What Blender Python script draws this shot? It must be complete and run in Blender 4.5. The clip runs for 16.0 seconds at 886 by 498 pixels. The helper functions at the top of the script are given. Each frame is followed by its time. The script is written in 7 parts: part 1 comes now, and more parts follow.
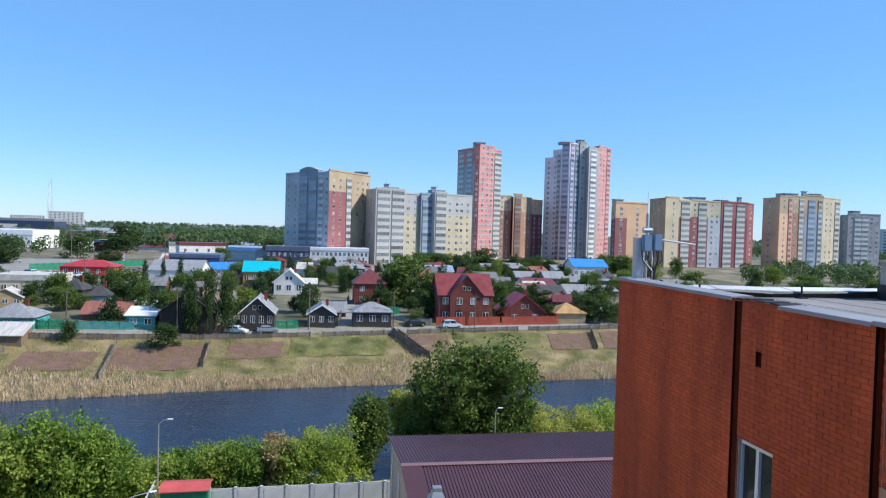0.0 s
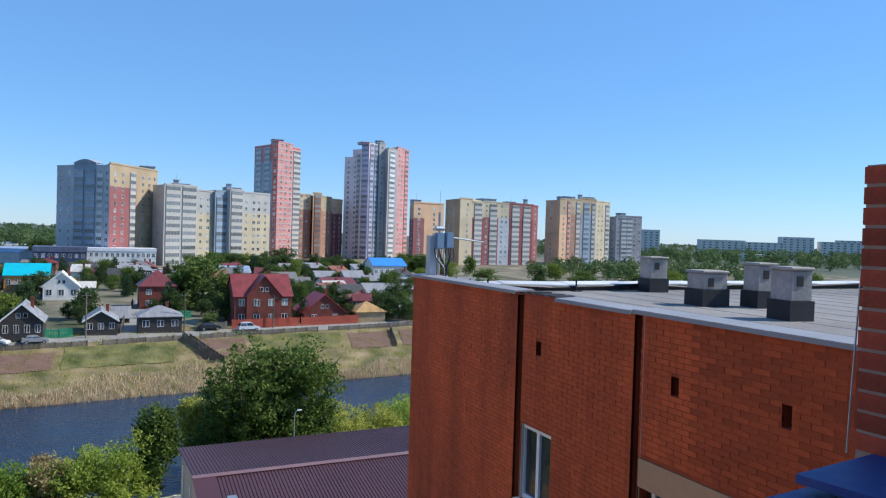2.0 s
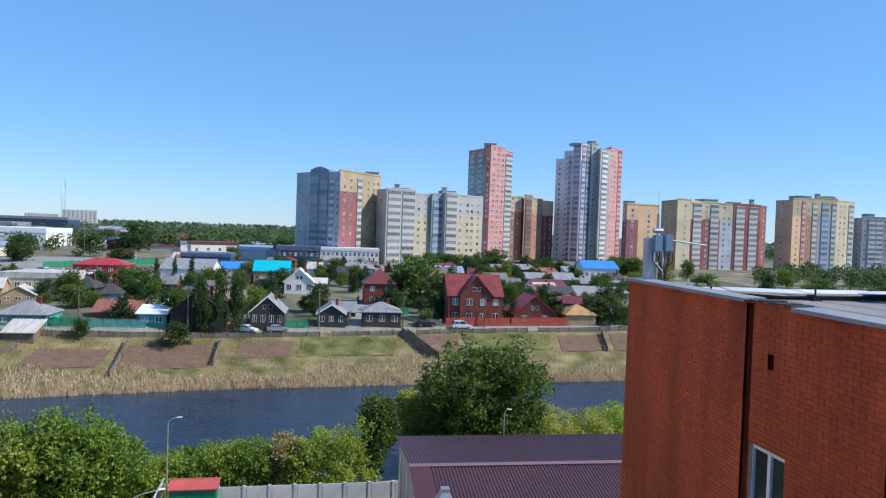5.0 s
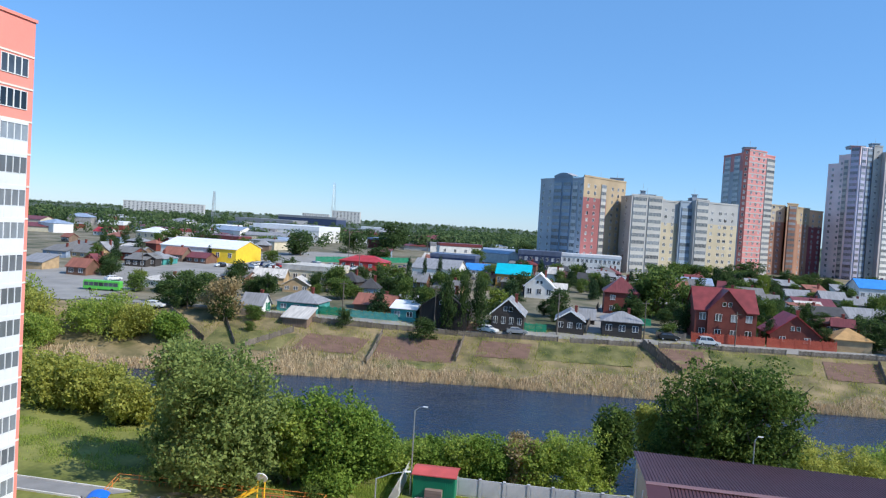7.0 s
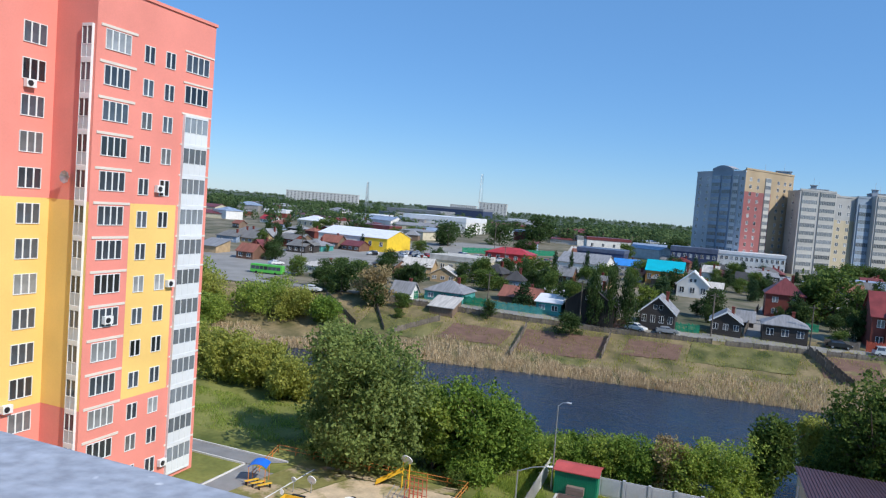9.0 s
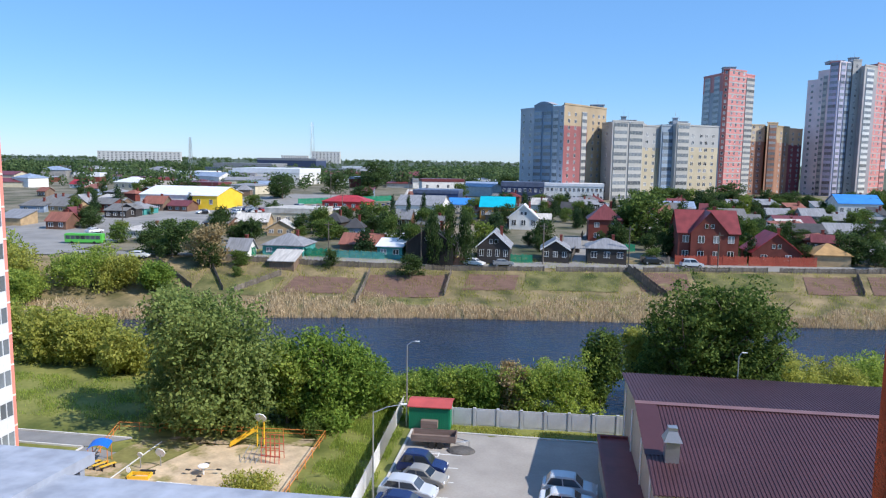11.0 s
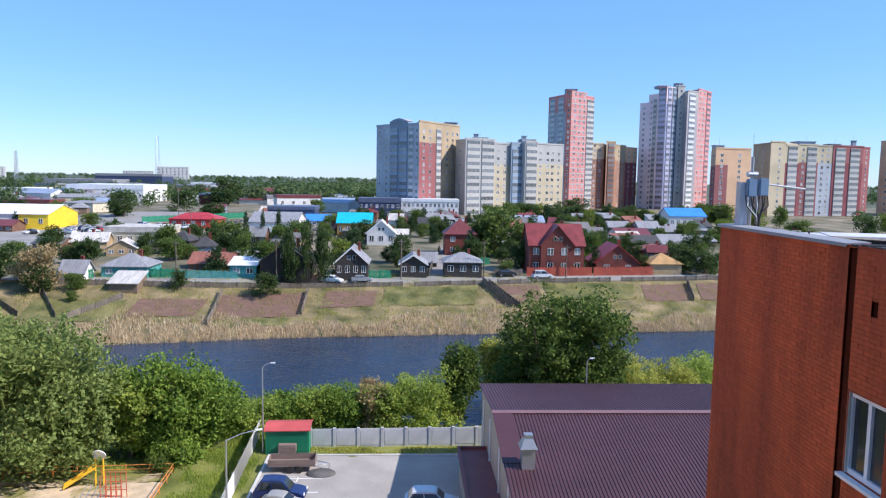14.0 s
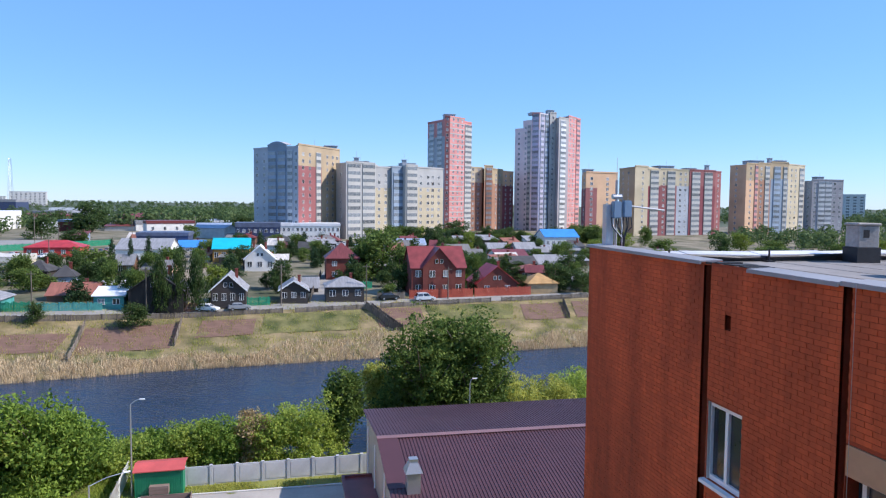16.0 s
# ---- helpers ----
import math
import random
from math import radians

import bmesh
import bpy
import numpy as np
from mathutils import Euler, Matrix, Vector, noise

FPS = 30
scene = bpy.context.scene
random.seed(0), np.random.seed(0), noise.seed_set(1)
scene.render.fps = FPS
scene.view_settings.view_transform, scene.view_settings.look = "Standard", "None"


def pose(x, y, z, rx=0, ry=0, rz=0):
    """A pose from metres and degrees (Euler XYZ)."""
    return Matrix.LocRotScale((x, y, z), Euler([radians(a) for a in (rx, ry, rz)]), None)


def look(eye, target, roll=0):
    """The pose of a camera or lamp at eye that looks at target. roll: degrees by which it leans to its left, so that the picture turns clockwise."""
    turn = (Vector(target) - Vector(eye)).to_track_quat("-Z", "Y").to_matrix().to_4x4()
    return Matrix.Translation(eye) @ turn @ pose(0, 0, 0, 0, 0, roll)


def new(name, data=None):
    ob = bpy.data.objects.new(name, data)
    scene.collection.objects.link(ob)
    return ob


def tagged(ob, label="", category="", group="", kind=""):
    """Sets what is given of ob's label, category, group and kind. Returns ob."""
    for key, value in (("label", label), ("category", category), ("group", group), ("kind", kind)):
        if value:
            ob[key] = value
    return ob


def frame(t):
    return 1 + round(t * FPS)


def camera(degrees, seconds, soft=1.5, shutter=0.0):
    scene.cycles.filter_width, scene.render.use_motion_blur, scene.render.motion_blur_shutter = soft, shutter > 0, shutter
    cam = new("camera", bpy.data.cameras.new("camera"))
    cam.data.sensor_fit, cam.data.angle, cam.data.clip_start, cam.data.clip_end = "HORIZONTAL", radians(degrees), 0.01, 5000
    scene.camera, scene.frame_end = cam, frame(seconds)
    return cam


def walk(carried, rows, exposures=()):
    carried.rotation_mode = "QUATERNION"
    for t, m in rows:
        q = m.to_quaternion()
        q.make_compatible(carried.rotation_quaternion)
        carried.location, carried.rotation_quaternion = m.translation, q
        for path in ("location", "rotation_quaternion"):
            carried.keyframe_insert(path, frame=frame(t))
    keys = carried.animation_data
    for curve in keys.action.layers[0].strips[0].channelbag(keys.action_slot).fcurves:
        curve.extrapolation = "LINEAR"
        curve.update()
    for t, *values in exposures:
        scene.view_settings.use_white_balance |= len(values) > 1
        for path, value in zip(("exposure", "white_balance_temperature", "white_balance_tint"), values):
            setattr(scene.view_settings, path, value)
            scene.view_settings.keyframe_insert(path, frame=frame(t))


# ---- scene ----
cam = camera(63.7, 16.0, 1.2)
EYE = 26.0
ROWS = [
    (0, 0.002, 0.085, 0.003, 88.427, -1.673, -9.913),
    (0.5, 0.018, 0.101, 0.001, 88.770, -1.874, -15.483),
    (1, 0.057, 0.122, -0.005, 88.805, -1.540, -19.682),
    (1.5, 0.101, 0.155, -0.024, 88.874, -1.546, -23.484),
    (2, 0.142, 0.167, -0.030, 88.862, -1.781, -25.859),
    (2.5, 0.142, 0.174, -0.039, 89.012, -1.776, -25.461),
    (3, 0.130, 0.152, -0.030, 88.313, -1.962, -23.226),
    (3.2, 0.126, 0.146, -0.039, 88.530, -2.080, -21.904),
    (5.3, 0.085, 0.242, -0.031, 88.362, -2.280, -6.675),
    (5.5, 0.102, 0.251, -0.044, 88.309, -2.496, -4.985),
    (6, 0.092, 0.136, -0.045, 87.974, -2.312, -0.068),
    (6.5, 0.023, -0.038, 0.008, 88.094, -3.024, 5.064),
    (7, -0.029, -0.213, 0.043, 87.952, -3.585, 10.170),
    (7.5, -0.040, -0.297, 0.138, 88.664, -3.486, 14.065),
    (8, -0.049, -0.383, 0.135, 88.451, -3.889, 17.236),
    (8.5, -0.067, -0.382, 0.146, 88.161, -4.058, 20.203),
    (9, -0.145, -0.317, 0.095, 86.492, -4.481, 21.912),
    (9.5, -0.157, -0.300, 0.034, 84.391, -2.890, 18.808),
    (10, -0.194, -0.239, 0.027, 83.064, -2.392, 14.377),
    (10.2, -0.181, -0.250, -0.016, 82.990, -2.170, 12.636),
    (12.3, -0.146, -0.232, -0.029, 82.409, -0.983, 6.599),
    (12.5, -0.140, -0.231, -0.024, 82.253, -1.534, 6.074),
    (13, -0.094, -0.149, -0.041, 82.411, -1.255, 3.633),
    (13.5, -0.061, -0.040, -0.035, 83.110, -1.467, 0.640),
    (14, -0.018, 0.150, -0.066, 84.307, -0.938, -2.720),
    (14.5, 0.057, 0.253, -0.068, 85.606, -0.659, -6.190),
    (15, 0.101, 0.298, -0.078, 86.026, -1.006, -8.146),
    (15.5, 0.105, 0.301, -0.078, 86.351, -0.649, -9.748),
    (16, 0.112, 0.283, -0.060, 86.304, -0.595, -12.192),
]
walk(cam, [(t, pose(x, y, EYE + z, rx, ry, rz)) for t, x, y, z, rx, ry, rz in ROWS], [
    (0.0, 0.25, 6200, 10), (2.0, 0.12, 6200, 10), (3.0, 0.15, 6200, 10), (5.5, 0.13, 6200, 10), (7.0, 0.13, 6200, 10), (9.0, -0.12, 6200, 10), (10.0, -0.03, 6200, 10),
    (12.5, 0.39, 6200, 17), (14.5, 0.37, 6200, 17), (16.0, 0.35, 6200, 17)])

# ---- sky and sun ----
SUN_AZ, SUN_EL = 106.0, 43.0
world = bpy.data.worlds.new("sky")
scene.world = world
world.use_nodes = True
wn, wl = world.node_tree.nodes, world.node_tree.links
sky = wn.new("ShaderNodeTexSky")
sky.sky_type, sky.sun_disc = "NISHITA", False
sky.sun_elevation, sky.sun_rotation = radians(SUN_EL), radians(SUN_AZ)
sky.altitude, sky.air_density, sky.dust_density, sky.ozone_density = 60, 1.0, 0.0, 4.2
tone = wn.new("ShaderNodeHueSaturation")
tone.inputs["Saturation"].default_value = 1.15
wl.new(sky.outputs[0], tone.inputs["Color"])
tint = wn.new("ShaderNodeMixRGB")
tint.blend_type, tint.inputs[0].default_value, tint.inputs[2].default_value = "MULTIPLY", 1.0, (0.86, 1.0, 1.16, 1)
wl.new(tone.outputs[0], tint.inputs[1])
veil = wn.new("ShaderNodeMixRGB")
veil.inputs[0].default_value, veil.inputs[2].default_value = 0.46, (1.8, 3.8, 6.9, 1)
wl.new(tint.outputs[0], veil.inputs[1])
wl.new(veil.outputs[0], wn["Background"].inputs[0])
wn["Background"].inputs[1].default_value = 0.124
to_sun = Vector((math.sin(radians(SUN_AZ)) * math.cos(radians(SUN_EL)), math.cos(radians(SUN_AZ)) * math.cos(radians(SUN_EL)), math.sin(radians(SUN_EL))))
sun = new("sun", bpy.data.lights.new("sun", "SUN"))
sun.data.energy, sun.data.angle, sun.data.color = 5.0, radians(0.53), (1.0, 0.93, 0.82)
sun.matrix_world = look(to_sun * 300, (0, 0, 0))


# ---- materials ----
def paint(name, col, rough=0.7, metal=0.0, var=0.22, scale=0.6, fine=9.0, bump=0.15, rnd=0.0, col2=None, stretch=(1, 1, 1), spec=0.4):
    """A surface with broad stains, fine grain and relief; rnd lets each piece differ in brightness."""
    m = bpy.data.materials.new(name)
    m.use_nodes = True
    n, l = m.node_tree.nodes, m.node_tree.links
    b = n["Principled BSDF"]
    b.inputs["Roughness"].default_value, b.inputs["Metallic"].default_value = rough, metal
    b.inputs["Specular IOR Level"].default_value = spec
    tc, mp = n.new("ShaderNodeTexCoord"), n.new("ShaderNodeMapping")
    mp.inputs["Scale"].default_value = stretch
    l.new(tc.outputs["Object"], mp.inputs[0])
    big, small = n.new("ShaderNodeTexNoise"), n.new("ShaderNodeTexNoise")
    big.inputs["Scale"].default_value, big.inputs["Detail"].default_value = scale, 6
    small.inputs["Scale"].default_value, small.inputs["Detail"].default_value = fine, 3
    l.new(mp.outputs[0], big.inputs[0]), l.new(mp.outputs[0], small.inputs[0])
    ramp = n.new("ShaderNodeValToRGB")
    ramp.color_ramp.elements[0].position, ramp.color_ramp.elements[1].position = 0.32, 0.68
    lo = [c * (1 - var) for c in col]
    hi = list(col2) if col2 else [min(1, c * (1 + var)) for c in col]
    ramp.color_ramp.elements[0].color, ramp.color_ramp.elements[1].color = (*lo, 1), (*hi, 1)
    l.new(big.outputs[0], ramp.inputs[0])
    hsv = n.new("ShaderNodeHueSaturation")
    l.new(ramp.outputs[0], hsv.inputs["Color"])
    grain = n.new("ShaderNodeMapRange")
    grain.inputs[3].default_value, grain.inputs[4].default_value = 1 - var * 0.9, 1 + var * 0.9
    l.new(small.outputs[0], grain.inputs[0])
    value = grain.outputs[0]
    if rnd:
        info, spread, mul = n.new("ShaderNodeObjectInfo"), n.new("ShaderNodeMapRange"), n.new("ShaderNodeMath")
        spread.inputs[3].default_value, spread.inputs[4].default_value = 1 - rnd, 1 + rnd
        mul.operation = "MULTIPLY"
        l.new(info.outputs["Random"], spread.inputs[0])
        l.new(spread.outputs[0], mul.inputs[0]), l.new(value, mul.inputs[1])
        value = mul.outputs[0]
    l.new(value, hsv.inputs["Value"])
    l.new(hsv.outputs[0], b.inputs["Base Color"])
    if bump:
        bp = n.new("ShaderNodeBump")
        bp.inputs["Strength"].default_value, bp.inputs["Distance"].default_value = bump, 0.03
        l.new(small.outputs[0], bp.inputs["Height"]), l.new(bp.outputs[0], b.inputs["Normal"])
    return m


def leafy(name, dark, light, glow=0.45):
    """Leaves: each one its own green, with some light coming through."""
    m = bpy.data.materials.new(name)
    m.use_nodes = True
    n, l = m.node_tree.nodes, m.node_tree.links
    geo, ramp, noise_ = n.new("ShaderNodeNewGeometry"), n.new("ShaderNodeValToRGB"), n.new("ShaderNodeTexNoise")
    tc, add = n.new("ShaderNodeTexCoord"), n.new("ShaderNodeMath")
    noise_.inputs["Scale"].default_value = 0.45
    l.new(tc.outputs["Object"], noise_.inputs[0])
    add.operation = "MULTIPLY_ADD"
    add.inputs[1].default_value = 0.5
    l.new(geo.outputs["Random Per Island"], add.inputs[0])
    sub = n.new("ShaderNodeMath")
    sub.operation, sub.inputs[1].default_value = "MULTIPLY", 0.5
    l.new(noise_.outputs[0], sub.inputs[0]), l.new(sub.outputs[0], add.inputs[2])
    ramp.color_ramp.elements[0].position, ramp.color_ramp.elements[1].position = 0.2, 0.8
    ramp.color_ramp.elements[0].color, ramp.color_ramp.elements[1].color = (*dark, 1), (*light, 1)
    l.new(add.outputs[0], ramp.inputs[0])
    b = n["Principled BSDF"]
    b.inputs["Roughness"].default_value, b.inputs["Specular IOR Level"].default_value = 0.6, 0.1
    l.new(ramp.outputs[0], b.inputs["Base Color"])
    tr, mix = n.new("ShaderNodeBsdfTranslucent"), n.new("ShaderNodeMixShader")
    l.new(ramp.outputs[0], tr.inputs[0])
    mix.inputs[0].default_value = glow
    l.new(b.outputs[0], mix.inputs[1]), l.new(tr.outputs[0], mix.inputs[2])
    l.new(mix.outputs[0], n["Material Output"].inputs[0])
    return m


def glass(name, col, rough=0.06, rnd=0.8):
    m = paint(name, col, rough, 0.0, 0.3, 0.4, 2.0, 0.03, rnd, spec=0.8)
    return m


def water():
    m = bpy.data.materials.new("river_water")
    m.use_nodes = True
    n, l = m.node_tree.nodes, m.node_tree.links
    b = n["Principled BSDF"]
    b.inputs["Base Color"].default_value = (0.014, 0.033, 0.066, 1)
    b.inputs["Roughness"].default_value, b.inputs["IOR"].default_value = 0.12, 1.33
    tc, a, c, mp = n.new("ShaderNodeTexCoord"), n.new("ShaderNodeTexNoise"), n.new("ShaderNodeTexNoise"), n.new("ShaderNodeMapping")
    mp.inputs["Scale"].default_value = (0.6, 1.3, 1)
    l.new(tc.outputs["Object"], mp.inputs[0])
    a.inputs["Scale"].default_value, a.inputs["Detail"].default_value = 1.6, 5
    c.inputs["Scale"].default_value = 0.12
    l.new(mp.outputs[0], a.inputs[0]), l.new(mp.outputs[0], c.inputs[0])
    mul = n.new("ShaderNodeMath")
    mul.operation = "MULTIPLY"
    l.new(a.outputs[0], mul.inputs[0]), l.new(c.outputs[0], mul.inputs[1])
    bp = n.new("ShaderNodeBump")
    bp.inputs["Strength"].default_value, bp.inputs["Distance"].default_value = 1.0, 0.3
    l.new(mul.outputs[0], bp.inputs["Height"]), l.new(bp.outputs[0], b.inputs["Normal"])
    return m


WALL = {
    "teal": paint("teal_paint", (0.07, 0.30, 0.28)), "wood": paint("bare_boards", (0.2, 0.14, 0.1), stretch=(6, 6, 0.6)),
    "white": paint("white_render", (0.72, 0.71, 0.68), var=0.1), "brown": paint("brown_boards", (0.17, 0.09, 0.06)),
    "black": paint("black_boards", (0.03, 0.025, 0.022), stretch=(5, 5, 0.6)), "log": paint("dark_logs", (0.05, 0.042, 0.038), stretch=(0.5, 0.5, 7), bump=0.5),
    "brick": paint("red_brick_far", (0.17, 0.042, 0.03), fine=14), "tan": paint("tan_boards", (0.42, 0.3, 0.17)),
    "ochre": paint("ochre_timber", (0.5, 0.26, 0.07), stretch=(0.6, 0.6, 6)), "bluegrey": paint("blue_grey_siding", (0.25, 0.31, 0.4)),
    "grey": paint("grey_boards", (0.3, 0.29, 0.28)), "navy": paint("navy_cladding", (0.045, 0.06, 0.12), rough=0.5),
    "red": paint("red_cladding", (0.5, 0.045, 0.04), rough=0.5), "beige": paint("beige_cladding", (0.58, 0.52, 0.38), var=0.1),
    "yellow": paint("yellow_cladding", (0.85, 0.58, 0.04), rough=0.5, var=0.08), "pale": paint("pale_concrete", (0.55, 0.54, 0.52), var=0.12),
    "green": paint("green_fence_paint", (0.02, 0.24, 0.13), rough=0.5),
}
ROOF = {
    "grey": paint("grey_slate_roof", (0.25, 0.25, 0.26), rough=0.6, stretch=(4, 0.5, 1)), "pale": paint("weathered_asbestos_roof", (0.5, 0.47, 0.43), stretch=(4, 0.5, 1)),
    "rust": paint("rusty_red_roof", (0.26, 0.1, 0.07), stretch=(4, 0.5, 1)), "white": paint("white_metal_roof", (0.75, 0.75, 0.76), rough=0.4, var=0.08),
    "dark": paint("dark_felt_roof", (0.06, 0.058, 0.06)), "maroon": paint("maroon_metal_roof", (0.17, 0.045, 0.045), rough=0.42, stretch=(4, 0.5, 1)),
    "red": paint("red_metal_roof", (0.4, 0.036, 0.04), rough=0.45), "brickred": paint("brick_red_metal_roof", (0.21, 0.04, 0.04), 0.45), "tan": paint("tan_sheet_roof", (0.42, 0.25, 0.1)),
    "turq": paint("turquoise_metal_roof", (0.01, 0.42, 0.52), rough=0.4, var=0.08), "blue": paint("blue_metal_roof", (0.05, 0.24, 0.62), rough=0.4, var=0.1),
    "bluegrey": paint("blue_grey_metal_roof", (0.26, 0.32, 0.42), rough=0.45), "navy": paint("navy_metal_roof", (0.1, 0.12, 0.18), rough=0.45),
    "slate": paint("old_slate_roof", (0.17, 0.165, 0.16), rough=0.75, stretch=(4, 0.5, 1)), "beige": paint("beige_roof", (0.5, 0.47, 0.42)), "teal": WALL["teal"],
}
WHITE = paint("white_frame_paint", (0.78, 0.78, 0.77), 0.5, var=0.05, bump=0)
GLASS = glass("window_glass", (0.05, 0.06, 0.075))
FAR_GLASS = glass("loggia_glazing", (0.17, 0.19, 0.21), 0.1, 0.5)
CURTAIN = glass("curtained_glass", (0.22, 0.23, 0.24), 0.12, 0.6)
LOGGIA = paint("loggia_panel", (0.62, 0.63, 0.62), 0.5, var=0.1, rnd=0.12)
ASPHALT = paint("grey_asphalt", (0.33, 0.305, 0.275), 0.85, var=0.14, scale=0.25, fine=5, bump=0.1)
ROAD = paint("dusty_road", (0.26, 0.25, 0.235), 0.9, var=0.15, scale=0.2)
METAL = paint("galvanised_metal", (0.45, 0.46, 0.47), 0.4, 0.7, var=0.12)
DARKMETAL = paint("dark_metal", (0.04, 0.04, 0.045), 0.5, 0.5)
RUBBER = paint("tyre_rubber", (0.02, 0.02, 0.02), 0.85)
BARK = paint("tree_bark", (0.13, 0.1, 0.075), 0.9, var=0.3, scale=2, bump=0.6, stretch=(3, 3, 0.6))
GRASS = paint("lawn_grass", (0.12, 0.155, 0.025), 0.9, var=0.35, scale=0.16, fine=2.2, bump=0.8, col2=(0.27, 0.27, 0.07))
BANKGRASS = paint("bank_grass", (0.12, 0.12, 0.04), 0.95, var=0.38, scale=0.22, fine=2, bump=0.8, col2=(0.3, 0.225, 0.12))
VILLAGE = paint("village_ground", (0.09, 0.105, 0.045), 0.95, var=0.4, scale=0.09, fine=1.2, bump=0.6, col2=(0.26, 0.22, 0.16))
FARLAND = paint("far_plain", (0.06, 0.085, 0.05), 0.95, var=0.35, scale=0.01, fine=0.08, bump=0.2, col2=(0.1, 0.12, 0.07))
SOIL = paint("ploughed_soil", (0.16, 0.095, 0.07), 0.95, var=0.22, scale=0.5, fine=3, bump=0.9, stretch=(1, 4, 1))
REED = leafy("dry_reeds", (0.4, 0.3, 0.18), (0.74, 0.6, 0.4), 0.3)


def blend(name, one, two, scale, at, soft, detail=6):
    """Patches of one ground colour worn through to another, with a ragged edge and fine grain."""
    m = paint(name, one, 0.95, var=0.2, scale=scale * 3, fine=4, bump=0.6)
    n, l = m.node_tree.nodes, m.node_tree.links
    hs = next(k for k in n if k.type == "HUE_SAT")
    tc, tex, ramp, mix = n.new("ShaderNodeTexCoord"), n.new("ShaderNodeTexNoise"), n.new("ShaderNodeValToRGB"), n.new("ShaderNodeMixRGB")
    tex.inputs["Scale"].default_value, tex.inputs["Detail"].default_value, tex.inputs["Roughness"].default_value = scale, detail, 0.65
    ramp.color_ramp.elements[0].position, ramp.color_ramp.elements[1].position = at - soft, at + soft
    mix.inputs[2].default_value = (*two, 1)
    l.new(tc.outputs["Object"], tex.inputs[0]), l.new(tex.outputs[0], ramp.inputs[0]), l.new(ramp.outputs[0], mix.inputs[0])
    l.new(hs.inputs["Color"].links[0].from_socket, mix.inputs[1]), l.new(mix.outputs[0], hs.inputs["Color"])
    return m


WORN, SANDY = blend("worn_grass", (0.19, 0.18, 0.055), (0.44, 0.34, 0.22), 0.3, 0.56, 0.05), blend("sand_with_grass", (0.52, 0.41, 0.27), (0.22, 0.2, 0.07), 0.22, 0.6, 0.05)
WATER = water()


# ---- mesh helpers ----
def box(bm, x0, x1, y0, y1, z0, z1, mi=0):
    v = [bm.verts.new(p) for p in ((x0, y0, z0), (x1, y0, z0), (x1, y1, z0), (x0, y1, z0), (x0, y0, z1), (x1, y0, z1), (x1, y1, z1), (x0, y1, z1))]
    for q in ((3, 2, 1, 0), (4, 5, 6, 7), (0, 1, 5, 4), (1, 2, 6, 5), (2, 3, 7, 6), (3, 0, 4, 7)):
        bm.faces.new([v[i] for i in q]).material_index = mi


def face(bm, pts, mi=0):
    f = bm.faces.new([bm.verts.new(p) for p in pts])
    f.material_index = mi
    return f


def rod(bm, a, b, r0, r1=None, sides=8, mi=0):
    """A tapered rod from a to b."""
    a, b, r1 = Vector(a), Vector(b), r0 if r1 is None else r1
    q = (b - a).to_track_quat("Z", "Y")
    rings = []
    for p, r in ((a, r0), (b, r1)):
        rings.append([bm.verts.new(p + q @ Vector((r * math.cos(k * 2 * math.pi / sides), r * math.sin(k * 2 * math.pi / sides), 0))) for k in range(sides)])
    for k in range(sides):
        bm.faces.new((rings[0][k], rings[0][(k + 1) % sides], rings[1][(k + 1) % sides], rings[1][k])).material_index = mi
    bm.faces.new(rings[0][::-1]).material_index = mi
    bm.faces.new(rings[1]).material_index = mi


def slab(bm, pts, t, mi=0):
    """A plate of thickness t under the planar polygon pts."""
    top = [bm.verts.new(p) for p in pts]
    low = [bm.verts.new((p[0], p[1], p[2] - t)) for p in pts]
    n = len(pts)
    for f in [top, low[::-1]] + [(top[k], low[k], low[(k + 1) % n], top[(k + 1) % n]) for k in range(n)]:
        bm.faces.new(f).material_index = mi


def mesh_of(name, bm, mats):
    me = bpy.data.meshes.new(name)
    bmesh.ops.recalc_face_normals(bm, faces=bm.faces)
    bm.to_mesh(me)
    bm.free()
    for m in mats if isinstance(mats, (list, tuple)) else [mats]:
        me.materials.append(m)
    return me


def part(name, bm, mats, parent=None, label="", at=None):
    """One mesh object out of a bmesh (or a finished mesh), under a thing."""
    ob = new(name, bm if isinstance(bm, bpy.types.Mesh) else mesh_of(name, bm, mats))
    if parent:
        ob.parent = parent
    if at is not None:
        ob.matrix_basis = at
    return tagged(ob, label)


def thing(name, m, label, category, group="", kind=""):
    ob = new(name)
    ob.matrix_basis = m
    ob.empty_display_size = 0.5
    return tagged(ob, label, category, group, kind)


# ---- the lie of the land ----
FAR_X, FAR_Y = (-400, -200, -87, -49, -20, 10, 55, 150, 400), (20, 70, 102.7, 113.5, 119.5, 123, 127, 133, 140)
NEAR_X, NEAR_Y = (-400, -200, -90, -60, -25, 5, 20, 45, 150, 400), (0, 55, 92, 91, 84, 77, 79, 90, 100, 105)


def smooth(a, b, v):
    s = np.clip((v - a) / (b - a), 0, 1)
    return s * s * (3 - 2 * s)


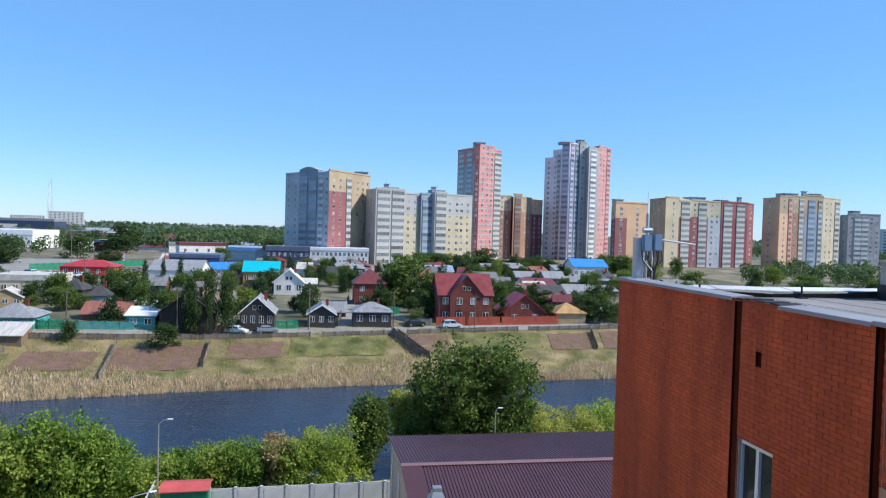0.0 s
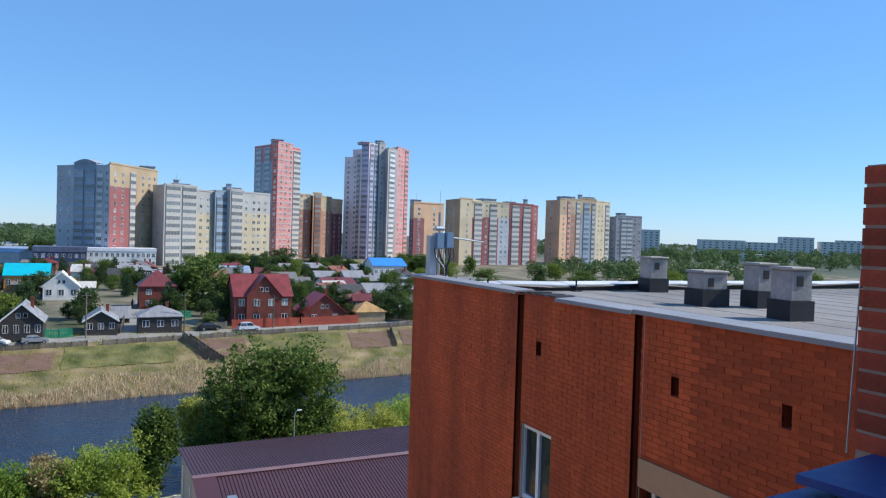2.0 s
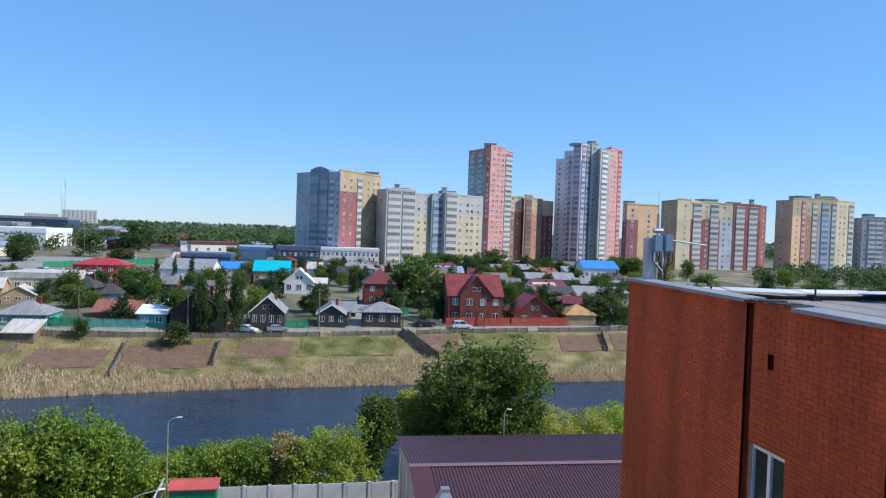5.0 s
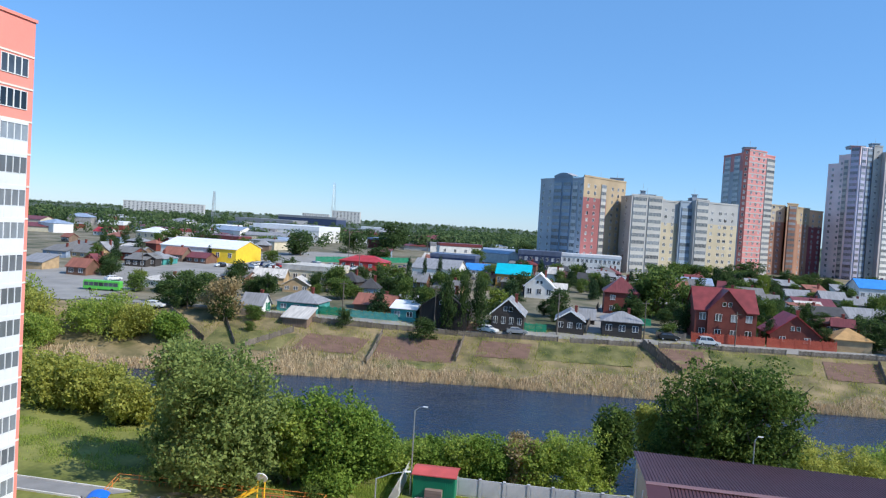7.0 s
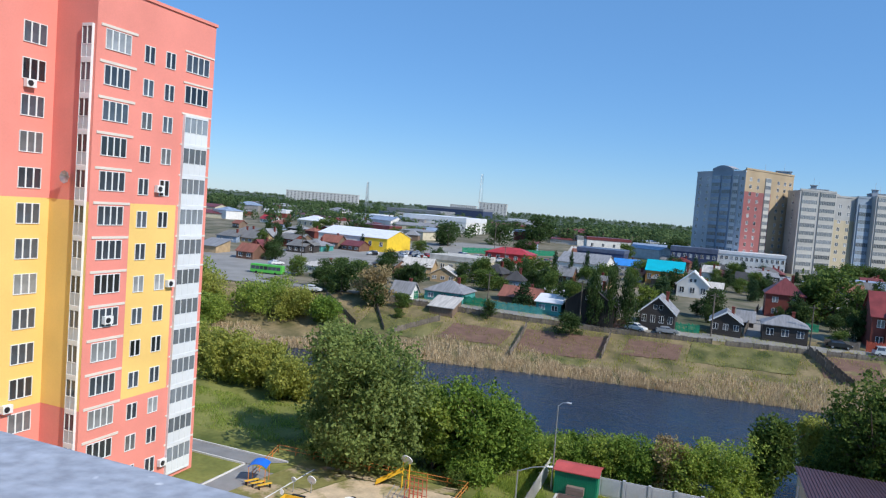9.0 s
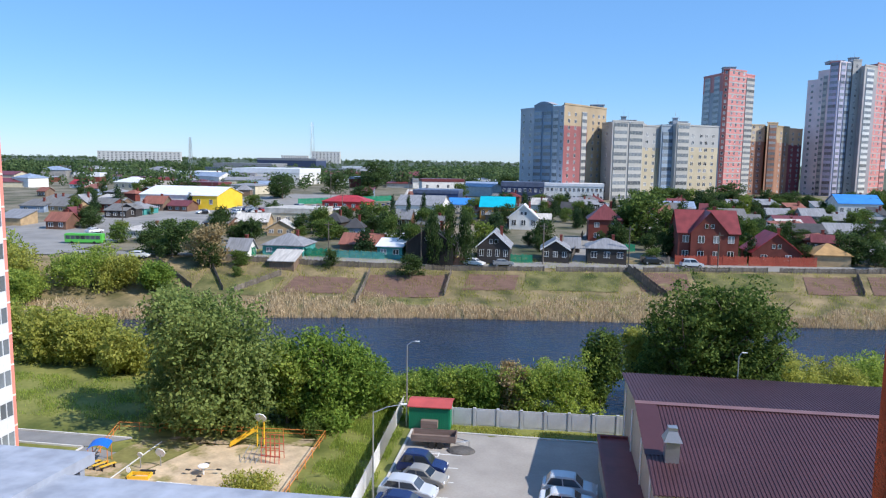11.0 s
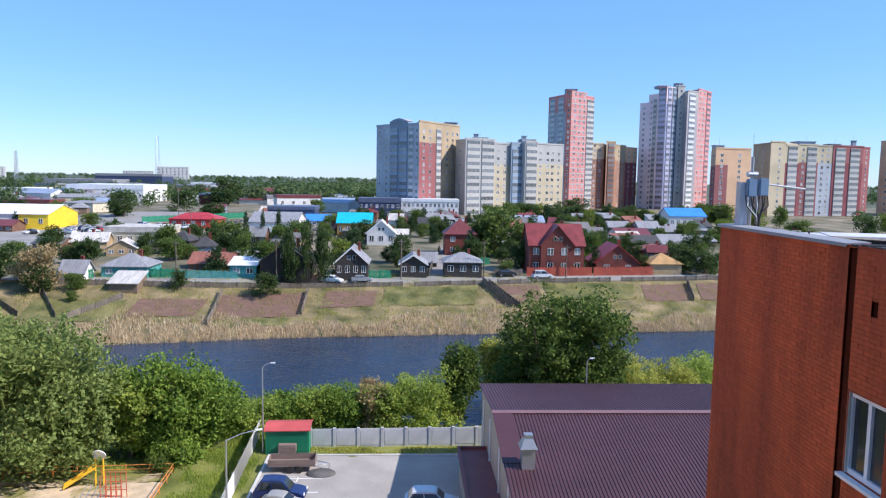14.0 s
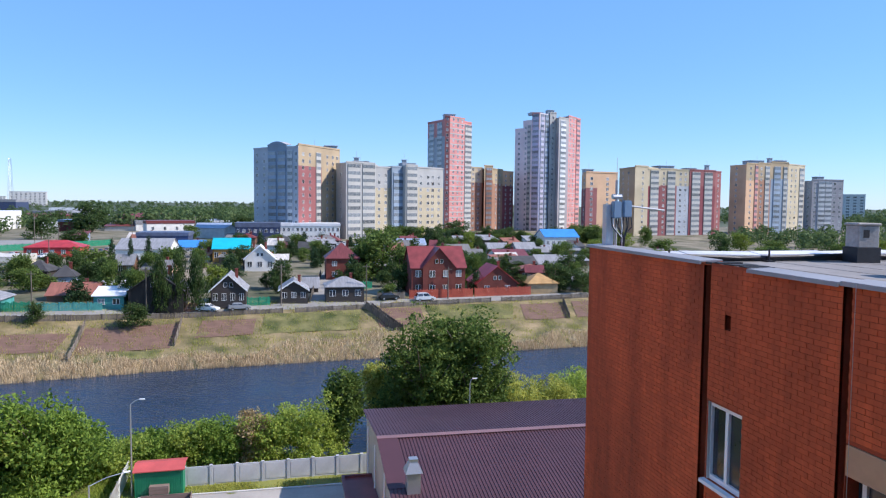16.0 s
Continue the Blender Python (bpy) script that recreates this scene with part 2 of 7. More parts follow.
def land(x, y):
    """The ground's height: the yard at 0, the river bed, and the village on its higher bank."""
    far, near = np.interp(x, FAR_X, FAR_Y), np.interp(x, NEAR_X, NEAR_Y)
    d = y - far
    bank = -1.0 * smooth(3, 0, d) * 1.2 - 1.0 + np.minimum(1, np.maximum(d, 0) / 8) + 5.5 * smooth(6, 30, d) + np.maximum(np.minimum(d, 198) - 28, 0) * 0.02
    return np.where(y < near, -2.2 * smooth(near - 5, near + 1, y), np.where(y < far, -2.2, bank))


def land_z(x, y):
    return float(land(np.array(float(x)), np.array(float(y))))


def spaced(*stops):
    out = []
    for a, b, step in stops:
        out += list(np.arange(a, b, step))
    return np.array(out + [stops[-1][1]])


gx = spaced((-4800, -600, 300), (-600, -140, 12), (-140, 120, 2.5), (120, 700, 12), (700, 4800, 300))
gy = spaced((-900, -60, 120), (-60, 60, 5), (60, 165, 1.5), (165, 400, 7), (400, 900, 30), (900, 4900, 250))
GX, GY = np.meshgrid(gx, gy)
GZ = land(GX, GY)
rng = np.random.default_rng(3)
GZ += rng.normal(0, 0.05, GZ.shape) * ((GY > 62) & (GY < 165) & (abs(GX) < 140))
nx = len(gx)
idx = np.arange((len(gy) - 1) * nx).reshape(-1, nx)[:, :-1].ravel()
ground_mesh = bpy.data.meshes.new("ground")
ground_mesh.from_pydata(np.c_[GX.ravel(), GY.ravel(), GZ.ravel()].tolist(), [], np.c_[idx, idx + 1, idx + 1 + nx, idx + nx].tolist())
for m in (GRASS, BANKGRASS, VILLAGE, FARLAND):
    ground_mesh.materials.append(m)
cx, cy = (GX[:-1, :-1] + GX[1:, 1:]).ravel() / 2, (GY[:-1, :-1] + GY[1:, 1:]).ravel() / 2
fd = cy - np.interp(cx, FAR_X, FAR_Y)
zone = np.where(fd < -6, 0, np.where(fd < 30, 1, 2))
zone = np.where((cy > 520) | (cx < -330) | (cx > 420) | (cy < -200), 3, zone)
ground_mesh.polygons.foreach_set("material_index", zone.astype(np.int32))
ground_mesh.polygons.foreach_set("use_smooth", np.ones(len(zone), bool))
tagged(new("ground", ground_mesh), "grassy river banks and bare village land reaching the horizon", "ground", kind="structure")

bm = bmesh.new()
xs = np.linspace(-400, 400, 41)
lo = [bm.verts.new((x, np.interp(x, NEAR_X, NEAR_Y) - 4, -1.5)) for x in xs]
hi = [bm.verts.new((x, np.interp(x, FAR_X, FAR_Y) + 2.2, -1.5)) for x in xs]
for k in range(40):
    bm.faces.new((lo[k], lo[k + 1], hi[k + 1], hi[k]))
tagged(part("water", bm, WATER), "dark blue river water with faint ripples", "river", kind="structure")


def drape(name, corners, mat, label, category, lift=0.07, n=12, m=6, kind="structure"):
    """A sheet over the land between four plan corners, in order round it."""
    a, b, c, d = [np.array(p, float) for p in corners]
    bm = bmesh.new()
    rows_ = []
    for j in range(m + 1):
        l, r = a + (d - a) * j / m, b + (c - b) * j / m
        line = []
        for i in range(n + 1):
            p = l + (r - l) * i / n
            if 0 < i < n and j in (0, m):
                p = p + rng.normal(0, 0.12, 2)
            line.append(bm.verts.new((p[0], p[1], land_z(p[0], p[1]) + lift)))
        rows_.append(line)
    for j in range(m):
        for i in range(n):
            bm.faces.new((rows_[j][i], rows_[j][i + 1], rows_[j + 1][i + 1], rows_[j + 1][i]))
    return tagged(part(name, bm, mat), label, category, kind=kind)


# ---- windows, shared by all buildings ----
MESHES = {}


def window_mesh(w, h, panes=2, curtain=False):
    """A window with a white frame, mullions and panes set back in it; origin at the middle of its outer face, facing -y."""
    key = ("window", round(w, 2), round(h, 2), panes, curtain)
    if key not in MESHES:
        bm = bmesh.new()
        t = min(0.075, w * 0.08)
        w2, h2 = w / 2 + t, h / 2 + t
        low_ = [bm.verts.new((-w2 + 2 * w2 * k / panes, -0.05, -h2)) for k in range(panes + 1)]
        top_ = [bm.verts.new((-w2 + 2 * w2 * k / panes, -0.05, h2)) for k in range(panes + 1)]
        sashes = [bm.faces.new((low_[k], low_[k + 1], top_[k + 1], top_[k])) for k in range(panes)]
        rim = [e for e in bm.edges if e.is_boundary]
        back = bmesh.ops.extrude_edge_only(bm, edges=rim)
        bmesh.ops.translate(bm, vec=(0, 0.12, 0), verts=[v for v in back["geom"] if isinstance(v, bmesh.types.BMVert)])
        bmesh.ops.inset_individual(bm, faces=sashes, thickness=t, depth=0.0)
        bmesh.ops.inset_individual(bm, faces=sashes, thickness=0.004, depth=-0.045)
        for f in sashes:
            f.material_index = 1
        MESHES[key] = mesh_of("window", bm, [WHITE, CURTAIN if curtain else GLASS])
    return MESHES[key]


def balcony_mesh(w, h, deep=0.9, panel=LOGGIA, pane=GLASS):
    """A glazed loggia one storey high: a panelled parapet, glazing above it and a slab; origin at the middle of its foot, facing -y."""
    key = ("balcony", round(w, 2), round(h, 2), deep, panel.name, pane.name)
    if key not in MESHES:
        bm = bmesh.new()
        n = max(2, round(w / 0.8))
        levels = [0.0, 0.16, h * 0.42, h * 0.93, h]
        grid = [[bm.verts.new((-w / 2 + w * k / n, -deep, z)) for k in range(n + 1)] for z in levels]
        cells = [[bm.faces.new((grid[j][k], grid[j][k + 1], grid[j + 1][k + 1], grid[j + 1][k])) for k in range(n)] for j in range(4)]
        rim = [e for e in bm.edges if e.is_boundary]
        back = bmesh.ops.extrude_edge_only(bm, edges=rim)
        bmesh.ops.translate(bm, vec=(0, deep + 0.05, 0), verts=[v for v in back["geom"] if isinstance(v, bmesh.types.BMVert)])
        bmesh.ops.inset_individual(bm, faces=cells[2], thickness=0.05, depth=0.0)
        bmesh.ops.inset_individual(bm, faces=cells[2], thickness=0.004, depth=-0.05)
        bmesh.ops.inset_individual(bm, faces=cells[1], thickness=0.03, depth=-0.02)
        for f in cells[1]:
            f.material_index = 1
        for f in cells[2]:
            f.material_index = 2
        MESHES[key] = mesh_of("balcony", bm, [WHITE if pane is GLASS else panel, panel, pane])
    return MESHES[key]


def facade_pose(p0, p1, u, z):
    """The pose of a piece at share u of the wall from p0 to p1, seen with p0 on the left, facing out."""
    ang = math.atan2(p1[1] - p0[1], p1[0] - p0[0])
    return pose(p0[0] + (p1[0] - p0[0]) * u, p0[1] + (p1[1] - p0[1]) * u, z, 0, 0, math.degrees(ang))


# ---- the far apartment towers ----
def band(name, col, col2=None, **kw):
    return paint(name, col, 0.8, var=0.12, scale=0.12, fine=3, bump=0.05, **kw)


T_GREY, T_BEIGE, T_RED = band("grey_tower_render", (0.4, 0.43, 0.47)), band("sand_tower_brick", (0.4, 0.31, 0.2)), band("red_tower_brick", (0.27, 0.1, 0.1))
T_PINK, T_LAV, T_BROWN = band("pink_tower_brick", (0.58, 0.245, 0.23)), band("lavender_tower_render", (0.76, 0.66, 0.66)), band("brown_tower_brick", (0.33, 0.18, 0.12))
T_PALE, T_BLUE, T_DARK = band("pale_tower_render", (0.4, 0.4, 0.39)), band("blue_glazed_cladding", (0.24, 0.3, 0.37)), band("dark_tower_render", (0.34, 0.33, 0.35))
T_MAROON, T_VIOLET = band("maroon_tower_brick", (0.22, 0.06, 0.07)), band("violet_glazed_cladding", (0.32, 0.34, 0.46))
T_PEACH, T_CREAM = band("peach_tower_render", (0.62, 0.4, 0.25)), band("cream_tower_brick", (0.5, 0.43, 0.3))
PALE_PANEL = paint("pale_balcony_panel", (0.45, 0.44, 0.41), 0.6, var=0.08, rnd=0.1)
PINK_PANEL = paint("pink_balcony_panel", (0.62, 0.28, 0.25), 0.6, var=0.08, rnd=0.1)
VIOLET_PANEL = paint("violet_balcony_panel", (0.44, 0.43, 0.55), 0.5, var=0.1, rnd=0.15)
BLUE_PANEL = paint("blue_balcony_panel", (0.27, 0.34, 0.43), 0.5, var=0.1, rnd=0.15)
GREY_PANEL = paint("grey_balcony_panel", (0.52, 0.53, 0.54), 0.6, var=0.1, rnd=0.1)


def tower(label, segs, base, fh, group="apartment towers across the river", deep=16, roof_rooms=(), skew=0.0, reach=1.0, arch=None):
    """An apartment block. segs, from left to right as seen from the river: (x0, y0, x1, y1, top, wall material, columns, trim);
    columns: (share along the wall, kind, width, panel). trim: a material for the top storeys, or None."""
    home = thing("apartment_building", Matrix(), label, "apartment building", group)
    if reach != 1:
        # the same outline from the river, nearer or further off
        segs = [(s[0] * reach, s[1] * reach, s[2] * reach, s[3] * reach, 26 + (s[4] - 26) * reach, *s[5:]) for s in segs]
        roof_rooms = [(x * reach, y * reach, 26 + (z - 26) * reach, w * reach, h) for x, y, z, w, h in roof_rooms]
        base, fh = 26 + (base - 26) * reach, fh * reach
    if skew:
        # turn the whole front a little towards the sun side
        a0, a1 = math.atan2(segs[0][0], segs[0][1]), math.atan2(segs[-1][2], segs[-1][3])

        def far(x, y):
            return 1 + skew * (math.atan2(x, y) - a0) / (a1 - a0)
        segs = [(s[0] * far(s[0], s[1]), s[1] * far(s[0], s[1]), s[2] * far(s[2], s[3]), s[3] * far(s[2], s[3]), 26 + (s[4] - 26) * far(s[2], s[3]), *s[5:]) for s in segs]
        roof_rooms = [(x * far(x, y), y * far(x, y), 26 + (z - 26) * far(x, y), w, h) for x, y, z, w, h in roof_rooms]
    mx, my = np.mean([s[0] for s in segs]), np.mean([s[1] for s in segs])
    for x0, y0, x1, y1, top, wall, columns, trim in segs:
        bm = bmesh.new()
        away = Vector((mx + 0.04 * mx, my + deep, 0))
        n = Vector((-(y1 - y0), x1 - x0, 0)).normalized() * 0.1
        back0, back1 = (x0 + (away.x - x0) * 0.85, max(y0, y1) + deep), (x1 + (away.x - x1) * 0.85, max(y0, y1) + deep)
        cut = top - 3 * fh if trim else top
        levels = [(base - 3, cut, 0)] + ([(cut, top, 1)] if trim else [])
        for z0, z1, mi in levels:
            ring = [(x0, y0), (x1, y1), back1, back0]
            for k in range(4):
                a, b = ring[k], ring[(k + 1) % 4]
                face(bm, ((*a, z0), (*b, z0), (*b, z1), (*a, z1)), mi)
        face(bm, [(*p, top) for p in ((x0, y0), (x1, y1), back1, back0)], 2)
        # a raised rim along the roof edge
        slab(bm, ((x0 - n.x * 2, y0 - n.y * 2, top + 0.6), (x1 - n.x * 2, y1 - n.y * 2, top + 0.6), (x1 + n.x * 3, y1 + n.y * 3, top + 0.6), (x0 + n.x * 3, y0 + n.y * 3, top + 0.6)), 0.7, 1 if trim else 0)
        part("wall", bm, [wall, trim or wall, ROOF["dark"]], home)
        floors = int((top - base) / fh)
        if wall is T_PINK:
            for k in range(1, floors + 1):
                z = base + k * fh
                bm = bmesh.new()
                slab(bm, ((x0 - n.x * 0.6, y0 - n.y * 0.6, z + 0.3), (x1 - n.x * 0.6, y1 - n.y * 0.6, z + 0.3), (x1 + n.x, y1 + n.y, z + 0.3), (x0 + n.x, y0 + n.y, z + 0.3)), 0.6)
                part("band", bm, T_PALE, home)
        for u, kind, w, panel in columns:
            for k in range(floors):
                z = base + 0.4 + k * fh
                if kind == "w":
                    me = window_mesh(w, 1.4, 2 if w > 1 else 1, random.random() < 0.45)
                    part("window", me, None, home, at=facade_pose((x0, y0), (x1, y1), u, z + 1.6))
                else:
                    part("balcony", balcony_mesh(w * reach, round(fh, 2), 0.4, panel, FAR_GLASS), None, home, at=facade_pose((x0, y0), (x1, y1), u, z))
    if arch:
        # a curved gable over the glazed bay
        ax, ay, bx, by, az = arch
        bm = bmesh.new()
        rim = [(ax + (bx - ax) * k / 12, ay + (by - ay) * k / 12, az + 0.4 + 1.5 * math.sin(math.pi * k / 12)) for k in range(13)]
        for dx, dy in ((-0.25, -0.25), (2.5, 2.8)):
            face(bm, [(x + dx, y + dy, z) for x, y, z in rim])
        for p, q in zip(rim, rim[1:]):
            face(bm, ((p[0] - 0.25, p[1] - 0.25, p[2]), (q[0] - 0.25, q[1] - 0.25, q[2]), (q[0] + 2.5, q[1] + 2.8, q[2]), (p[0] + 2.5, p[1] + 2.8, p[2])), 1)
        part("arched_gable", bm, [T_BLUE, T_DARK], home, "blue glazed arched gable with a dark rim")
    for x, y, z, w, h in roof_rooms:
        bm = bmesh.new()
        box(bm, x - w / 2, x + w / 2, y, y + w, z, z + h)
        box(bm, x - w / 2 - 0.3, x + w / 2 + 0.3, y - 0.3, y + w + 0.3, z + h, z + h + 0.3)
        rod(bm, (x, y + 1, z + h), (x, y + 1, z + h + 3.5), 0.08, 0.04, 5)
        part("roof_room", bm, T_GREY, home)
    return home


tower("tall block with grey glazed side and red and sand brick front", [
    (-15.4, 339.7, -8.9, 329.9, 49.4, T_GREY, [(0.25, "w", 1.5, 0), (0.75, "w", 1.5, 0)], None),
    (-8.9, 329.9, -0.6, 322.0, 50.4, T_BLUE, [(0.25, "b", 4.6, BLUE_PANEL), (0.75, "b", 4.6, BLUE_PANEL)], None),
    (-0.6, 322.0, 4.3, 318.0, 49.4, T_GREY, [(0.3, "b", 2.6, GREY_PANEL), (0.8, "w", 1.2, 0)], None),
    (4.3, 318.0, 15.0, 334.0, 50.6, T_RED, [(0.2, "w", 1.5, 0), (0.48, "w", 1.5, 0), (0.84, "b", 4.0, PALE_PANEL)], T_BEIGE),
    (15.0, 334.0, 24.2, 347.2, 50.6, T_BEIGE, [(0.3, "w", 1.4, 0), (0.6, "w", 1.4, 0), (0.85, "w", 1.4, 0)], None)],
    8.7, 3.0, roof_rooms=((12, 338, 50.6, 5, 0.6), (20, 346, 50.6, 6, 1.8)), arch=(-8.9, 329.9, -0.6, 322.0, 50.4))
tower("long pale grey block with glazed balcony stacks and yellow brick end", [
    (20.8, 322.2, 24.4, 311.0, 42.4, T_PALE, [(0.5, "w", 1.3, 0)], None),
    (24.4, 311.0, 38.0, 319.8, 43.0, T_PALE, [(0.26, "b", 6.8, PALE_PANEL), (0.76, "b", 6.8, PALE_PANEL)], None),
    (38.0, 320.6, 46.2, 326.0, 41.6, T_CREAM, [(0.25, "w", 1.4, 0), (0.65, "w", 1.4, 0)], T_PALE),
    (46.2, 324.0, 52.7, 328.2, 42.0, T_BLUE, [(0.5, "b", 6.2, BLUE_PANEL)], None),
    (52.7, 325.0, 59.0, 329.0, 43.0, T_PALE, [(0.5, "b", 6.2, PALE_PANEL)], None),
    (59.0, 329.4, 73.2, 338.6, 42.2, T_CREAM, [(0.12, "w", 1.4, 0), (0.4, "w", 1.6, 0), (0.58, "w", 1.6, 0), (0.82, "w", 1.4, 0)], T_PALE)],
    8.7, 3.05, roof_rooms=((32, 324, 43, 7, 1.2), (30, 323, 43, 2, 2.8), (55, 332, 43, 7, 1.2), (53, 331, 43, 2, 2.8)), reach=1.06)
tower("slim pink brick tower with white bands and a grey side", [
    (81.2, 420.2, 87.3, 400.6, 73.0, T_GREY, [(0.25, "b", 5.4, GREY_PANEL), (0.72, "b", 5.4, GREY_PANEL)], T_PINK),
    (87.3, 400.6, 90.2, 400.6, 75.0, T_RED, [(0.5, "w", 1.0, 0)], None),
    (90.2, 400.6, 101.1, 410.0, 75.0, T_PINK, [(0.25, "w", 1.4, 0), (0.55, "w", 1.4, 0), (0.85, "w", 1.4, 0)], None),
    (101.1, 410.0, 106.9, 416.0, 73.4, T_PINK, [(0.5, "b", 7.6, PALE_PANEL)], None)],
    8.7, 3.0, roof_rooms=((92, 408, 75, 6, 2.2),))
tower("brown brick block with dark balcony stacks", [
    (108.3, 426.0, 116.3, 424.4, 47.5, T_BROWN, [(0.3, "w", 1.4, 0), (0.7, "w", 1.4, 0)], T_CREAM),
    (116.3, 420.3, 122.0, 420.7, 48.5, T_BROWN, [(0.5, "b", 5.0, paint("brown_balcony_panel", (0.2, 0.1, 0.07), 0.6))], T_BEIGE),
    (122.0, 420.7, 130.0, 427.1, 46.6, T_BROWN, [(0.3, "w", 1.4, 0), (0.7, "w", 1.4, 0)], T_BEIGE),
    (130.0, 427.4, 139.0, 433.3, 45.6, T_MAROON, [(0.3, "w", 1.6, 0), (0.75, "w", 1.6, 0)], T_PEACH)],
    8.7, 3.0, skew=0.04)
tower("tall lavender and pink tower with blue glazed balcony stack", [
    (133.2, 413.1, 135.8, 405.9, 70.0, T_LAV, [(0.5, "w", 1.4, 0)], None),
    (135.8, 405.9, 138.1, 396.6, 74.0, T_LAV, [(0.3, "w", 1.4, 0), (0.7, "b", 2.6, PALE_PANEL)], None),
    (138.1, 396.6, 140.4, 390.5, 77.5, T_LAV, [(0.5, "b", 4.4, VIOLET_PANEL)], T_PINK),
    (140.4, 390.5, 147.2, 393.3, 77.0, T_VIOLET, [(0.28, "b", 3.0, VIOLET_PANEL), (0.75, "b", 3.2, BLUE_PANEL)], T_LAV),
    (147.2, 392.2, 151.2, 392.2, 78.2, T_PALE, [(0.5, "w", 1.1, 0)], None),
    (151.2, 388.0, 159.0, 392.5, 75.0, T_DARK, [(0.42, "b", 5.8, LOGGIA)], T_PALE),
    (159.0, 392.8, 171.6, 405.2, 76.6, T_PINK, [(0.15, "w", 1.3, 0), (0.42, "w", 1.6, 0), (0.78, "b", 5.6, PINK_PANEL)], None)],
    8.7, 3.0, roof_rooms=((150, 398, 78.2, 4, 2.4), (141, 396, 77.5, 7, 1.2)), skew=0.035, reach=1.08)
tower("orange brick block with a red window stripe", [
    (170.1, 396.9, 169.2, 389.8, 44.0, T_RED, [(0.5, "w", 1.4, 0)], T_PEACH),
    (169.2, 389.8, 177.2, 391.8, 44.6, T_RED, [(0.5, "w", 1.5, 0)], T_PEACH),
    (177.2, 391.8, 192.1, 395.9, 44.6, T_PEACH, [(0.5, "w", 1.4, 0)], None)],
    8.7, 3.0, roof_rooms=((174, 396, 44.6, 5, 1.6),), reach=0.86)
tower("sand coloured block with maroon framed balcony stacks", [
    (186.4, 382.0, 182.7, 355.8, 46.0, T_BEIGE, [(0.25, "w", 1.4, 0), (0.6, "w", 1.4, 0)], None),
    (182.7, 355.8, 190.7, 356.2, 46.6, T_CREAM, [(0.6, "w", 1.2, 0)], None),
    (190.7, 356.2, 198.2, 356.6, 45.0, T_MAROON, [(0.5, "b", 6.2, PALE_PANEL)], T_CREAM),
    (198.2, 356.6, 207.6, 355.9, 45.4, T_RED, [(0.2, "w", 1.2, 0), (0.65, "b", 5.6, PALE_PANEL)], T_CREAM),
    (207.6, 355.9, 214.8, 355.4, 45.0, T_GREY, [(0.3, "w", 1.4, 0), (0.7, "w", 1.4, 0)], T_CREAM),
    (214.8, 355.1, 230.9, 355.6, 45.0, T_MAROON, [(0.24, "b", 6.4, PALE_PANEL), (0.72, "b", 6.4, PALE_PANEL)], T_RED),
    (230.9, 355.6, 236.6, 359.0, 44.6, T_RED, [(0.5, "w", 1.5, 0)], None)],
    8.7, 3.0, roof_rooms=((205, 362, 46, 9, 1.6), (220, 362, 45, 6, 1.6), (230, 362, 44.6, 2, 4)), skew=0.06)
tower("sand and brown block with blue glazed balcony stack", [
    (240.4, 356.5, 238.7, 339.5, 47.6, T_PEACH, [(0.4, "w", 1.4, 0)], None),
    (238.7, 339.5, 247.0, 340.6, 48.4, T_PEACH, [(0.35, "w", 1.4, 0), (0.8, "b", 2.6, PINK_PANEL)], T_BEIGE),
    (247.0, 341.0, 255.0, 341.4, 48.8, T_BROWN, [(0.25, "w", 1.4, 0), (0.7, "b", 3.6, PALE_PANEL)], T_BEIGE),
    (255.0, 341.4, 265.1, 340.6, 49.4, T_BLUE, [(0.35, "b", 5.0, BLUE_PANEL), (0.82, "b", 2.8, PALE_PANEL)], T_BEIGE),
    (265.1, 340.6, 279.8, 346.0, 48.4, T_CREAM, [(0.2, "w", 1.5, 0), (0.45, "w", 1.5, 0), (0.8, "b", 5.2, PALE_PANEL)], None)],
    8.7, 3.0, roof_rooms=((250, 346, 49, 8, 1.8), (265, 346, 49, 6, 2.2), (258, 346, 49.4, 2, 3)), skew=0.05, reach=1.1)
tower("grey slab block with long grey balconies", [
    (327.2, 404.2, 328.0, 398.3, 42.0, T_DARK, [(0.5, "w", 1.4, 0)], None),
    (328.0, 398.3, 350.5, 397.6, 43.0, T_DARK, [(0.1, "w", 1.5, 0), (0.3, "b", 4.6, GREY_PANEL), (0.52, "b", 4.6, GREY_PANEL), (0.72, "w", 1.5, 0), (0.9, "w", 1.5, 0)], None)],
    8.7, 3.0, roof_rooms=((337, 402, 43, 5, 2.2),))

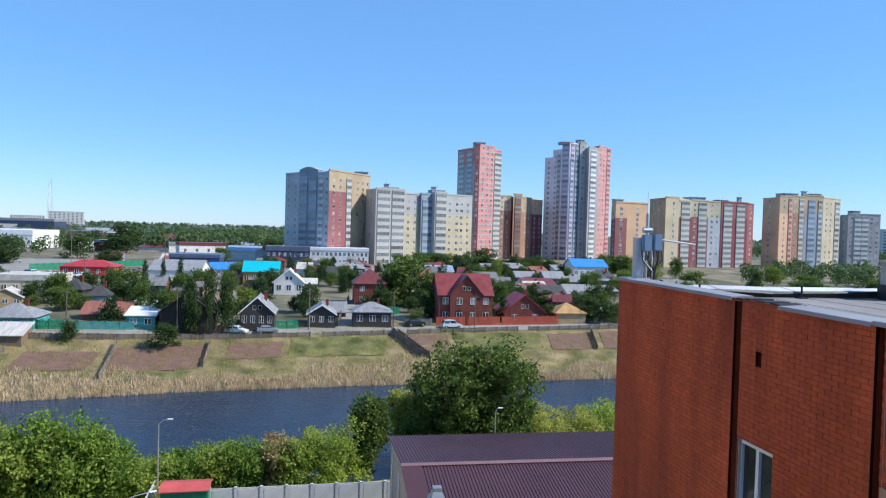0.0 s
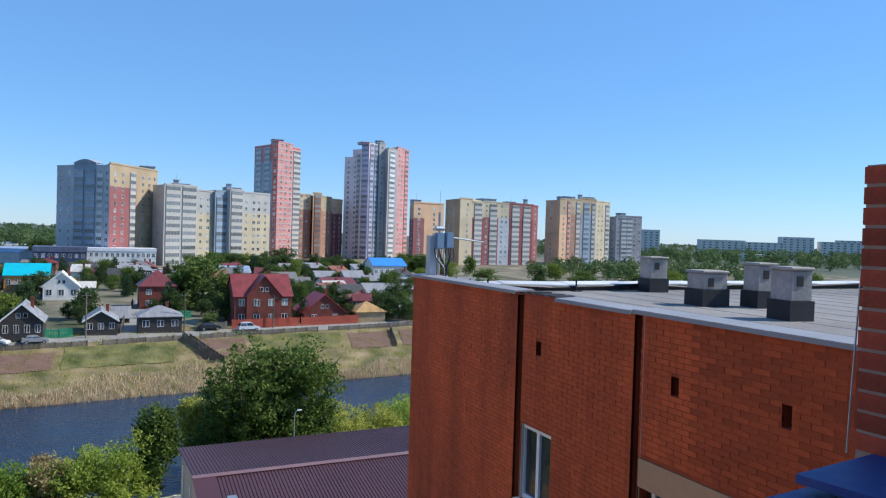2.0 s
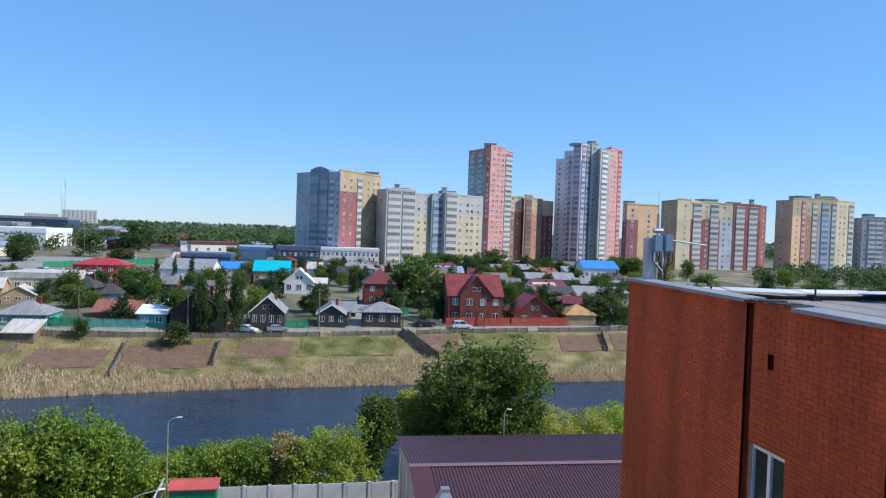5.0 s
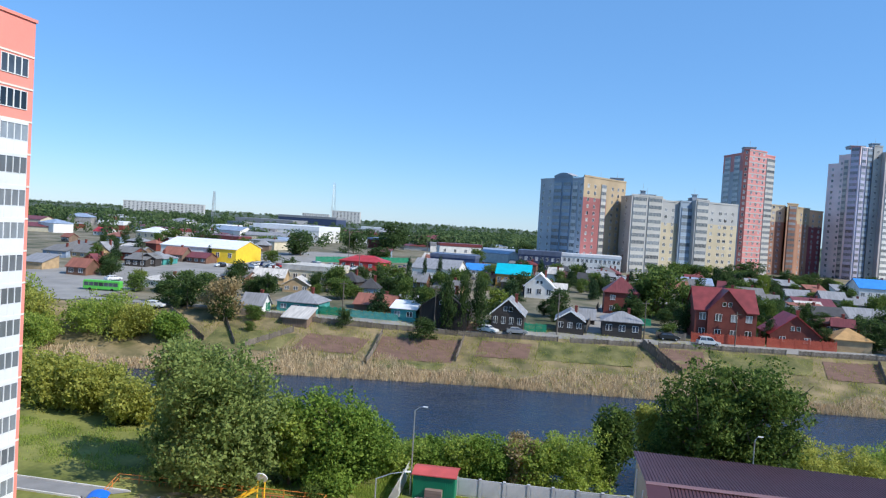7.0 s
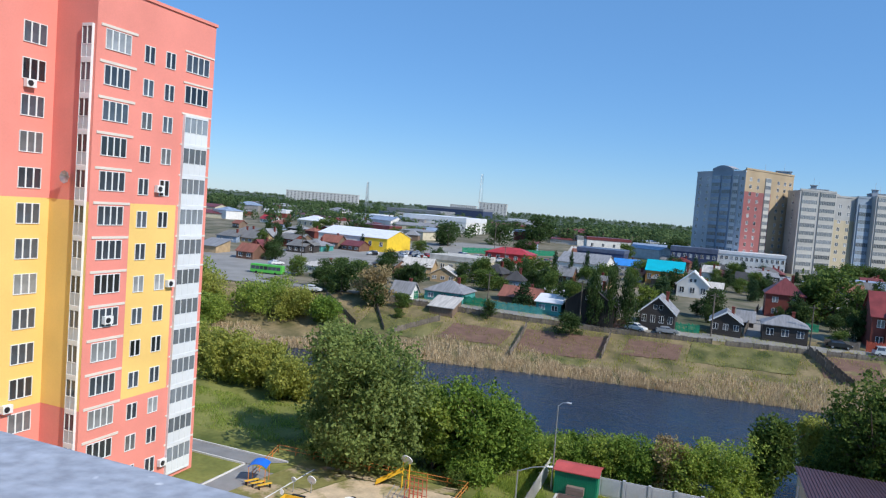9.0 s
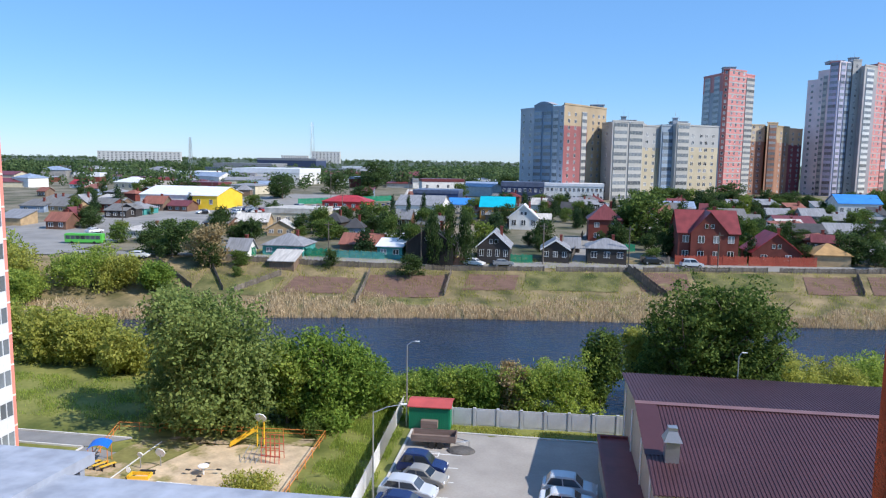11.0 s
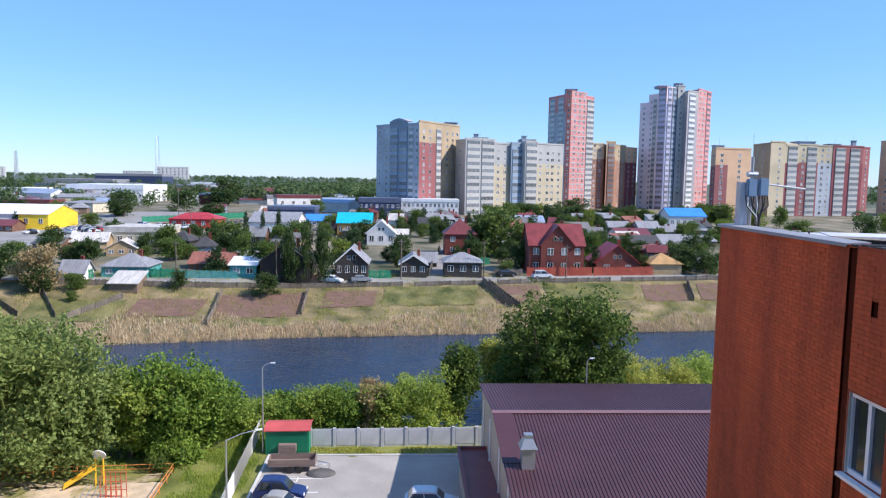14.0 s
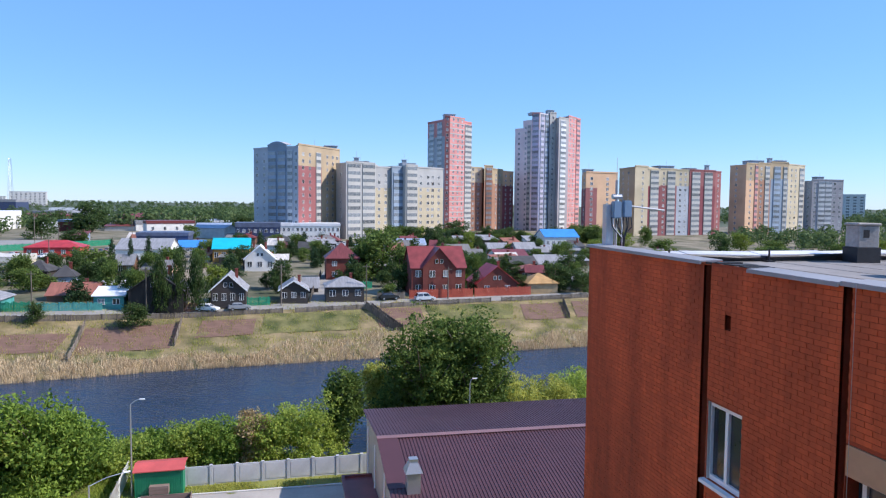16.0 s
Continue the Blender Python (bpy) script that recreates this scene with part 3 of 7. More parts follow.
# ---- the near pink and yellow tower ----
P_PINK = paint("coral_brick", (0.8, 0.275, 0.22), 0.8, var=0.07, scale=0.2, fine=8, bump=0.15)
P_YEL = paint("yellow_brick", (0.86, 0.57, 0.18), 0.8, var=0.07, scale=0.2, fine=8, bump=0.15)
near_tower = thing("apartment_building", Matrix(), "coral and yellow brick apartment tower with white framed windows", "apartment building")
XA, XB, Y0, Y1, TOP = -44.3, -48.4, 39.15, 51.95, 40.35
ZY0, ZY1 = 8.4, 24.3
for name, x, ya, yb in (("wall", XA, Y0, Y1), ("wall", XB, 14.0, Y0)):
    stripes = [(ya, yb, 0, ZY0, 0), (ya, yb, ZY1, TOP, 0)]
    if x == XA:
        stripes += [(ya, 43.1, ZY0, ZY1, 0), (43.1, 48.1, ZY0, ZY1, 1), (48.1, yb, ZY0, ZY1, 0)]
    else:
        stripes += [(ya, yb, ZY0, ZY1, 1)]
    for a, b, z0, z1, mi in stripes:
        bm = bmesh.new()
        box(bm, x - 14, x, a, b, z0, z1)
        part(name, bm, (P_PINK, P_YEL)[mi], near_tower)
    bm = bmesh.new()
    box(bm, x - 14.2, x + 0.12, ya - 0.1, yb + 0.12, TOP, TOP + 0.25, 0)
    part("parapet", bm, P_PINK, near_tower)
bm = bmesh.new()
box(bm, XB - 0.0, XA - 0.02, Y0 - 0.012, Y0 - 0.004, ZY0, ZY1, 0)
part("wall_panel", bm, P_YEL, near_tower, "yellow brick return wall")


def on_x(x, y, z):
    """Faces +x."""
    return pose(x, y, z, 0, 0, 90)


FH = 2.64
SLABW = paint("white_lintel", (0.74, 0.66, 0.58), 0.7, var=0.06)
LOGGIA_W = paint("white_loggia_panel", (0.7, 0.72, 0.74), 0.45, var=0.06, rnd=0.06)
for k in range(14):
    z = 36.5 - k * FH
    part("window", window_mesh(2.3, 1.35, 4, k in (0, 9, 11)), None, near_tower, at=on_x(XA + 0.02, 41.15, z))
    part("window", window_mesh(0.95, 1.2, 2, k % 5 == 2), None, near_tower, at=on_x(XA + 0.02, 44.3, z - 0.25))
    part("window", window_mesh(0.95, 1.2, 2, k % 4 == 3), None, near_tower, at=on_x(XA + 0.02, 46.6, z - 0.25))
    bm = bmesh.new()
    box(bm, XA, XA + 0.06, 39.5, 43.0, z + 0.85, z + 1.05)
    part("lintel", bm, SLABW, near_tower)
    if k < 2:
        part("window", window_mesh(2.7, 1.35, 4), None, near_tower, at=on_x(XA + 0.02, 49.85, z))
    else:
        part("balcony", balcony_mesh(2.9, FH, 0.25, LOGGIA_W, FAR_GLASS), None, near_tower, at=on_x(XA, 49.85, z - 1.75))
    bm = bmesh.new()
    box(bm, XA, XA + 0.06, 48.2, 51.9, z + 0.9, z + 1.05)
    part("lintel", bm, SLABW, near_tower)
    for y in (37.4, 33.2, 29.0, 24.8):
        part("window", window_mesh(1.75, 1.4, 3, (k + int(y)) % 4 == 0), None, near_tower, at=on_x(XB + 0.02, y, z - 0.2))
    # the corner loggia on the shaded return
    part("balcony", balcony_mesh(1.0, FH, 0.2, GREY_PANEL), None, near_tower, at=pose(XA - 0.75, Y0 - 0.02, z - 1.75))
for y, z in ((45.9, 25.6), (41.2, 15.2), (47.7, 17.6), (47.9, 1.8)):
    bm = bmesh.new()
    box(bm, XA + 0.05, XA + 0.4, y - 0.4, y + 0.4, z - 0.3, z + 0.3)
    rod(bm, (XA + 0.4, y - 0.1, z), (XA + 0.43, y - 0.1, z), 0.22, sides=12, mi=1)
    part("air_conditioner", bm, [WHITE, DARKMETAL], near_tower, "white outdoor cooling unit")
for y, z in ((37.0, 32.6), (36.2, 8.6)):
    bm = bmesh.new()
    box(bm, XB + 0.05, XB + 0.4, y - 0.4, y + 0.4, z - 0.3, z + 0.3)
    rod(bm, (XB + 0.4, y - 0.1, z), (XB + 0.43, y - 0.1, z), 0.22, sides=12, mi=1)
    part("air_conditioner", bm, [WHITE, DARKMETAL], near_tower, "white outdoor cooling unit")
bm = bmesh.new()
for k in range(8):
    a0, a1 = k * math.pi / 4, (k + 1) * math.pi / 4
    face(bm, ((-46.4, 38.9, 26.0), (-46.4 + 0.5 * math.cos(a0), 38.7, 26 + 0.5 * math.sin(a0)), (-46.4 + 0.5 * math.cos(a1), 38.7, 26 + 0.5 * math.sin(a1))))
rod(bm, (-46.4, 39.3, 26), (-46.4, 38.4, 26.2), 0.03, sides=5)
part("satellite_dish", bm, METAL, near_tower, "grey satellite dish")


# ---- village houses ----
WORDS = {"gable": "gabled", "gfront": "front gabled", "hip": "hipped", "shed": "single pitch", "flat": "flat", "cross": "cross gabled"}
NAMES = {"teal": "teal painted", "wood": "bare board", "white": "white", "brown": "brown boarded", "black": "black boarded", "log": "dark log", "brick": "red brick",
         "tan": "tan boarded", "ochre": "ochre timber", "bluegrey": "blue grey", "grey": "grey boarded", "navy": "navy clad", "red": "red clad", "beige": "beige",
         "yellow": "bright yellow", "pale": "pale concrete", "rust": "rusty red", "dark": "dark felt", "slate": "old slate", "maroon": "maroon metal", "turq": "turquoise metal", "blue": "blue metal", "brickred": "brick red metal"}


def house(x, y, rot, w, hw, hr, kind, wall, roof, deep=None, wins=None, floors=1, category="house", trim=False):
    """A building whose front stands at (x, y): walls hw high, w wide, a roof hr high."""
    deep = deep or max(4.0, min(w * 0.95, 12))
    z = land_z(x, y + deep * 0.5)
    label = f"{NAMES.get(wall, wall)} {category} with a {NAMES.get(roof, roof)} {WORDS[kind]} roof"
    home = thing(category.replace(" ", "_"), pose(x, y, z, 0, 0, rot), label, category, "buildings of the riverside quarter")
    bm = bmesh.new()
    a, b = w / 2, deep
    box(bm, -a, a, 0, b, -1.5, hw)
    o, t = 0.35, 0.14
    rf = bmesh.new()
    if kind in ("gable", "cross"):
        face(bm, ((-a, 0, hw), (-a, b, hw), (-a, b / 2, hw + hr))), face(bm, ((a, 0, hw), (a, b / 2, hw + hr), (a, b, hw)))
        e = o * hr / (b / 2)
        slab(rf, ((-a - o, -o, hw - e + t), (a + o, -o, hw - e + t), (a + o, b / 2, hw + hr + t), (-a - o, b / 2, hw + hr + t)), t)
        slab(rf, ((-a - o, b / 2, hw + hr + t), (a + o, b / 2, hw + hr + t), (a + o, b + o, hw - e + t), (-a - o, b + o, hw - e + t)), t)
        if kind == "cross":
            g, top = w * 0.3, hw + hr * 0.98
            face(bm, ((-g, -0.6, hw), (g, -0.6, hw), (0, -0.6, top)))
            box(bm, -g, g, -0.6, 0, -1.5, hw)
            e2 = o * (top - hw) / g
            for s in (-1, 1):
                slab(rf, ((s * (g + o), -0.6 - o, hw - e2 + t * 1.4), (s * (g + o), b * 0.35, hw - e2 + t * 1.4), (0, b * 0.5, top + t * 1.4), (0, -0.6 - o, top + t * 1.4)), t)
    elif kind == "gfront":
        face(bm, ((-a, 0, hw), (0, 0, hw + hr), (a, 0, hw))), face(bm, ((-a, b, hw), (a, b, hw), (0, b, hw + hr)))
        e = o * hr / a
        for s in (-1, 1):
            slab(rf, ((s * (a + o), -o, hw - e + t), (s * (a + o), b + o, hw - e + t), (0, b + o, hw + hr + t), (0, -o, hw + hr + t)), t)
    elif kind == "hip":
        r = max(0.0, a - b / 2) if a > b / 2 else 0.0
        for q in (((-a - o, -o, hw), (a + o, -o, hw), (r, b / 2, hw + hr), (-r, b / 2, hw + hr)), ((a + o, b + o, hw), (-a - o, b + o, hw), (-r, b / 2, hw + hr), (r, b / 2, hw + hr)),
                  ((a + o, -o, hw), (a + o, b + o, hw), (r, b / 2, hw + hr)), ((-a - o, b + o, hw), (-a - o, -o, hw), (-r, b / 2, hw + hr))):
            pts = q if r or len(q) == 3 else q[:3]
            slab(rf, [(p[0], p[1], p[2] + t) for p in pts], t)
    elif kind == "shed":
        slab(rf, ((-a - o, -o, hw + t), (a + o, -o, hw + t), (a + o, b + o, hw + hr + t), (-a - o, b + o, hw + hr + t)), t)
        for s in (-a, a):
            face(bm, ((s, 0, hw), (s, b, hw), (s, b, hw + hr)))
    else:
        box(rf, -a - 0.2, a + 0.2, -0.2, b + 0.2, hw, hw + max(0.35, hr))
    part("wall", bm, WALL[wall], home)
    part("roof", rf, ROOF.get(roof) or WALL[roof], home)
    if trim:
        tb = bmesh.new()
        e = o * hr / a
        for s in (-1, 1):
            slab(tb, ((s * (a + o + 0.02), -o - 0.06, hw - e + t + 0.05), (s * (a + o + 0.02), -o + 0.06, hw - e + t + 0.05), (0, -o + 0.06, hw + hr + t + 0.06), (0, -o - 0.06, hw + hr + t + 0.06)), 0.34)
        part("bargeboard", tb, WHITE, home, "white painted verge boards")
    wins = int(w / 2.1) if wins is None else wins
    if hw > 1.6 and wins:
        wh = min(1.5, hw / floors * 0.42)
        ww = min(1.1, w / wins * 0.45)
        for f in range(floors):
            for k in range(wins):
                u = -a + w * (k + 0.5) / wins
                y0 = -0.62 if kind == "cross" and abs(u) < w * 0.3 else -0.02
                part("window", window_mesh(ww, wh, 2, random.random() < 0.25), None, home, at=pose(u, y0, hw * (f + 0.55) / floors))
    if kind in ("gfront", "cross") and hr > 2.2:
        for u in (-0.55, 0.55):
            part("window", window_mesh(0.6, 0.8, 1), None, home, at=pose(u, -0.62 if kind == "cross" else -0.02, hw + hr * 0.32))
    if category == "house" and kind != "flat":
        ch = bmesh.new()
        box(ch, a * 0.3, a * 0.3 + 0.55, b * 0.55, b * 0.55 + 0.55, hw, hw + hr + 0.7)
        box(ch, a * 0.3 - 0.06, a * 0.3 + 0.61, b * 0.55 - 0.06, b * 0.55 + 0.61, hw + hr + 0.55, hw + hr + 0.8)
        part("chimney", ch, WALL["brick"], home)
    return home


house(-55.3, 141.0, 0, 8.8, 2.0, 2.2, 'hip', 'teal', 'grey', deep=8, wins=3)
house(-52.7, 133.6, 0, 5.1, 0.9, 1.7, 'shed', 'wood', 'pale', wins=0, category='shed')
house(-63.7, 137.4, 0, 4.6, 1.4, 2.1, 'gable', 'white', 'grey')
house(-42.0, 152.9, 0, 9.0, 1.2, 2.0, 'gable', 'brown', 'rust')
house(-33.0, 143.6, 0, 5.3, 2.3, 1.2, 'shed', 'teal', 'white', category='shed')
house(-37.5, 166.5, 0, 4.6, 0.9, 1.1, 'gable', 'white', 'white', category='shed')
house(-24.4, 142.2, 0, 9.7, 3.5, 3.5, 'gfront', 'black', 'dark', deep=9, wins=0)
house(-11.5, 144.8, 0, 6.6, 3.1, 3.0, 'gfront', 'log', 'grey', deep=8, wins=4, trim=True)
house(1.1, 147.8, 0, 5.6, 2.5, 1.8, 'gfront', 'log', 'grey', deep=7, wins=3, trim=True)
house(11.6, 148.9, 0, 7.9, 2.7, 1.8, 'hip', 'log', 'grey', deep=7, wins=3)
house(13.5, 182.2, 0, 8.3, 5.3, 3.7, 'hip', 'brick', 'maroon', deep=8, wins=2, floors=2)
house(32.2, 152.6, 0, 12.0, 6.3, 4.2, 'cross', 'brick', 'brickred', deep=10, wins=4, floors=2)
house(46.1, 154.2, 0, 9.5, 2.4, 3.8, 'gfront', 'brick', 'red', deep=9, wins=2)
house(57.4, 155.2, 0, 7.1, 2.0, 2.1, 'hip', 'tan', 'tan', category='shed', wins=0)
house(-7.7, 202.7, 0, 8.1, 3.4, 3.5, 'gfront', 'white', 'white', deep=8, wins=3, trim=True)
house(-17.0, 224.9, 0, 10.7, 4.3, 2.9, 'gable', 'ochre', 'turq')
house(4.9, 160.4, 0, 3.2, 1.3, 1.9, 'gable', 'log', 'grey', category='shed', wins=0)
house(45.0, 260.8, 0, 10.1, 2.6, 2.0, 'gable', 'bluegrey', 'bluegrey')
house(66.1, 279.5, 0, 7.3, 1.5, 2.2, 'hip', 'white', 'pale')
house(69.8, 217.6, 0, 10.5, 2.5, 1.7, 'gable', 'white', 'maroon')
house(75.5, 251.6, 0, 7.7, 1.9, 1.9, 'gable', 'grey', 'grey')
house(105.9, 265.9, 0, 14.1, 5.2, 2.8, 'gable', 'white', 'blue')
house(96.8, 238.2, 0, 12.6, 2.2, 1.4, 'shed', 'grey', 'grey', category='shed', wins=0)
house(87.0, 209.6, 0, 11.1, 1.6, 1.3, 'gable', 'wood', 'grey')
house(69.5, 161.3, 0, 4.3, 1.8, 1.5, 'gable', 'wood', 'grey', category='shed', wins=0)
house(-43.5, 231.5, 0, 15.3, 3.4, 2.8, 'gable', 'white', 'grey', deep=20, category='warehouse', wins=0)
house(-43.5, 267.2, 0, 17.2, 5.1, 1.3, 'flat', 'navy', 'navy', deep=14, category='office building', wins=5)
house(-32.6, 257.1, 0, 8.8, 2.1, 2.1, 'gable', 'white', 'blue')
house(-72.0, 242.7, 0, 16.2, 3.0, 2.0, 'hip', 'red', 'red', deep=10, category='shop', wins=5)
house(-70.6, 187.6, 0, 15.4, 4.0, 1.4, 'flat', 'beige', 'beige', deep=12, category='shop', wins=6)
house(-131.5, 229.5, 0, 20.0, 4.6, 2.6, 'gable', 'white', 'white', deep=22, category='shop', wins=0)
house(-116.8, 228.0, 0, 9.0, 4.8, 2.6, 'gable', 'yellow', 'white', deep=20, category='shop', wins=2)
house(-172.8, 416.1, 0, 42.8, 7.5, 2.7, 'flat', 'white', 'white', deep=40, category='warehouse', wins=12)
house(-226.8, 422.5, 0, 14.8, 5.3, 2.1, 'flat', 'white', 'white', deep=30, category='warehouse', wins=4)
house(-368.2, 816.5, 0, 74.1, 5.4, 4.0, 'flat', 'grey', 'grey', deep=50, category='warehouse', wins=0)
house(-411.4, 1074.1, 0, 96.8, 12.3, 3.5, 'flat', 'navy', 'grey', deep=50, category='warehouse', wins=0)
house(-88.4, 472.8, 0, 32.3, 5.7, 3.0, 'gable', 'white', 'maroon', deep=14, category='school', wins=10, floors=2)
house(-208.4, 752.3, 0, 33.5, 6.1, 2.4, 'flat', 'white', 'white', deep=20, category='warehouse')
house(-12.2, 301.6, 0, 17.7, 6.5, 1.9, 'flat', 'navy', 'navy', deep=12, category='office building', wins=8, floors=2)
house(8.6, 311.2, 0, 26.4, 6.6, 1.2, 'flat', 'white', 'white', deep=14, category='office building', wins=14, floors=2)
house(-130.5, 206.4, 0, 8.7, 1.9, 1.9, 'hip', 'teal', 'grey')
house(-98.0, 157.3, 0, 10.0, 1.7, 1.3, 'hip', 'white', 'pale')
house(-126.8, 166.7, 0, 5.7, 2.3, 2.0, 'gable', 'brown', 'rust')
house(-157.9, 219.4, 0, 6.5, 1.9, 2.8, 'gfront', 'grey', 'grey')
house(-239.3, 332.4, 0, 8.4, 2.0, 2.0, 'gable', 'white', 'red')
house(-150.0, 223.1, 0, 9.4, 1.5, 1.9, 'gable', 'wood', 'grey')
house(-136.3, 242.0, 0, 9.1, 1.4, 2.0, 'gable', 'grey', 'grey')


# ---- trees ----
LEAF_WILLOW, LEAF_DARK = leafy("willow_leaves", (0.115, 0.165, 0.042), (0.32, 0.39, 0.12), 0.45), leafy("poplar_leaves", (0.045, 0.085, 0.02), (0.19, 0.26, 0.06), 0.42)
LEAF_LIGHT, LEAF_YELLOW = leafy("fresh_green_leaves", (0.17, 0.25, 0.045), (0.48, 0.56, 0.12), 0.55), leafy("yellow_green_leaves", (0.23, 0.25, 0.045), (0.56, 0.56, 0.14), 0.55)
LEAF_TAN, NEEDLES = leafy("tan_blossom_leaves", (0.246, 0.189, 0.087), (0.522, 0.406, 0.217)), leafy("fir_needles", (0.017, 0.041, 0.017), (0.065, 0.109, 0.043), 0.15)
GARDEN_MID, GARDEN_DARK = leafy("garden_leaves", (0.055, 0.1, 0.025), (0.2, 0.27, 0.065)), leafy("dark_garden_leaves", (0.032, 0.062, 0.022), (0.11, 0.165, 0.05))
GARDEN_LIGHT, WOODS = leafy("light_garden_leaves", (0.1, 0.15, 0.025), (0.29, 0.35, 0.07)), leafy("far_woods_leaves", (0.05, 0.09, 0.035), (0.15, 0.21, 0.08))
LEAF_MID = leafy("mid_green_leaves", (0.094, 0.167, 0.029), (0.290, 0.406, 0.072))


def crown_mesh(name, blobs, count, size, mat, seed, droop=0.0):
    """A crown of many small leaf sprays round the blobs (x, y, z, rx, ry, rz), ragged, with gaps."""
    g = np.random.default_rng(seed)
    blobs = np.array(blobs, float)
    extra = g.integers(0, len(blobs), len(blobs) * 3)
    spin = g.normal(size=(len(extra), 3))
    spin /= np.linalg.norm(spin, axis=1, keepdims=True)
    small = np.c_[blobs[extra, :3] + spin * blobs[extra, 3:] * 0.95, blobs[extra, 3:] * g.uniform(0.25, 0.5, (len(extra), 1))]
    blobs = np.r_[blobs, small]
    vol = (blobs[:, 3] * blobs[:, 4] * blobs[:, 5]) ** 0.7
    share = g.choice(len(blobs), count // 14 + 1, p=vol / vol.sum())
    d = g.normal(size=(len(share), 3))
    d /= np.linalg.norm(d, axis=1, keepdims=True)
    tuft = blobs[share, :3] + d * blobs[share, 3:] * (g.triangular(0.3, 0.95, 1.32, (len(share), 1)))
    c = np.repeat(tuft, 14, axis=0) + g.normal(size=(len(share) * 14, 3)) * size * np.array((1.5, 1.5, 1.1))
    c[:, 2] -= droop * g.uniform(0, 1, len(c)) ** 2
    c = c[c[:, 2] > 0.05]
    n = len(c)
    a = g.normal(size=(n, 3))
    a /= np.linalg.norm(a, axis=1, keepdims=True)
    b = np.cross(a, g.normal(size=(n, 3)))
    b /= np.linalg.norm(b, axis=1, keepdims=True)
    s = size * g.uniform(0.5, 1.2, (n, 1))
    v = np.stack([c - a * s, c + b * s * 0.55, c + a * s, c - b * s * 0.55], 1).reshape(-1, 3)
    me = bpy.data.meshes.new(name)
    me.from_pydata(v.tolist(), [], np.arange(n * 4).reshape(-1, 4).tolist())
    me.materials.append(mat)
    return me


def trunk_mesh(h, r, limbs, seed, lean=0.0):
    g = random.Random(seed)
    bm = bmesh.new()
    p, rad = Vector((0, 0, -0.3)), r
    for k in range(4):
        q = Vector((g.uniform(-0.1, 0.1) * h * 0.3 + lean * k, g.uniform(-0.1, 0.1) * h * 0.3, h * (k + 1) / 4))
        rod(bm, p, q, rad, rad * 0.75, 8)
        p, rad = q, rad * 0.75
    for k in range(limbs):
        z = h * g.uniform(0.3, 0.95)
        ang, ln = g.uniform(0, 6.28), h * g.uniform(0.35, 0.6)
        m = Vector((math.cos(ang) * ln * 0.5, math.sin(ang) * ln * 0.5, z + ln * 0.4))
        rod(bm, (0, 0, z), m, r * 0.4, r * 0.25, 6)
        rod(bm, m, m + Vector((math.cos(ang) * ln * 0.5, math.sin(ang) * ln * 0.5, ln * 0.6)), r * 0.25, r * 0.08, 6)
    return mesh_of("trunk", bm, BARK)


def lobes(w, h, n, seed, low=0.25):
    """Overlapping crown lobes that fill a tree w wide and h high."""
    g = random.Random(seed)
    out = [(0, 0, h * 0.6, w * 0.3, w * 0.3, h * 0.32)]
    for k in range(n):
        ang, r = g.uniform(0, 6.28), g.uniform(0.12, 0.34) * w
        z = h * g.uniform(low, 0.86)
        s = w * g.uniform(0.12, 0.22) * (1.1 - 0.45 * z / h)
        out.append((math.cos(ang) * r, math.sin(ang) * r, z, s, s, s * g.uniform(0.7, 1.1)))
    return out


def tree(name, x, y, w, h, mat, label, seed, leaves, size, limbs=7, n=12, low=0.25, blobs=None, z=None, group="", droop=0.0):
    t = thing(name, pose(x, y, land_z(x, y) if z is None else z, 0, 0, seed * 47 % 360), label, name.replace("_", " "), group)
    if name != "bush":
        part("trunk", trunk_mesh(h * 0.62, max(0.08, w * 0.028), limbs, seed), None, t)
    part("crown", crown_mesh("crown", blobs or lobes(w, h, n, seed, low), leaves, size, mat, seed, droop), None, t)
    return t


tree("willow_tree", -31.6, 64.0, 17.5, 13.0, LEAF_WILLOW, "large spreading grey green willow on the near bank", 11, 46000, 0.24, 10, 30, 0.12, droop=1.0)
tree("willow_tree", -20.6, 66.0, 11.0, 9.4, LEAF_MID, "round green willow on the near bank", 12, 26000, 0.22, 8, 22, 0.12, droop=0.8)
tree("willow_tree", -25.2, 64.5, 6.5, 8.6, LEAF_LIGHT, "fresh green willow between two larger trees", 13, 12000, 0.22, 6, 10, 0.1)
tree("poplar_tree", 14.8, 77.5, 12.0, 16.6, LEAF_DARK, "dark green broad poplar behind the barn", 14, 30000, 0.23, 11, 26, 0.12)
tree("poplar_tree", 20.4, 77.8, 10.6, 16.4, LEAF_DARK, "dark green broad poplar behind the barn", 15, 24000, 0.23, 11, 24, 0.12)
tree("poplar_tree", 5.8, 75.5, 4.8, 10.4, LEAF_DARK, "young dark green poplar beside the barn", 16, 9000, 0.22, 6, 10, 0.1)
tree("bush", 10.5, 84.0, 4.5, 9.5, LEAF_YELLOW, "yellow green bush by the water", 17, 6000, 0.24, 0, 8)
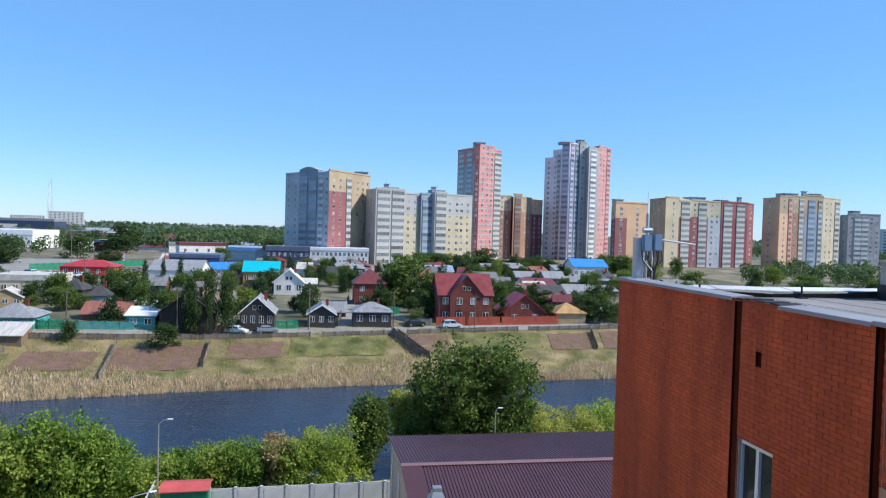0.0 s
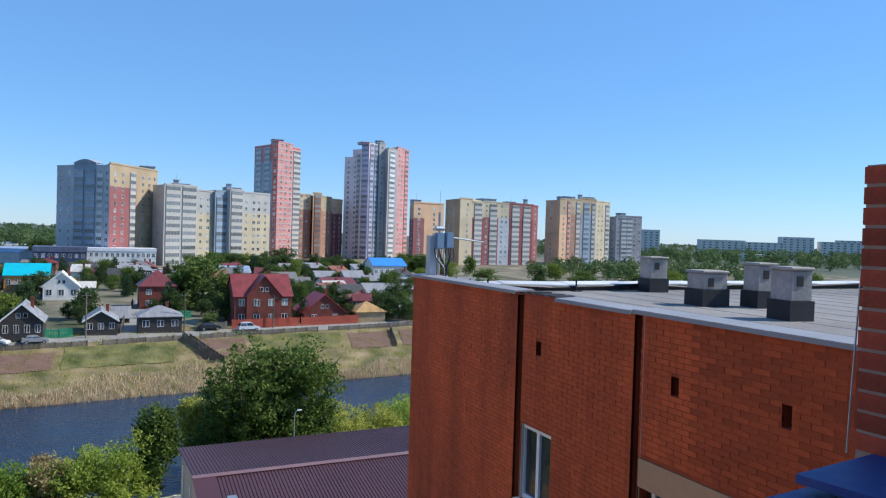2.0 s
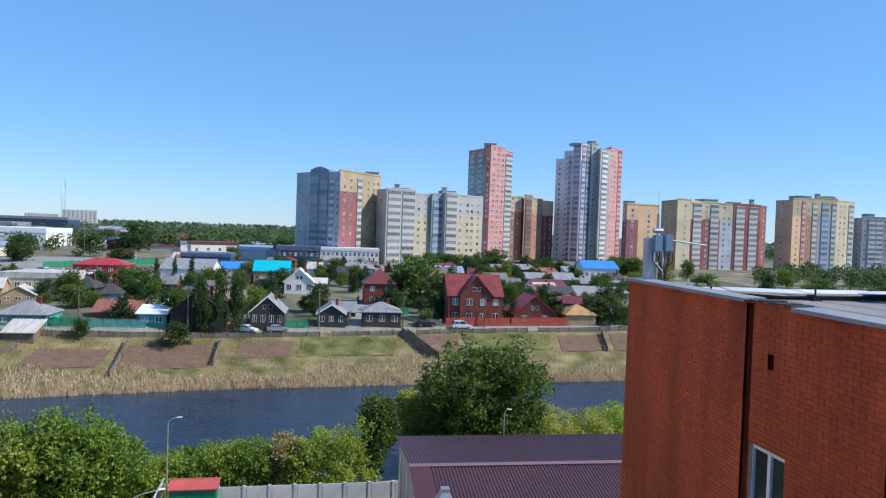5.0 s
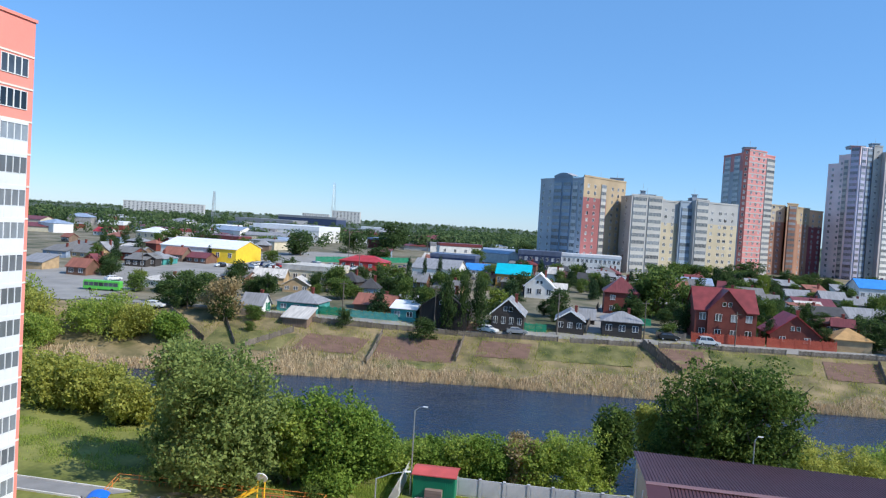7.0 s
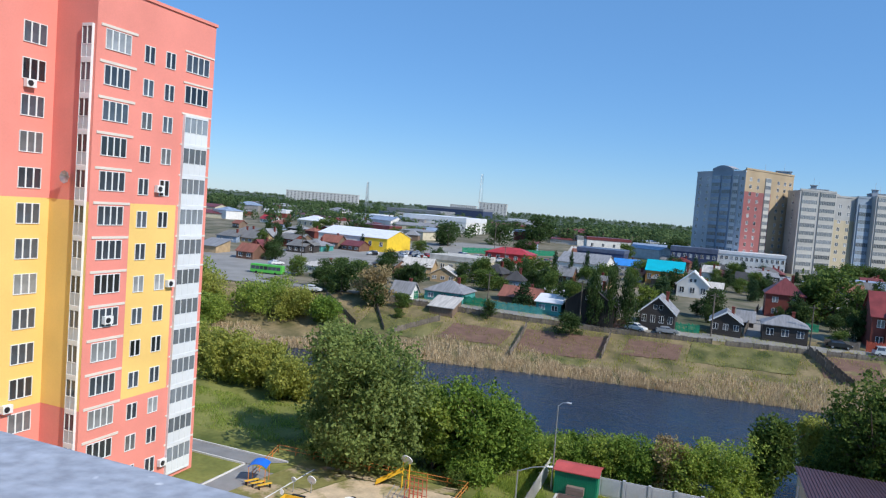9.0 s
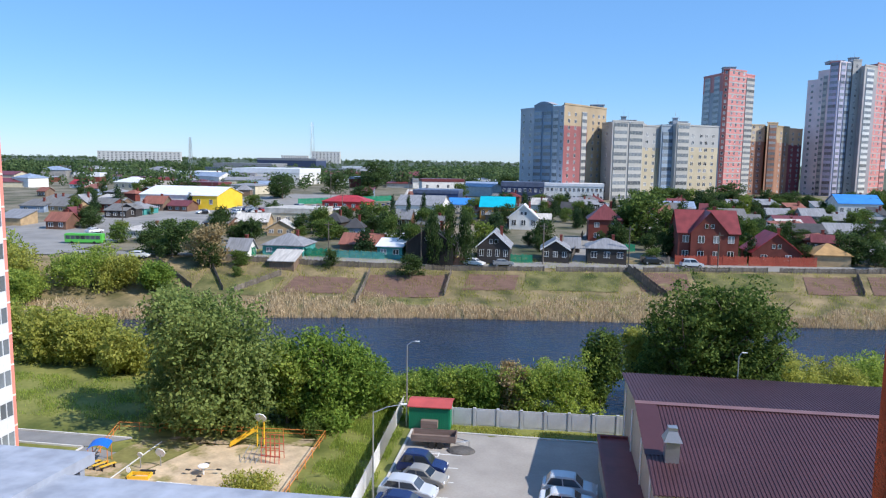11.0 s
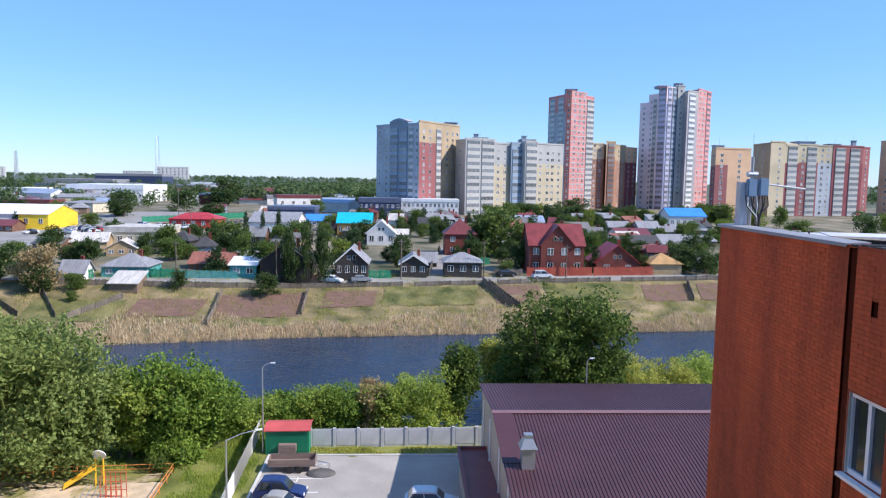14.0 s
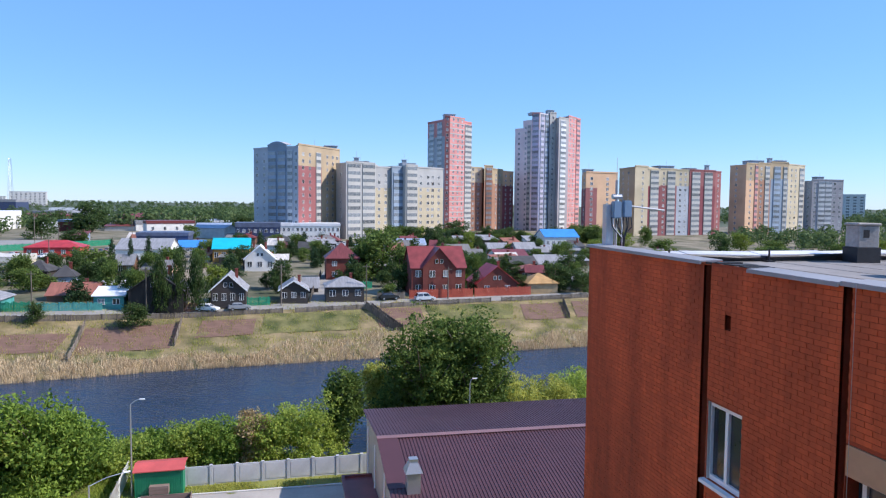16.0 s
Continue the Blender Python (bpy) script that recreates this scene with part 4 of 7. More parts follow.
for k, (x, y, w, h, mat) in enumerate(((-16.2, 71, 5.0, 4.6, LEAF_LIGHT), (-12.8, 73, 4.4, 4.2, LEAF_MID), (-9.6, 73.5, 4.4, 4.5, LEAF_LIGHT), (-6.6, 73.5, 4.2, 4.4, LEAF_MID), (-3.4, 73, 3.6, 5.2, LEAF_TAN),
                                       (-1.4, 72.5, 4.8, 5.4, LEAF_LIGHT), (1.4, 73, 5.6, 6.2, LEAF_LIGHT), (27, 80, 6, 5.6, LEAF_YELLOW), (31, 83, 7, 5.0, LEAF_YELLOW), (37, 86, 6, 4.6, LEAF_LIGHT), (43, 88, 6, 4.6, LEAF_YELLOW))):
    tree("bush", x, y, w * 1.55, h * random.uniform(0.9, 1.1), mat, "leafy bush on the river bank" if mat != LEAF_TAN else "bare tan bush on the river bank", 30 + k, 9000, 0.17, 0, 18, 0.06, group="bushes along the near bank", z=-0.4)
# small shrubs round the playground, and the bush in its corner
tree("bush", -36.4, 60.3, 1.6, 1.4, LEAF_DARK, "small round dark shrub on the lawn", 50, 900, 0.12, 0, 5)
tree("bush", -21.6, 61.4, 2.2, 1.8, LEAF_DARK, "small round dark shrub on the lawn", 51, 1200, 0.12, 0, 5)
tree("bush", -22.4, 49.0, 5.2, 1.9, LEAF_YELLOW, "sprawling yellow green shrub in the playground corner", 52, 3600, 0.12, 0, 9, 0.1)
# the thicket left of the trees, and on the far bank
for k, (x, y, w, h, mat) in enumerate(((-63, 80, 10, 6.5, LEAF_YELLOW), (-70, 84, 10, 6.0, LEAF_YELLOW), (-56, 79, 8, 6.0, LEAF_YELLOW), (-50, 76, 8, 5.4, LEAF_YELLOW), (-78, 88, 11, 6.0, LEAF_LIGHT), (-46, 80, 7, 5.0, LEAF_YELLOW),
                                       (-96, 114, 15, 8.2, LEAF_YELLOW), (-86, 119, 14, 7.6, LEAF_LIGHT), (-78, 119, 11, 6.4, LEAF_YELLOW), (-104, 120, 13, 8.0, LEAF_LIGHT), (-72, 121, 8, 4.8, LEAF_MID), (-112, 112, 14, 7.5, LEAF_MID), (-90, 110, 11, 6.4, LEAF_LIGHT))):
    tree("bush", x, y, w, h, mat, "dense yellow green river bank thicket", 70 + k, 8000, 0.26, 0, 18, 0.05, group="river bank thickets")

# models for the village trees, copied with their own size and turn
KINDS = {}


def planted(kind, x, y, w, h, turn=None, scale=1.0):
    if kind not in KINDS:
        KINDS[kind] = []
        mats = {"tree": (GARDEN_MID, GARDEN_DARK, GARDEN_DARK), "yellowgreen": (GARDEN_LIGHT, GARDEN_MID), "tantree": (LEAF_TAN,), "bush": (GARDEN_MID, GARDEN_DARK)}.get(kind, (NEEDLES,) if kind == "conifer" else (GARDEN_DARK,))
        word = {"tree": "leafy green garden tree", "yellowgreen": "yellow green leafy tree", "tantree": "pale tan tree in thin leaf", "bush": "dark green garden bush", "conifer": "dark green fir tree", "poplar": "tall slim dark poplar"}[kind]
        nm = {"conifer": "fir_tree", "poplar": "poplar_tree", "bush": "bush"}.get(kind, "tree")
        for k, m in enumerate(mats):
            if kind == "conifer":
                blobs = [(0, 0, 0.08 + 0.11 * j, 0.42 - 0.045 * j, 0.42 - 0.045 * j, 0.09) for j in range(9)]
            elif kind == "poplar":
                blobs = [(0.08 * math.sin(j * 2), 0.08 * math.cos(j * 3), 0.15 + 0.1 * j, 0.34 - 0.012 * j * j * 0.35, 0.34 - 0.012 * j * j * 0.35, 0.12) for j in range(8)]
            else:
                blobs = lobes(1.0, 1.0, 14, 200 + k, 0.15)
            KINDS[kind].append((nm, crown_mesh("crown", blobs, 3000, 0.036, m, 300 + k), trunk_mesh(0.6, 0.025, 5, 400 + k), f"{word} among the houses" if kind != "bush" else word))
    nm, crown, trunk, label = random.choice(KINDS[kind])
    t = thing(nm, pose(x, y, land_z(x, y) - 0.1, 0, 0, random.uniform(0, 360)), label, nm.replace("_", " "), "trees of the riverside quarter")
    t.scale = (w, w, h)
    if kind != "bush":
        part("trunk", trunk, None, t)
    part("crown", crown, None, t)


planted("tree", -76.1, 133.9, 8.7, 7.7)
planted("tantree", -67.3, 131.6, 8.5, 9.2)
planted("tree", -53.9, 166.7, 8.2, 5.8)
planted("tree", -43.6, 136.4, 4.3, 4.1)
planted("conifer", -40.5, 151.7, 6.8, 5.2)
planted("tree", -47.3, 190.6, 11.1, 8.4)
planted("conifer", -44.4, 197.0, 3.5, 9.3)
planted("conifer", -40.2, 198.9, 3.0, 9.8)
planted("conifer", -36.1, 200.2, 3.5, 9.9)
planted("poplar", -23.5, 142.3, 4.4, 12.5)
planted("poplar", -20.5, 143.3, 3.9, 12.8)
planted("poplar", -17.3, 143.7, 4.5, 12.2)
planted("bush", -27.3, 136.2, 6.2, 4.9)
planted("yellowgreen", 23.9, 185.2, 16.0, 12.9)
planted("tree", 80.8, 337.9, 17.2, 9.0)
planted("yellowgreen", 136.8, 305.6, 17.7, 8.4)
planted("tree", 62.0, 159.4, 9.4, 6.7)
planted("tree", -83.3, 138.5, 7.0, 5.1)
planted("tree", -75.5, 164.8, 4.5, 3.6)
planted("tree", -106.5, 243.5, 7.7, 5.2)
planted("tree", -111.0, 284.5, 16.7, 10.5)
planted("tree", -99.4, 400.3, 23.1, 17.0)
planted("bush", -59.8, 128.8, 2.4, 2.3)
planted("yellowgreen", -104.0, 160.6, 4.5, 4.3)
planted("conifer", -14.4, 191.3, 6.7, 5.6)
planted("tree", -2.9, 315.3, 8.2, 4.4)
planted("tree", 14.2, 313.0, 8.1, 5.1)
planted("tree", 11.3, 166.2, 2.9, 4.8)
planted("tree", 63.1, 191.2, 5.6, 3.9)
# loose planting among the plots, and the tree belts beyond
for k in range(230):
    x, y = random.uniform(-190, 120), random.uniform(155, 300)
    if abs(x) > y * 0.75 or -122 < x < -90 and y < 320 or -105 < x < -30 and 205 < y < 292 or 3 < x < 13 and y < 200:
        continue
    s = random.uniform(2.0, 6.5)
    planted(random.choice(("tree", "tree", "bush", "yellowgreen", "conifer")), x, y, s * random.uniform(0.8, 1.2), s * random.uniform(0.8, 1.4))
for x, y, w, h in ((-66.2, 130.4, 6.5, 5.6), (-61, 133, 4.5, 3.6), (-80, 136, 7, 3.8), (-72, 137, 6, 3.6), (66, 156, 7, 5.5), (70, 158, 6, 4.6), (53, 158, 5, 4.2), (21, 152, 4, 3.4), (24.5, 160, 6, 5.5), (-31, 150, 7, 7), (-28.5, 147, 5, 8), (-14, 149.5, 4, 5),
                   (28, 181, 9, 9.5), (33, 186, 9, 8), (18.5, 189, 8, 9), (38, 192, 8, 7), (-34, 192, 6, 7), (-30, 196, 6, 8), (-50, 186, 7, 7)):
    planted("yellowgreen" if w > 7.5 else "tree" if h > 4 else "bush", x, y, w, h)
for k in range(170):
    x, y = random.uniform(-150, 112), random.uniform(157, 292)
    if x < -78 or abs(x) > y * 0.66 or 3 < x < 13 and y < 200 or -105 < x < -30 and 205 < y < 292:
        continue
    s = random.uniform(3.0, 6.5)
    planted(random.choice(("tree", "tree", "tree", "bush", "conifer")), x, y, s * random.uniform(0.9, 1.3), s * random.uniform(0.8, 1.25))
for k in range(26):
    a, r = radians(random.uniform(22, 60)), random.uniform(255, 345)
    planted(random.choice(("tree", "tree", "yellowgreen")), r * math.sin(a), r * math.cos(a), random.uniform(7, 12), random.uniform(6, 10))
for k in range(34):
    x = random.uniform(30, 150)
    planted(random.choice(("tree", "tree", "yellowgreen")), x, random.uniform(288, 305) + 0.1 * x, random.uniform(7, 12), random.uniform(5, 8.5))
for x, y, w, h in ((-98, 150, 6, 4.6), (-92, 153, 7, 5.0), (-87, 150, 6, 4.2), (-93, 162, 6, 5.0), (-86, 160, 7, 5.2), (-80, 152, 6, 4.6), (-84, 170, 6, 4.8), (-74, 158, 5, 4.2), (-120, 172, 7, 5.0), (-127, 181, 7, 5.4), (-88, 178, 7, 5.0)):
    planted("tree", x, y, w, h)
for k in range(30):
    a, r = radians(random.uniform(-46, 0)), random.uniform(300, 900)
    planted("tree", r * math.sin(a), r * math.cos(a), random.uniform(8, 15), random.uniform(6, 11))


# ---- the yard below: car park, fences, barn ----
drape("pavement", ((-12.4, 20), (6, 20), (7.4, 65.2), (-12.6, 64.6)), ASPHALT, "pale grey asphalt car park with worn white bay lines", "car park", 0.05)
LINE = paint("worn_white_line", (0.62, 0.62, 0.6), 0.8, var=0.25)


def stripes():
    bm = bmesh.new()
    for y in (62.6, 59.6, 56.9, 54.2, 51.5, 48.8, 46):
        box(bm, -12.4, -7.2, y - 0.07, y + 0.07, 0.055, 0.06)
    for x0, x1, y0, y1 in ((-10.4, -9.2, 59.9, 60.0), (-10.4, -9.2, 58.9, 59.0), (-10.4, -10.3, 58.9, 60), (-9.3, -9.2, 58.9, 60)):
        box(bm, x0, x1, y0, y1, 0.055, 0.062)
    return part("bay_markings", bm, LINE)


tagged(stripes(), "worn white parking bay lines on asphalt", "road marking", kind="structure")
KERB = paint("concrete_kerb", (0.5, 0.49, 0.46), 0.85, var=0.15)
bm = bmesh.new()
box(bm, -12.75, -12.55, 20, 64.6, -0.1, 0.17), box(bm, -12.75, 7.2, 64.6, 64.8, -0.1, 0.17)
tagged(part("kerb", bm, KERB), "pale concrete kerb round the car park", "kerb", kind="structure")

CONCRETE = paint("pale_concrete_panel", (0.46, 0.47, 0.49), 0.8, var=0.14, scale=0.5, rnd=0.06)
fence = thing("fence", pose(-9.2, 67.0, 0, 0, 0, 2.0), "pale grey concrete panel fence with square posts", "fence")
bm = bmesh.new()
box(bm, 0.12, 2.2, -0.05, 0.05, -0.2, 1.75), box(bm, 0.25, 2.07, -0.075, -0.05, 0.15, 1.6)
panel_mesh = mesh_of("panel", bm, CONCRETE)
bm = bmesh.new()
box(bm, -0.12, 0.12, -0.13, 0.13, -0.3, 1.8), box(bm, -0.14, 0.14, -0.15, 0.15, 1.8, 1.84)
post_mesh = mesh_of("post", bm, CONCRETE)
for k in range(8):
    part("panel", panel_mesh, None, fence, at=pose(k * 2.3, 0, 0)), part("post", post_mesh, None, fence, at=pose(k * 2.3, 0, 0))
white_fence = thing("fence", pose(-12.9, 28, 0, 0, 0, 92.2), "white sheet metal fence along the car park", "fence")
bm = bmesh.new()
prof = [(k * 0.165 + dx, dy) for k in range(16) for dx, dy in ((0, 0), (0.03, -0.03), (0.09, -0.03), (0.12, 0))] + [(2.64, 0)]
lo_, hi_ = [bm.verts.new((px, py, 0.1)) for px, py in prof], [bm.verts.new((px, py, 1.85)) for px, py in prof]
for k in range(len(prof) - 1):
    bm.faces.new((lo_[k], lo_[k + 1], hi_[k + 1], hi_[k]))
bmesh.ops.solidify(bm, geom=bm.faces[:], thickness=0.012)
sheet_mesh = mesh_of("panel", bm, paint("white_sheet_metal", (0.8, 0.8, 0.78), 0.5, var=0.06))
for k in range(16):
    part("panel", sheet_mesh, None, white_fence, at=pose(k * 2.64, 0, 0)), part("post", post_mesh, None, white_fence, at=pose(k * 2.64, 0.12, 0) @ Matrix.Diagonal((0.4, 0.4, 0.92, 1)))

# green shed with a red roof
shed = thing("shed", pose(-11.1, 66.3, 0, 0, 0, 2), "green metal shed with a red pitched roof", "shed")
bm = bmesh.new()
box(bm, -2.0, 2.0, -1.2, 1.4, 0, 2.3)
GREEN_SHEET = paint("green_sheet_metal", (0.01, 0.2, 0.1), 0.45, var=0.1)
part("wall", bm, GREEN_SHEET, shed)
for k in range(20):
    bm = bmesh.new()
    box(bm, -2.0 + k * 0.2, -1.9 + k * 0.2, -1.23, -1.2, 0.05, 2.3)
    part("rib", bm, GREEN_SHEET, shed)
bm = bmesh.new()
slab(bm, ((-2.15, -1.4, 2.36), (2.15, -1.4, 2.36), (2.15, 0.1, 2.7), (-2.15, 0.1, 2.7)), 0.08)
slab(bm, ((-2.15, 0.1, 2.7), (2.15, 0.1, 2.7), (2.15, 1.6, 2.36), (-2.15, 1.6, 2.36)), 0.08)
part("roof", bm, paint("red_sheet_metal", (0.5, 0.09, 0.08), 0.5, var=0.15), shed)

# the barn with its maroon corrugated roof
BARN_ROOF = paint("maroon_corrugated_sheet", (0.072, 0.029, 0.035), 0.5, 0.0, var=0.12, scale=0.3, fine=4, bump=0.05, spec=0.5)
BARN_WALL = paint("beige_sheet_wall", (0.46, 0.39, 0.3), 0.6, var=0.1, scale=0.5)
barn = thing("warehouse", Matrix(), "beige warehouse with a maroon corrugated metal roof", "warehouse")
BX0, BX1 = 7.0, 34.0
EAVE_F, RIDGE, EAVE_N = (64.5, 7.0), (53.9, 7.85), (43.1, 5.6)
bm = bmesh.new()
for (ya, za), (yb, zb) in (((43.4, EAVE_N[1]), RIDGE), (RIDGE, (64.2, EAVE_F[1]))):
    for x in (BX0, BX1):
        face(bm, ((x, ya, 0), (x, yb, 0), (x, yb, zb - 0.12), (x, ya, za - 0.12)))
face(bm, ((BX0, 43.4, 0), (BX1, 43.4, 0), (BX1, 43.4, 5.5), (BX0, 43.4, 5.5)))
face(bm, ((BX0, 64.2, 0), (BX1, 64.2, 0), (BX1, 64.2, 6.9), (BX0, 64.2, 6.9)))
part("wall", bm, BARN_WALL, barn)


def corrugated(x0, x1, ya, za, yb, zb, pitch=0.26, deep=0.05):
    bm = bmesh.new()
    prof = []
    x = x0
    while x < x1:
        prof += [(x, 0), (x + pitch * 0.3, 0), (x + pitch * 0.42, deep), (x + pitch * 0.88, deep)]
        x += pitch
    lo_ = [bm.verts.new((px, ya, za + pz)) for px, pz in prof]
    hi_ = [bm.verts.new((px, yb, zb + pz)) for px, pz in prof]
    for k in range(len(prof) - 1):
        bm.faces.new((lo_[k], lo_[k + 1], hi_[k + 1], hi_[k]))
    lo2 = [bm.verts.new((px, ya, za + pz - 0.06)) for px, pz in prof]
    for k in range(len(prof) - 1):
        bm.faces.new((lo2[k], lo2[k + 1], lo_[k + 1], lo_[k]))
    return bm


part("roof", corrugated(BX0 - 0.3, BX1, *EAVE_N, *RIDGE), BARN_ROOF, barn)
part("roof", corrugated(BX0 - 0.3, BX1, *RIDGE, *EAVE_F), BARN_ROOF, barn)
bm = bmesh.new()
slab(bm, ((BX0 - 0.35, 53.55, 7.91), (BX1, 53.55, 7.91), (BX1, 53.9, 7.99), (BX0 - 0.35, 53.9, 7.99)), 0.04)
slab(bm, ((BX0 - 0.35, 53.9, 7.99), (BX1, 53.9, 7.99), (BX1, 54.25, 7.91), (BX0 - 0.35, 54.25, 7.91)), 0.04)
part("ridge_cap", bm, paint("pale_maroon_flashing", (0.2, 0.115, 0.12), 0.4, var=0.08), barn)
bm = bmesh.new()
slab(bm, ((BX0 - 0.36, 47.2, 6.52), (BX0 + 1.2, 47.2, 6.52), (BX0 + 1.2, 53.8, 7.94), (BX0 - 0.36, 53.8, 7.94)), 0.03)
part("verge_sheet", bm, paint("smooth_maroon_sheet", (0.075, 0.03, 0.036), 0.5, var=0.08), barn)
for y in (46, 51, 57, 62):
    bm = bmesh.new()
    rod(bm, (BX0 - 0.1, y, 0), (BX0 - 0.1, y, 6.2), 0.06, sides=6)
    part("downpipe", bm, WHITE, barn)
for x, y, z in ((8.3, 46.9, 6.38),):
    vent = thing("roof_vent", pose(x, y, z), "galvanised square roof vent with a pyramid hood", "roof vent")
    bm = bmesh.new()
    box(bm, -0.45, 0.45, -0.45, 0.45, -0.3, 1.4)
    part("shaft", bm, METAL, vent)
    bm = bmesh.new()
    for q in (((-0.6, -0.6), (0.6, -0.6)), ((0.6, -0.6), (0.6, 0.6)), ((0.6, 0.6), (-0.6, 0.6)), ((-0.6, 0.6), (-0.6, -0.6))):
        face(bm, ((*q[0], 1.4), (*q[1], 1.4), (q[1][0] * 0.45, q[1][1] * 0.45, 2.1), (q[0][0] * 0.45, q[0][1] * 0.45, 2.1)))
    box(bm, -0.3, 0.3, -0.3, 0.3, 2.1, 2.3)
    part("hood", bm, METAL, vent)
annex = thing("porch", Matrix(), "low dark red flat roofed annex beside the warehouse", "annex")
bm = bmesh.new()
box(bm, 4.6, BX0 - 0.02, 38, 59.6, 0, 2.5)
part("wall", bm, BARN_WALL, annex)
bm = bmesh.new()
box(bm, 4.4, BX0 - 0.03, 37.8, 59.8, 2.5, 2.64), box(bm, 4.4, 4.65, 37.8, 59.8, 2.64, 2.85), box(bm, 4.65, BX0 - 0.03, 59.55, 59.8, 2.64, 2.85)
part("roof", bm, paint("dark_red_sheet", (0.2, 0.06, 0.06), 0.5, var=0.15), annex)

# ---- our own building: the brick wing with its flat roof ----
WX, WY0, WY1, WTOP, RZ = 6.9, 1.2, 15.62, 25.0, 24.6
MORTAR = paint("mortar", (0.33, 0.062, 0.022), 0.95, var=0.2, scale=1.5, fine=30, bump=0.3)
BRICK = paint("red_facing_brick", (0.42, 0.076, 0.022), 0.85, var=0.22, scale=0.5, fine=25, bump=0.25, rnd=0.22)
JOINTS = ((10.76, 10.97), (7.75, 7.9))
HOLES = ((9.82, 10.73, 21.4, 22.72), (3.2, 7.74, 20.5, 23.0))
SLOTS = ((10.19, 10.34, 23.97, 24.21), (7.03, 7.17, 23.97, 24.22), (5.37, 5.5, 23.98, 24.24))
wing = thing("wall_west", Matrix(), "red brick wall of the roofed wing with dark joints", "wall", kind="structure")
bm = bmesh.new()
ys = sorted({WY0, WY1, *[v for j in JOINTS for v in j], *[v for h in HOLES for v in h[:2]], *[v for h in SLOTS for v in h[:2]]})
zs = sorted({0.0, WTOP, *[v for h in HOLES for v in h[2:]], *[v for h in SLOTS for v in h[2:]]})
for ya, yb in zip(ys, ys[1:]):
    ym = (ya + yb) / 2
    back = 0.22 if any(a < ym < b for a, b in JOINTS) else 0.0
    for za, zb in zip(zs, zs[1:]):
        zm = (za + zb) / 2
        if any(h[0] < ym < h[1] and h[2] < zm < h[3] for h in (*HOLES, *SLOTS)):
            box(bm, WX + 0.28, WX + 0.4, ya, yb, za, zb)
        else:
            box(bm, WX + 0.006 + back, WX + 0.4, ya, yb, za, zb)
part("backing", bm, MORTAR, wing)
bm = bmesh.new()
box(bm, WX + 0.4, 30, WY0, WY1, 0, RZ)
tagged(part("wall_inner", bm, MORTAR), "brick body of the wing under its roof", "wall", kind="structure")
for ya, yb in JOINTS:
    bm = bmesh.new()
    box(bm, WX + 0.19, WX + 0.216, ya + 0.002, yb - 0.002, 0, WTOP - 0.02)
    part("joint_strip", bm, paint("black_joint_sealant", (0.03, 0.02, 0.018), 0.8, var=0.3), wing, "black tarred movement joint")
ROOFFELT = paint("grey_roofing_felt", (0.19, 0.18, 0.175), 0.9, var=0.25, scale=0.35, fine=6, bump=0.3, col2=(0.26, 0.245, 0.235))
bm = bmesh.new()
box(bm, WX + 0.4, 30, WY0, WY1 - 0.3, RZ, RZ + 0.03)
for k in range(24):
    box(bm, WX + 0.42 + k, WX + 0.47 + k, WY0, WY1 - 0.35, RZ + 0.03, RZ + 0.036)
tagged(part("roof", bm, ROOFFELT), "flat grey felt roof with lapped sheets", "roof", kind="structure")
CAP = paint("zinc_coping", (0.27, 0.27, 0.285), 0.6, 0.1, var=0.1, scale=0.8)
for ya, yb, dz in ((10.99, WY1 + 0.06, 0.0), (7.93, 9.76, -0.02), (4.0, 7.9, 0.0), (WY0, 3.95, 0.02)):
    bm = bmesh.new()
    slab(bm, ((WX - 0.05, ya, WTOP + 0.02 + dz), (WX + 0.36, ya, WTOP + 0.035 + dz), (WX + 0.36, yb, WTOP + 0.035 + dz), (WX - 0.05, yb, WTOP + 0.02 + dz)), 0.025)
    box(bm, WX - 0.062, WX - 0.045, ya, yb, WTOP - 0.04 + dz, WTOP + 0.012 + dz)
    part("coping", bm, CAP, wing, "grey zinc coping strip")
TAR = paint("black_tar", (0.025, 0.025, 0.027), 0.7, var=0.3)
bm = bmesh.new()
for k in range(9):
    box(bm, WX + 0.01, WX + 0.44, 9.78 + 0.131 * k, 9.905 + 0.131 * k, WTOP - 0.03, WTOP + 0.012 + 0.012 * math.sin(k * 2.3))
part("bare_top", bm, TAR, wing, "black tarred wall top that lost its coping")
bm = bmesh.new()
box(bm, WX + 0.4, 30, WY1 - 0.3, WY1, RZ - 0.2, RZ + 0.17)
far_parapet = part("wall_north", bm, paint("tarred_parapet", (0.05, 0.05, 0.052), 0.8, var=0.3), None)
tagged(far_parapet, "low black tarred parapet at the roof's far edge", "parapet", kind="structure")
bm = bmesh.new()
for k in range(12):
    x0 = WX + 0.4 + k * 1.9
    lift = 0.015 * math.sin(k * 1.7)
    slab(bm, ((x0, WY1 - 0.4, RZ + 0.2 + lift), (x0 + 1.93, WY1 - 0.4, RZ + 0.2 - lift), (x0 + 1.93, WY1 + 0.08, RZ + 0.25 - lift), (x0, WY1 + 0.08, RZ + 0.25 + lift)), 0.03)
part("coping", bm, paint("pale_coping", (0.62, 0.62, 0.63), 0.5, 0.1, var=0.2), far_parapet, "pale uneven metal coping")
RENDER = paint("grey_cement_render", (0.36, 0.33, 0.3), 0.9, var=0.26, scale=1.6, fine=12, bump=0.3)
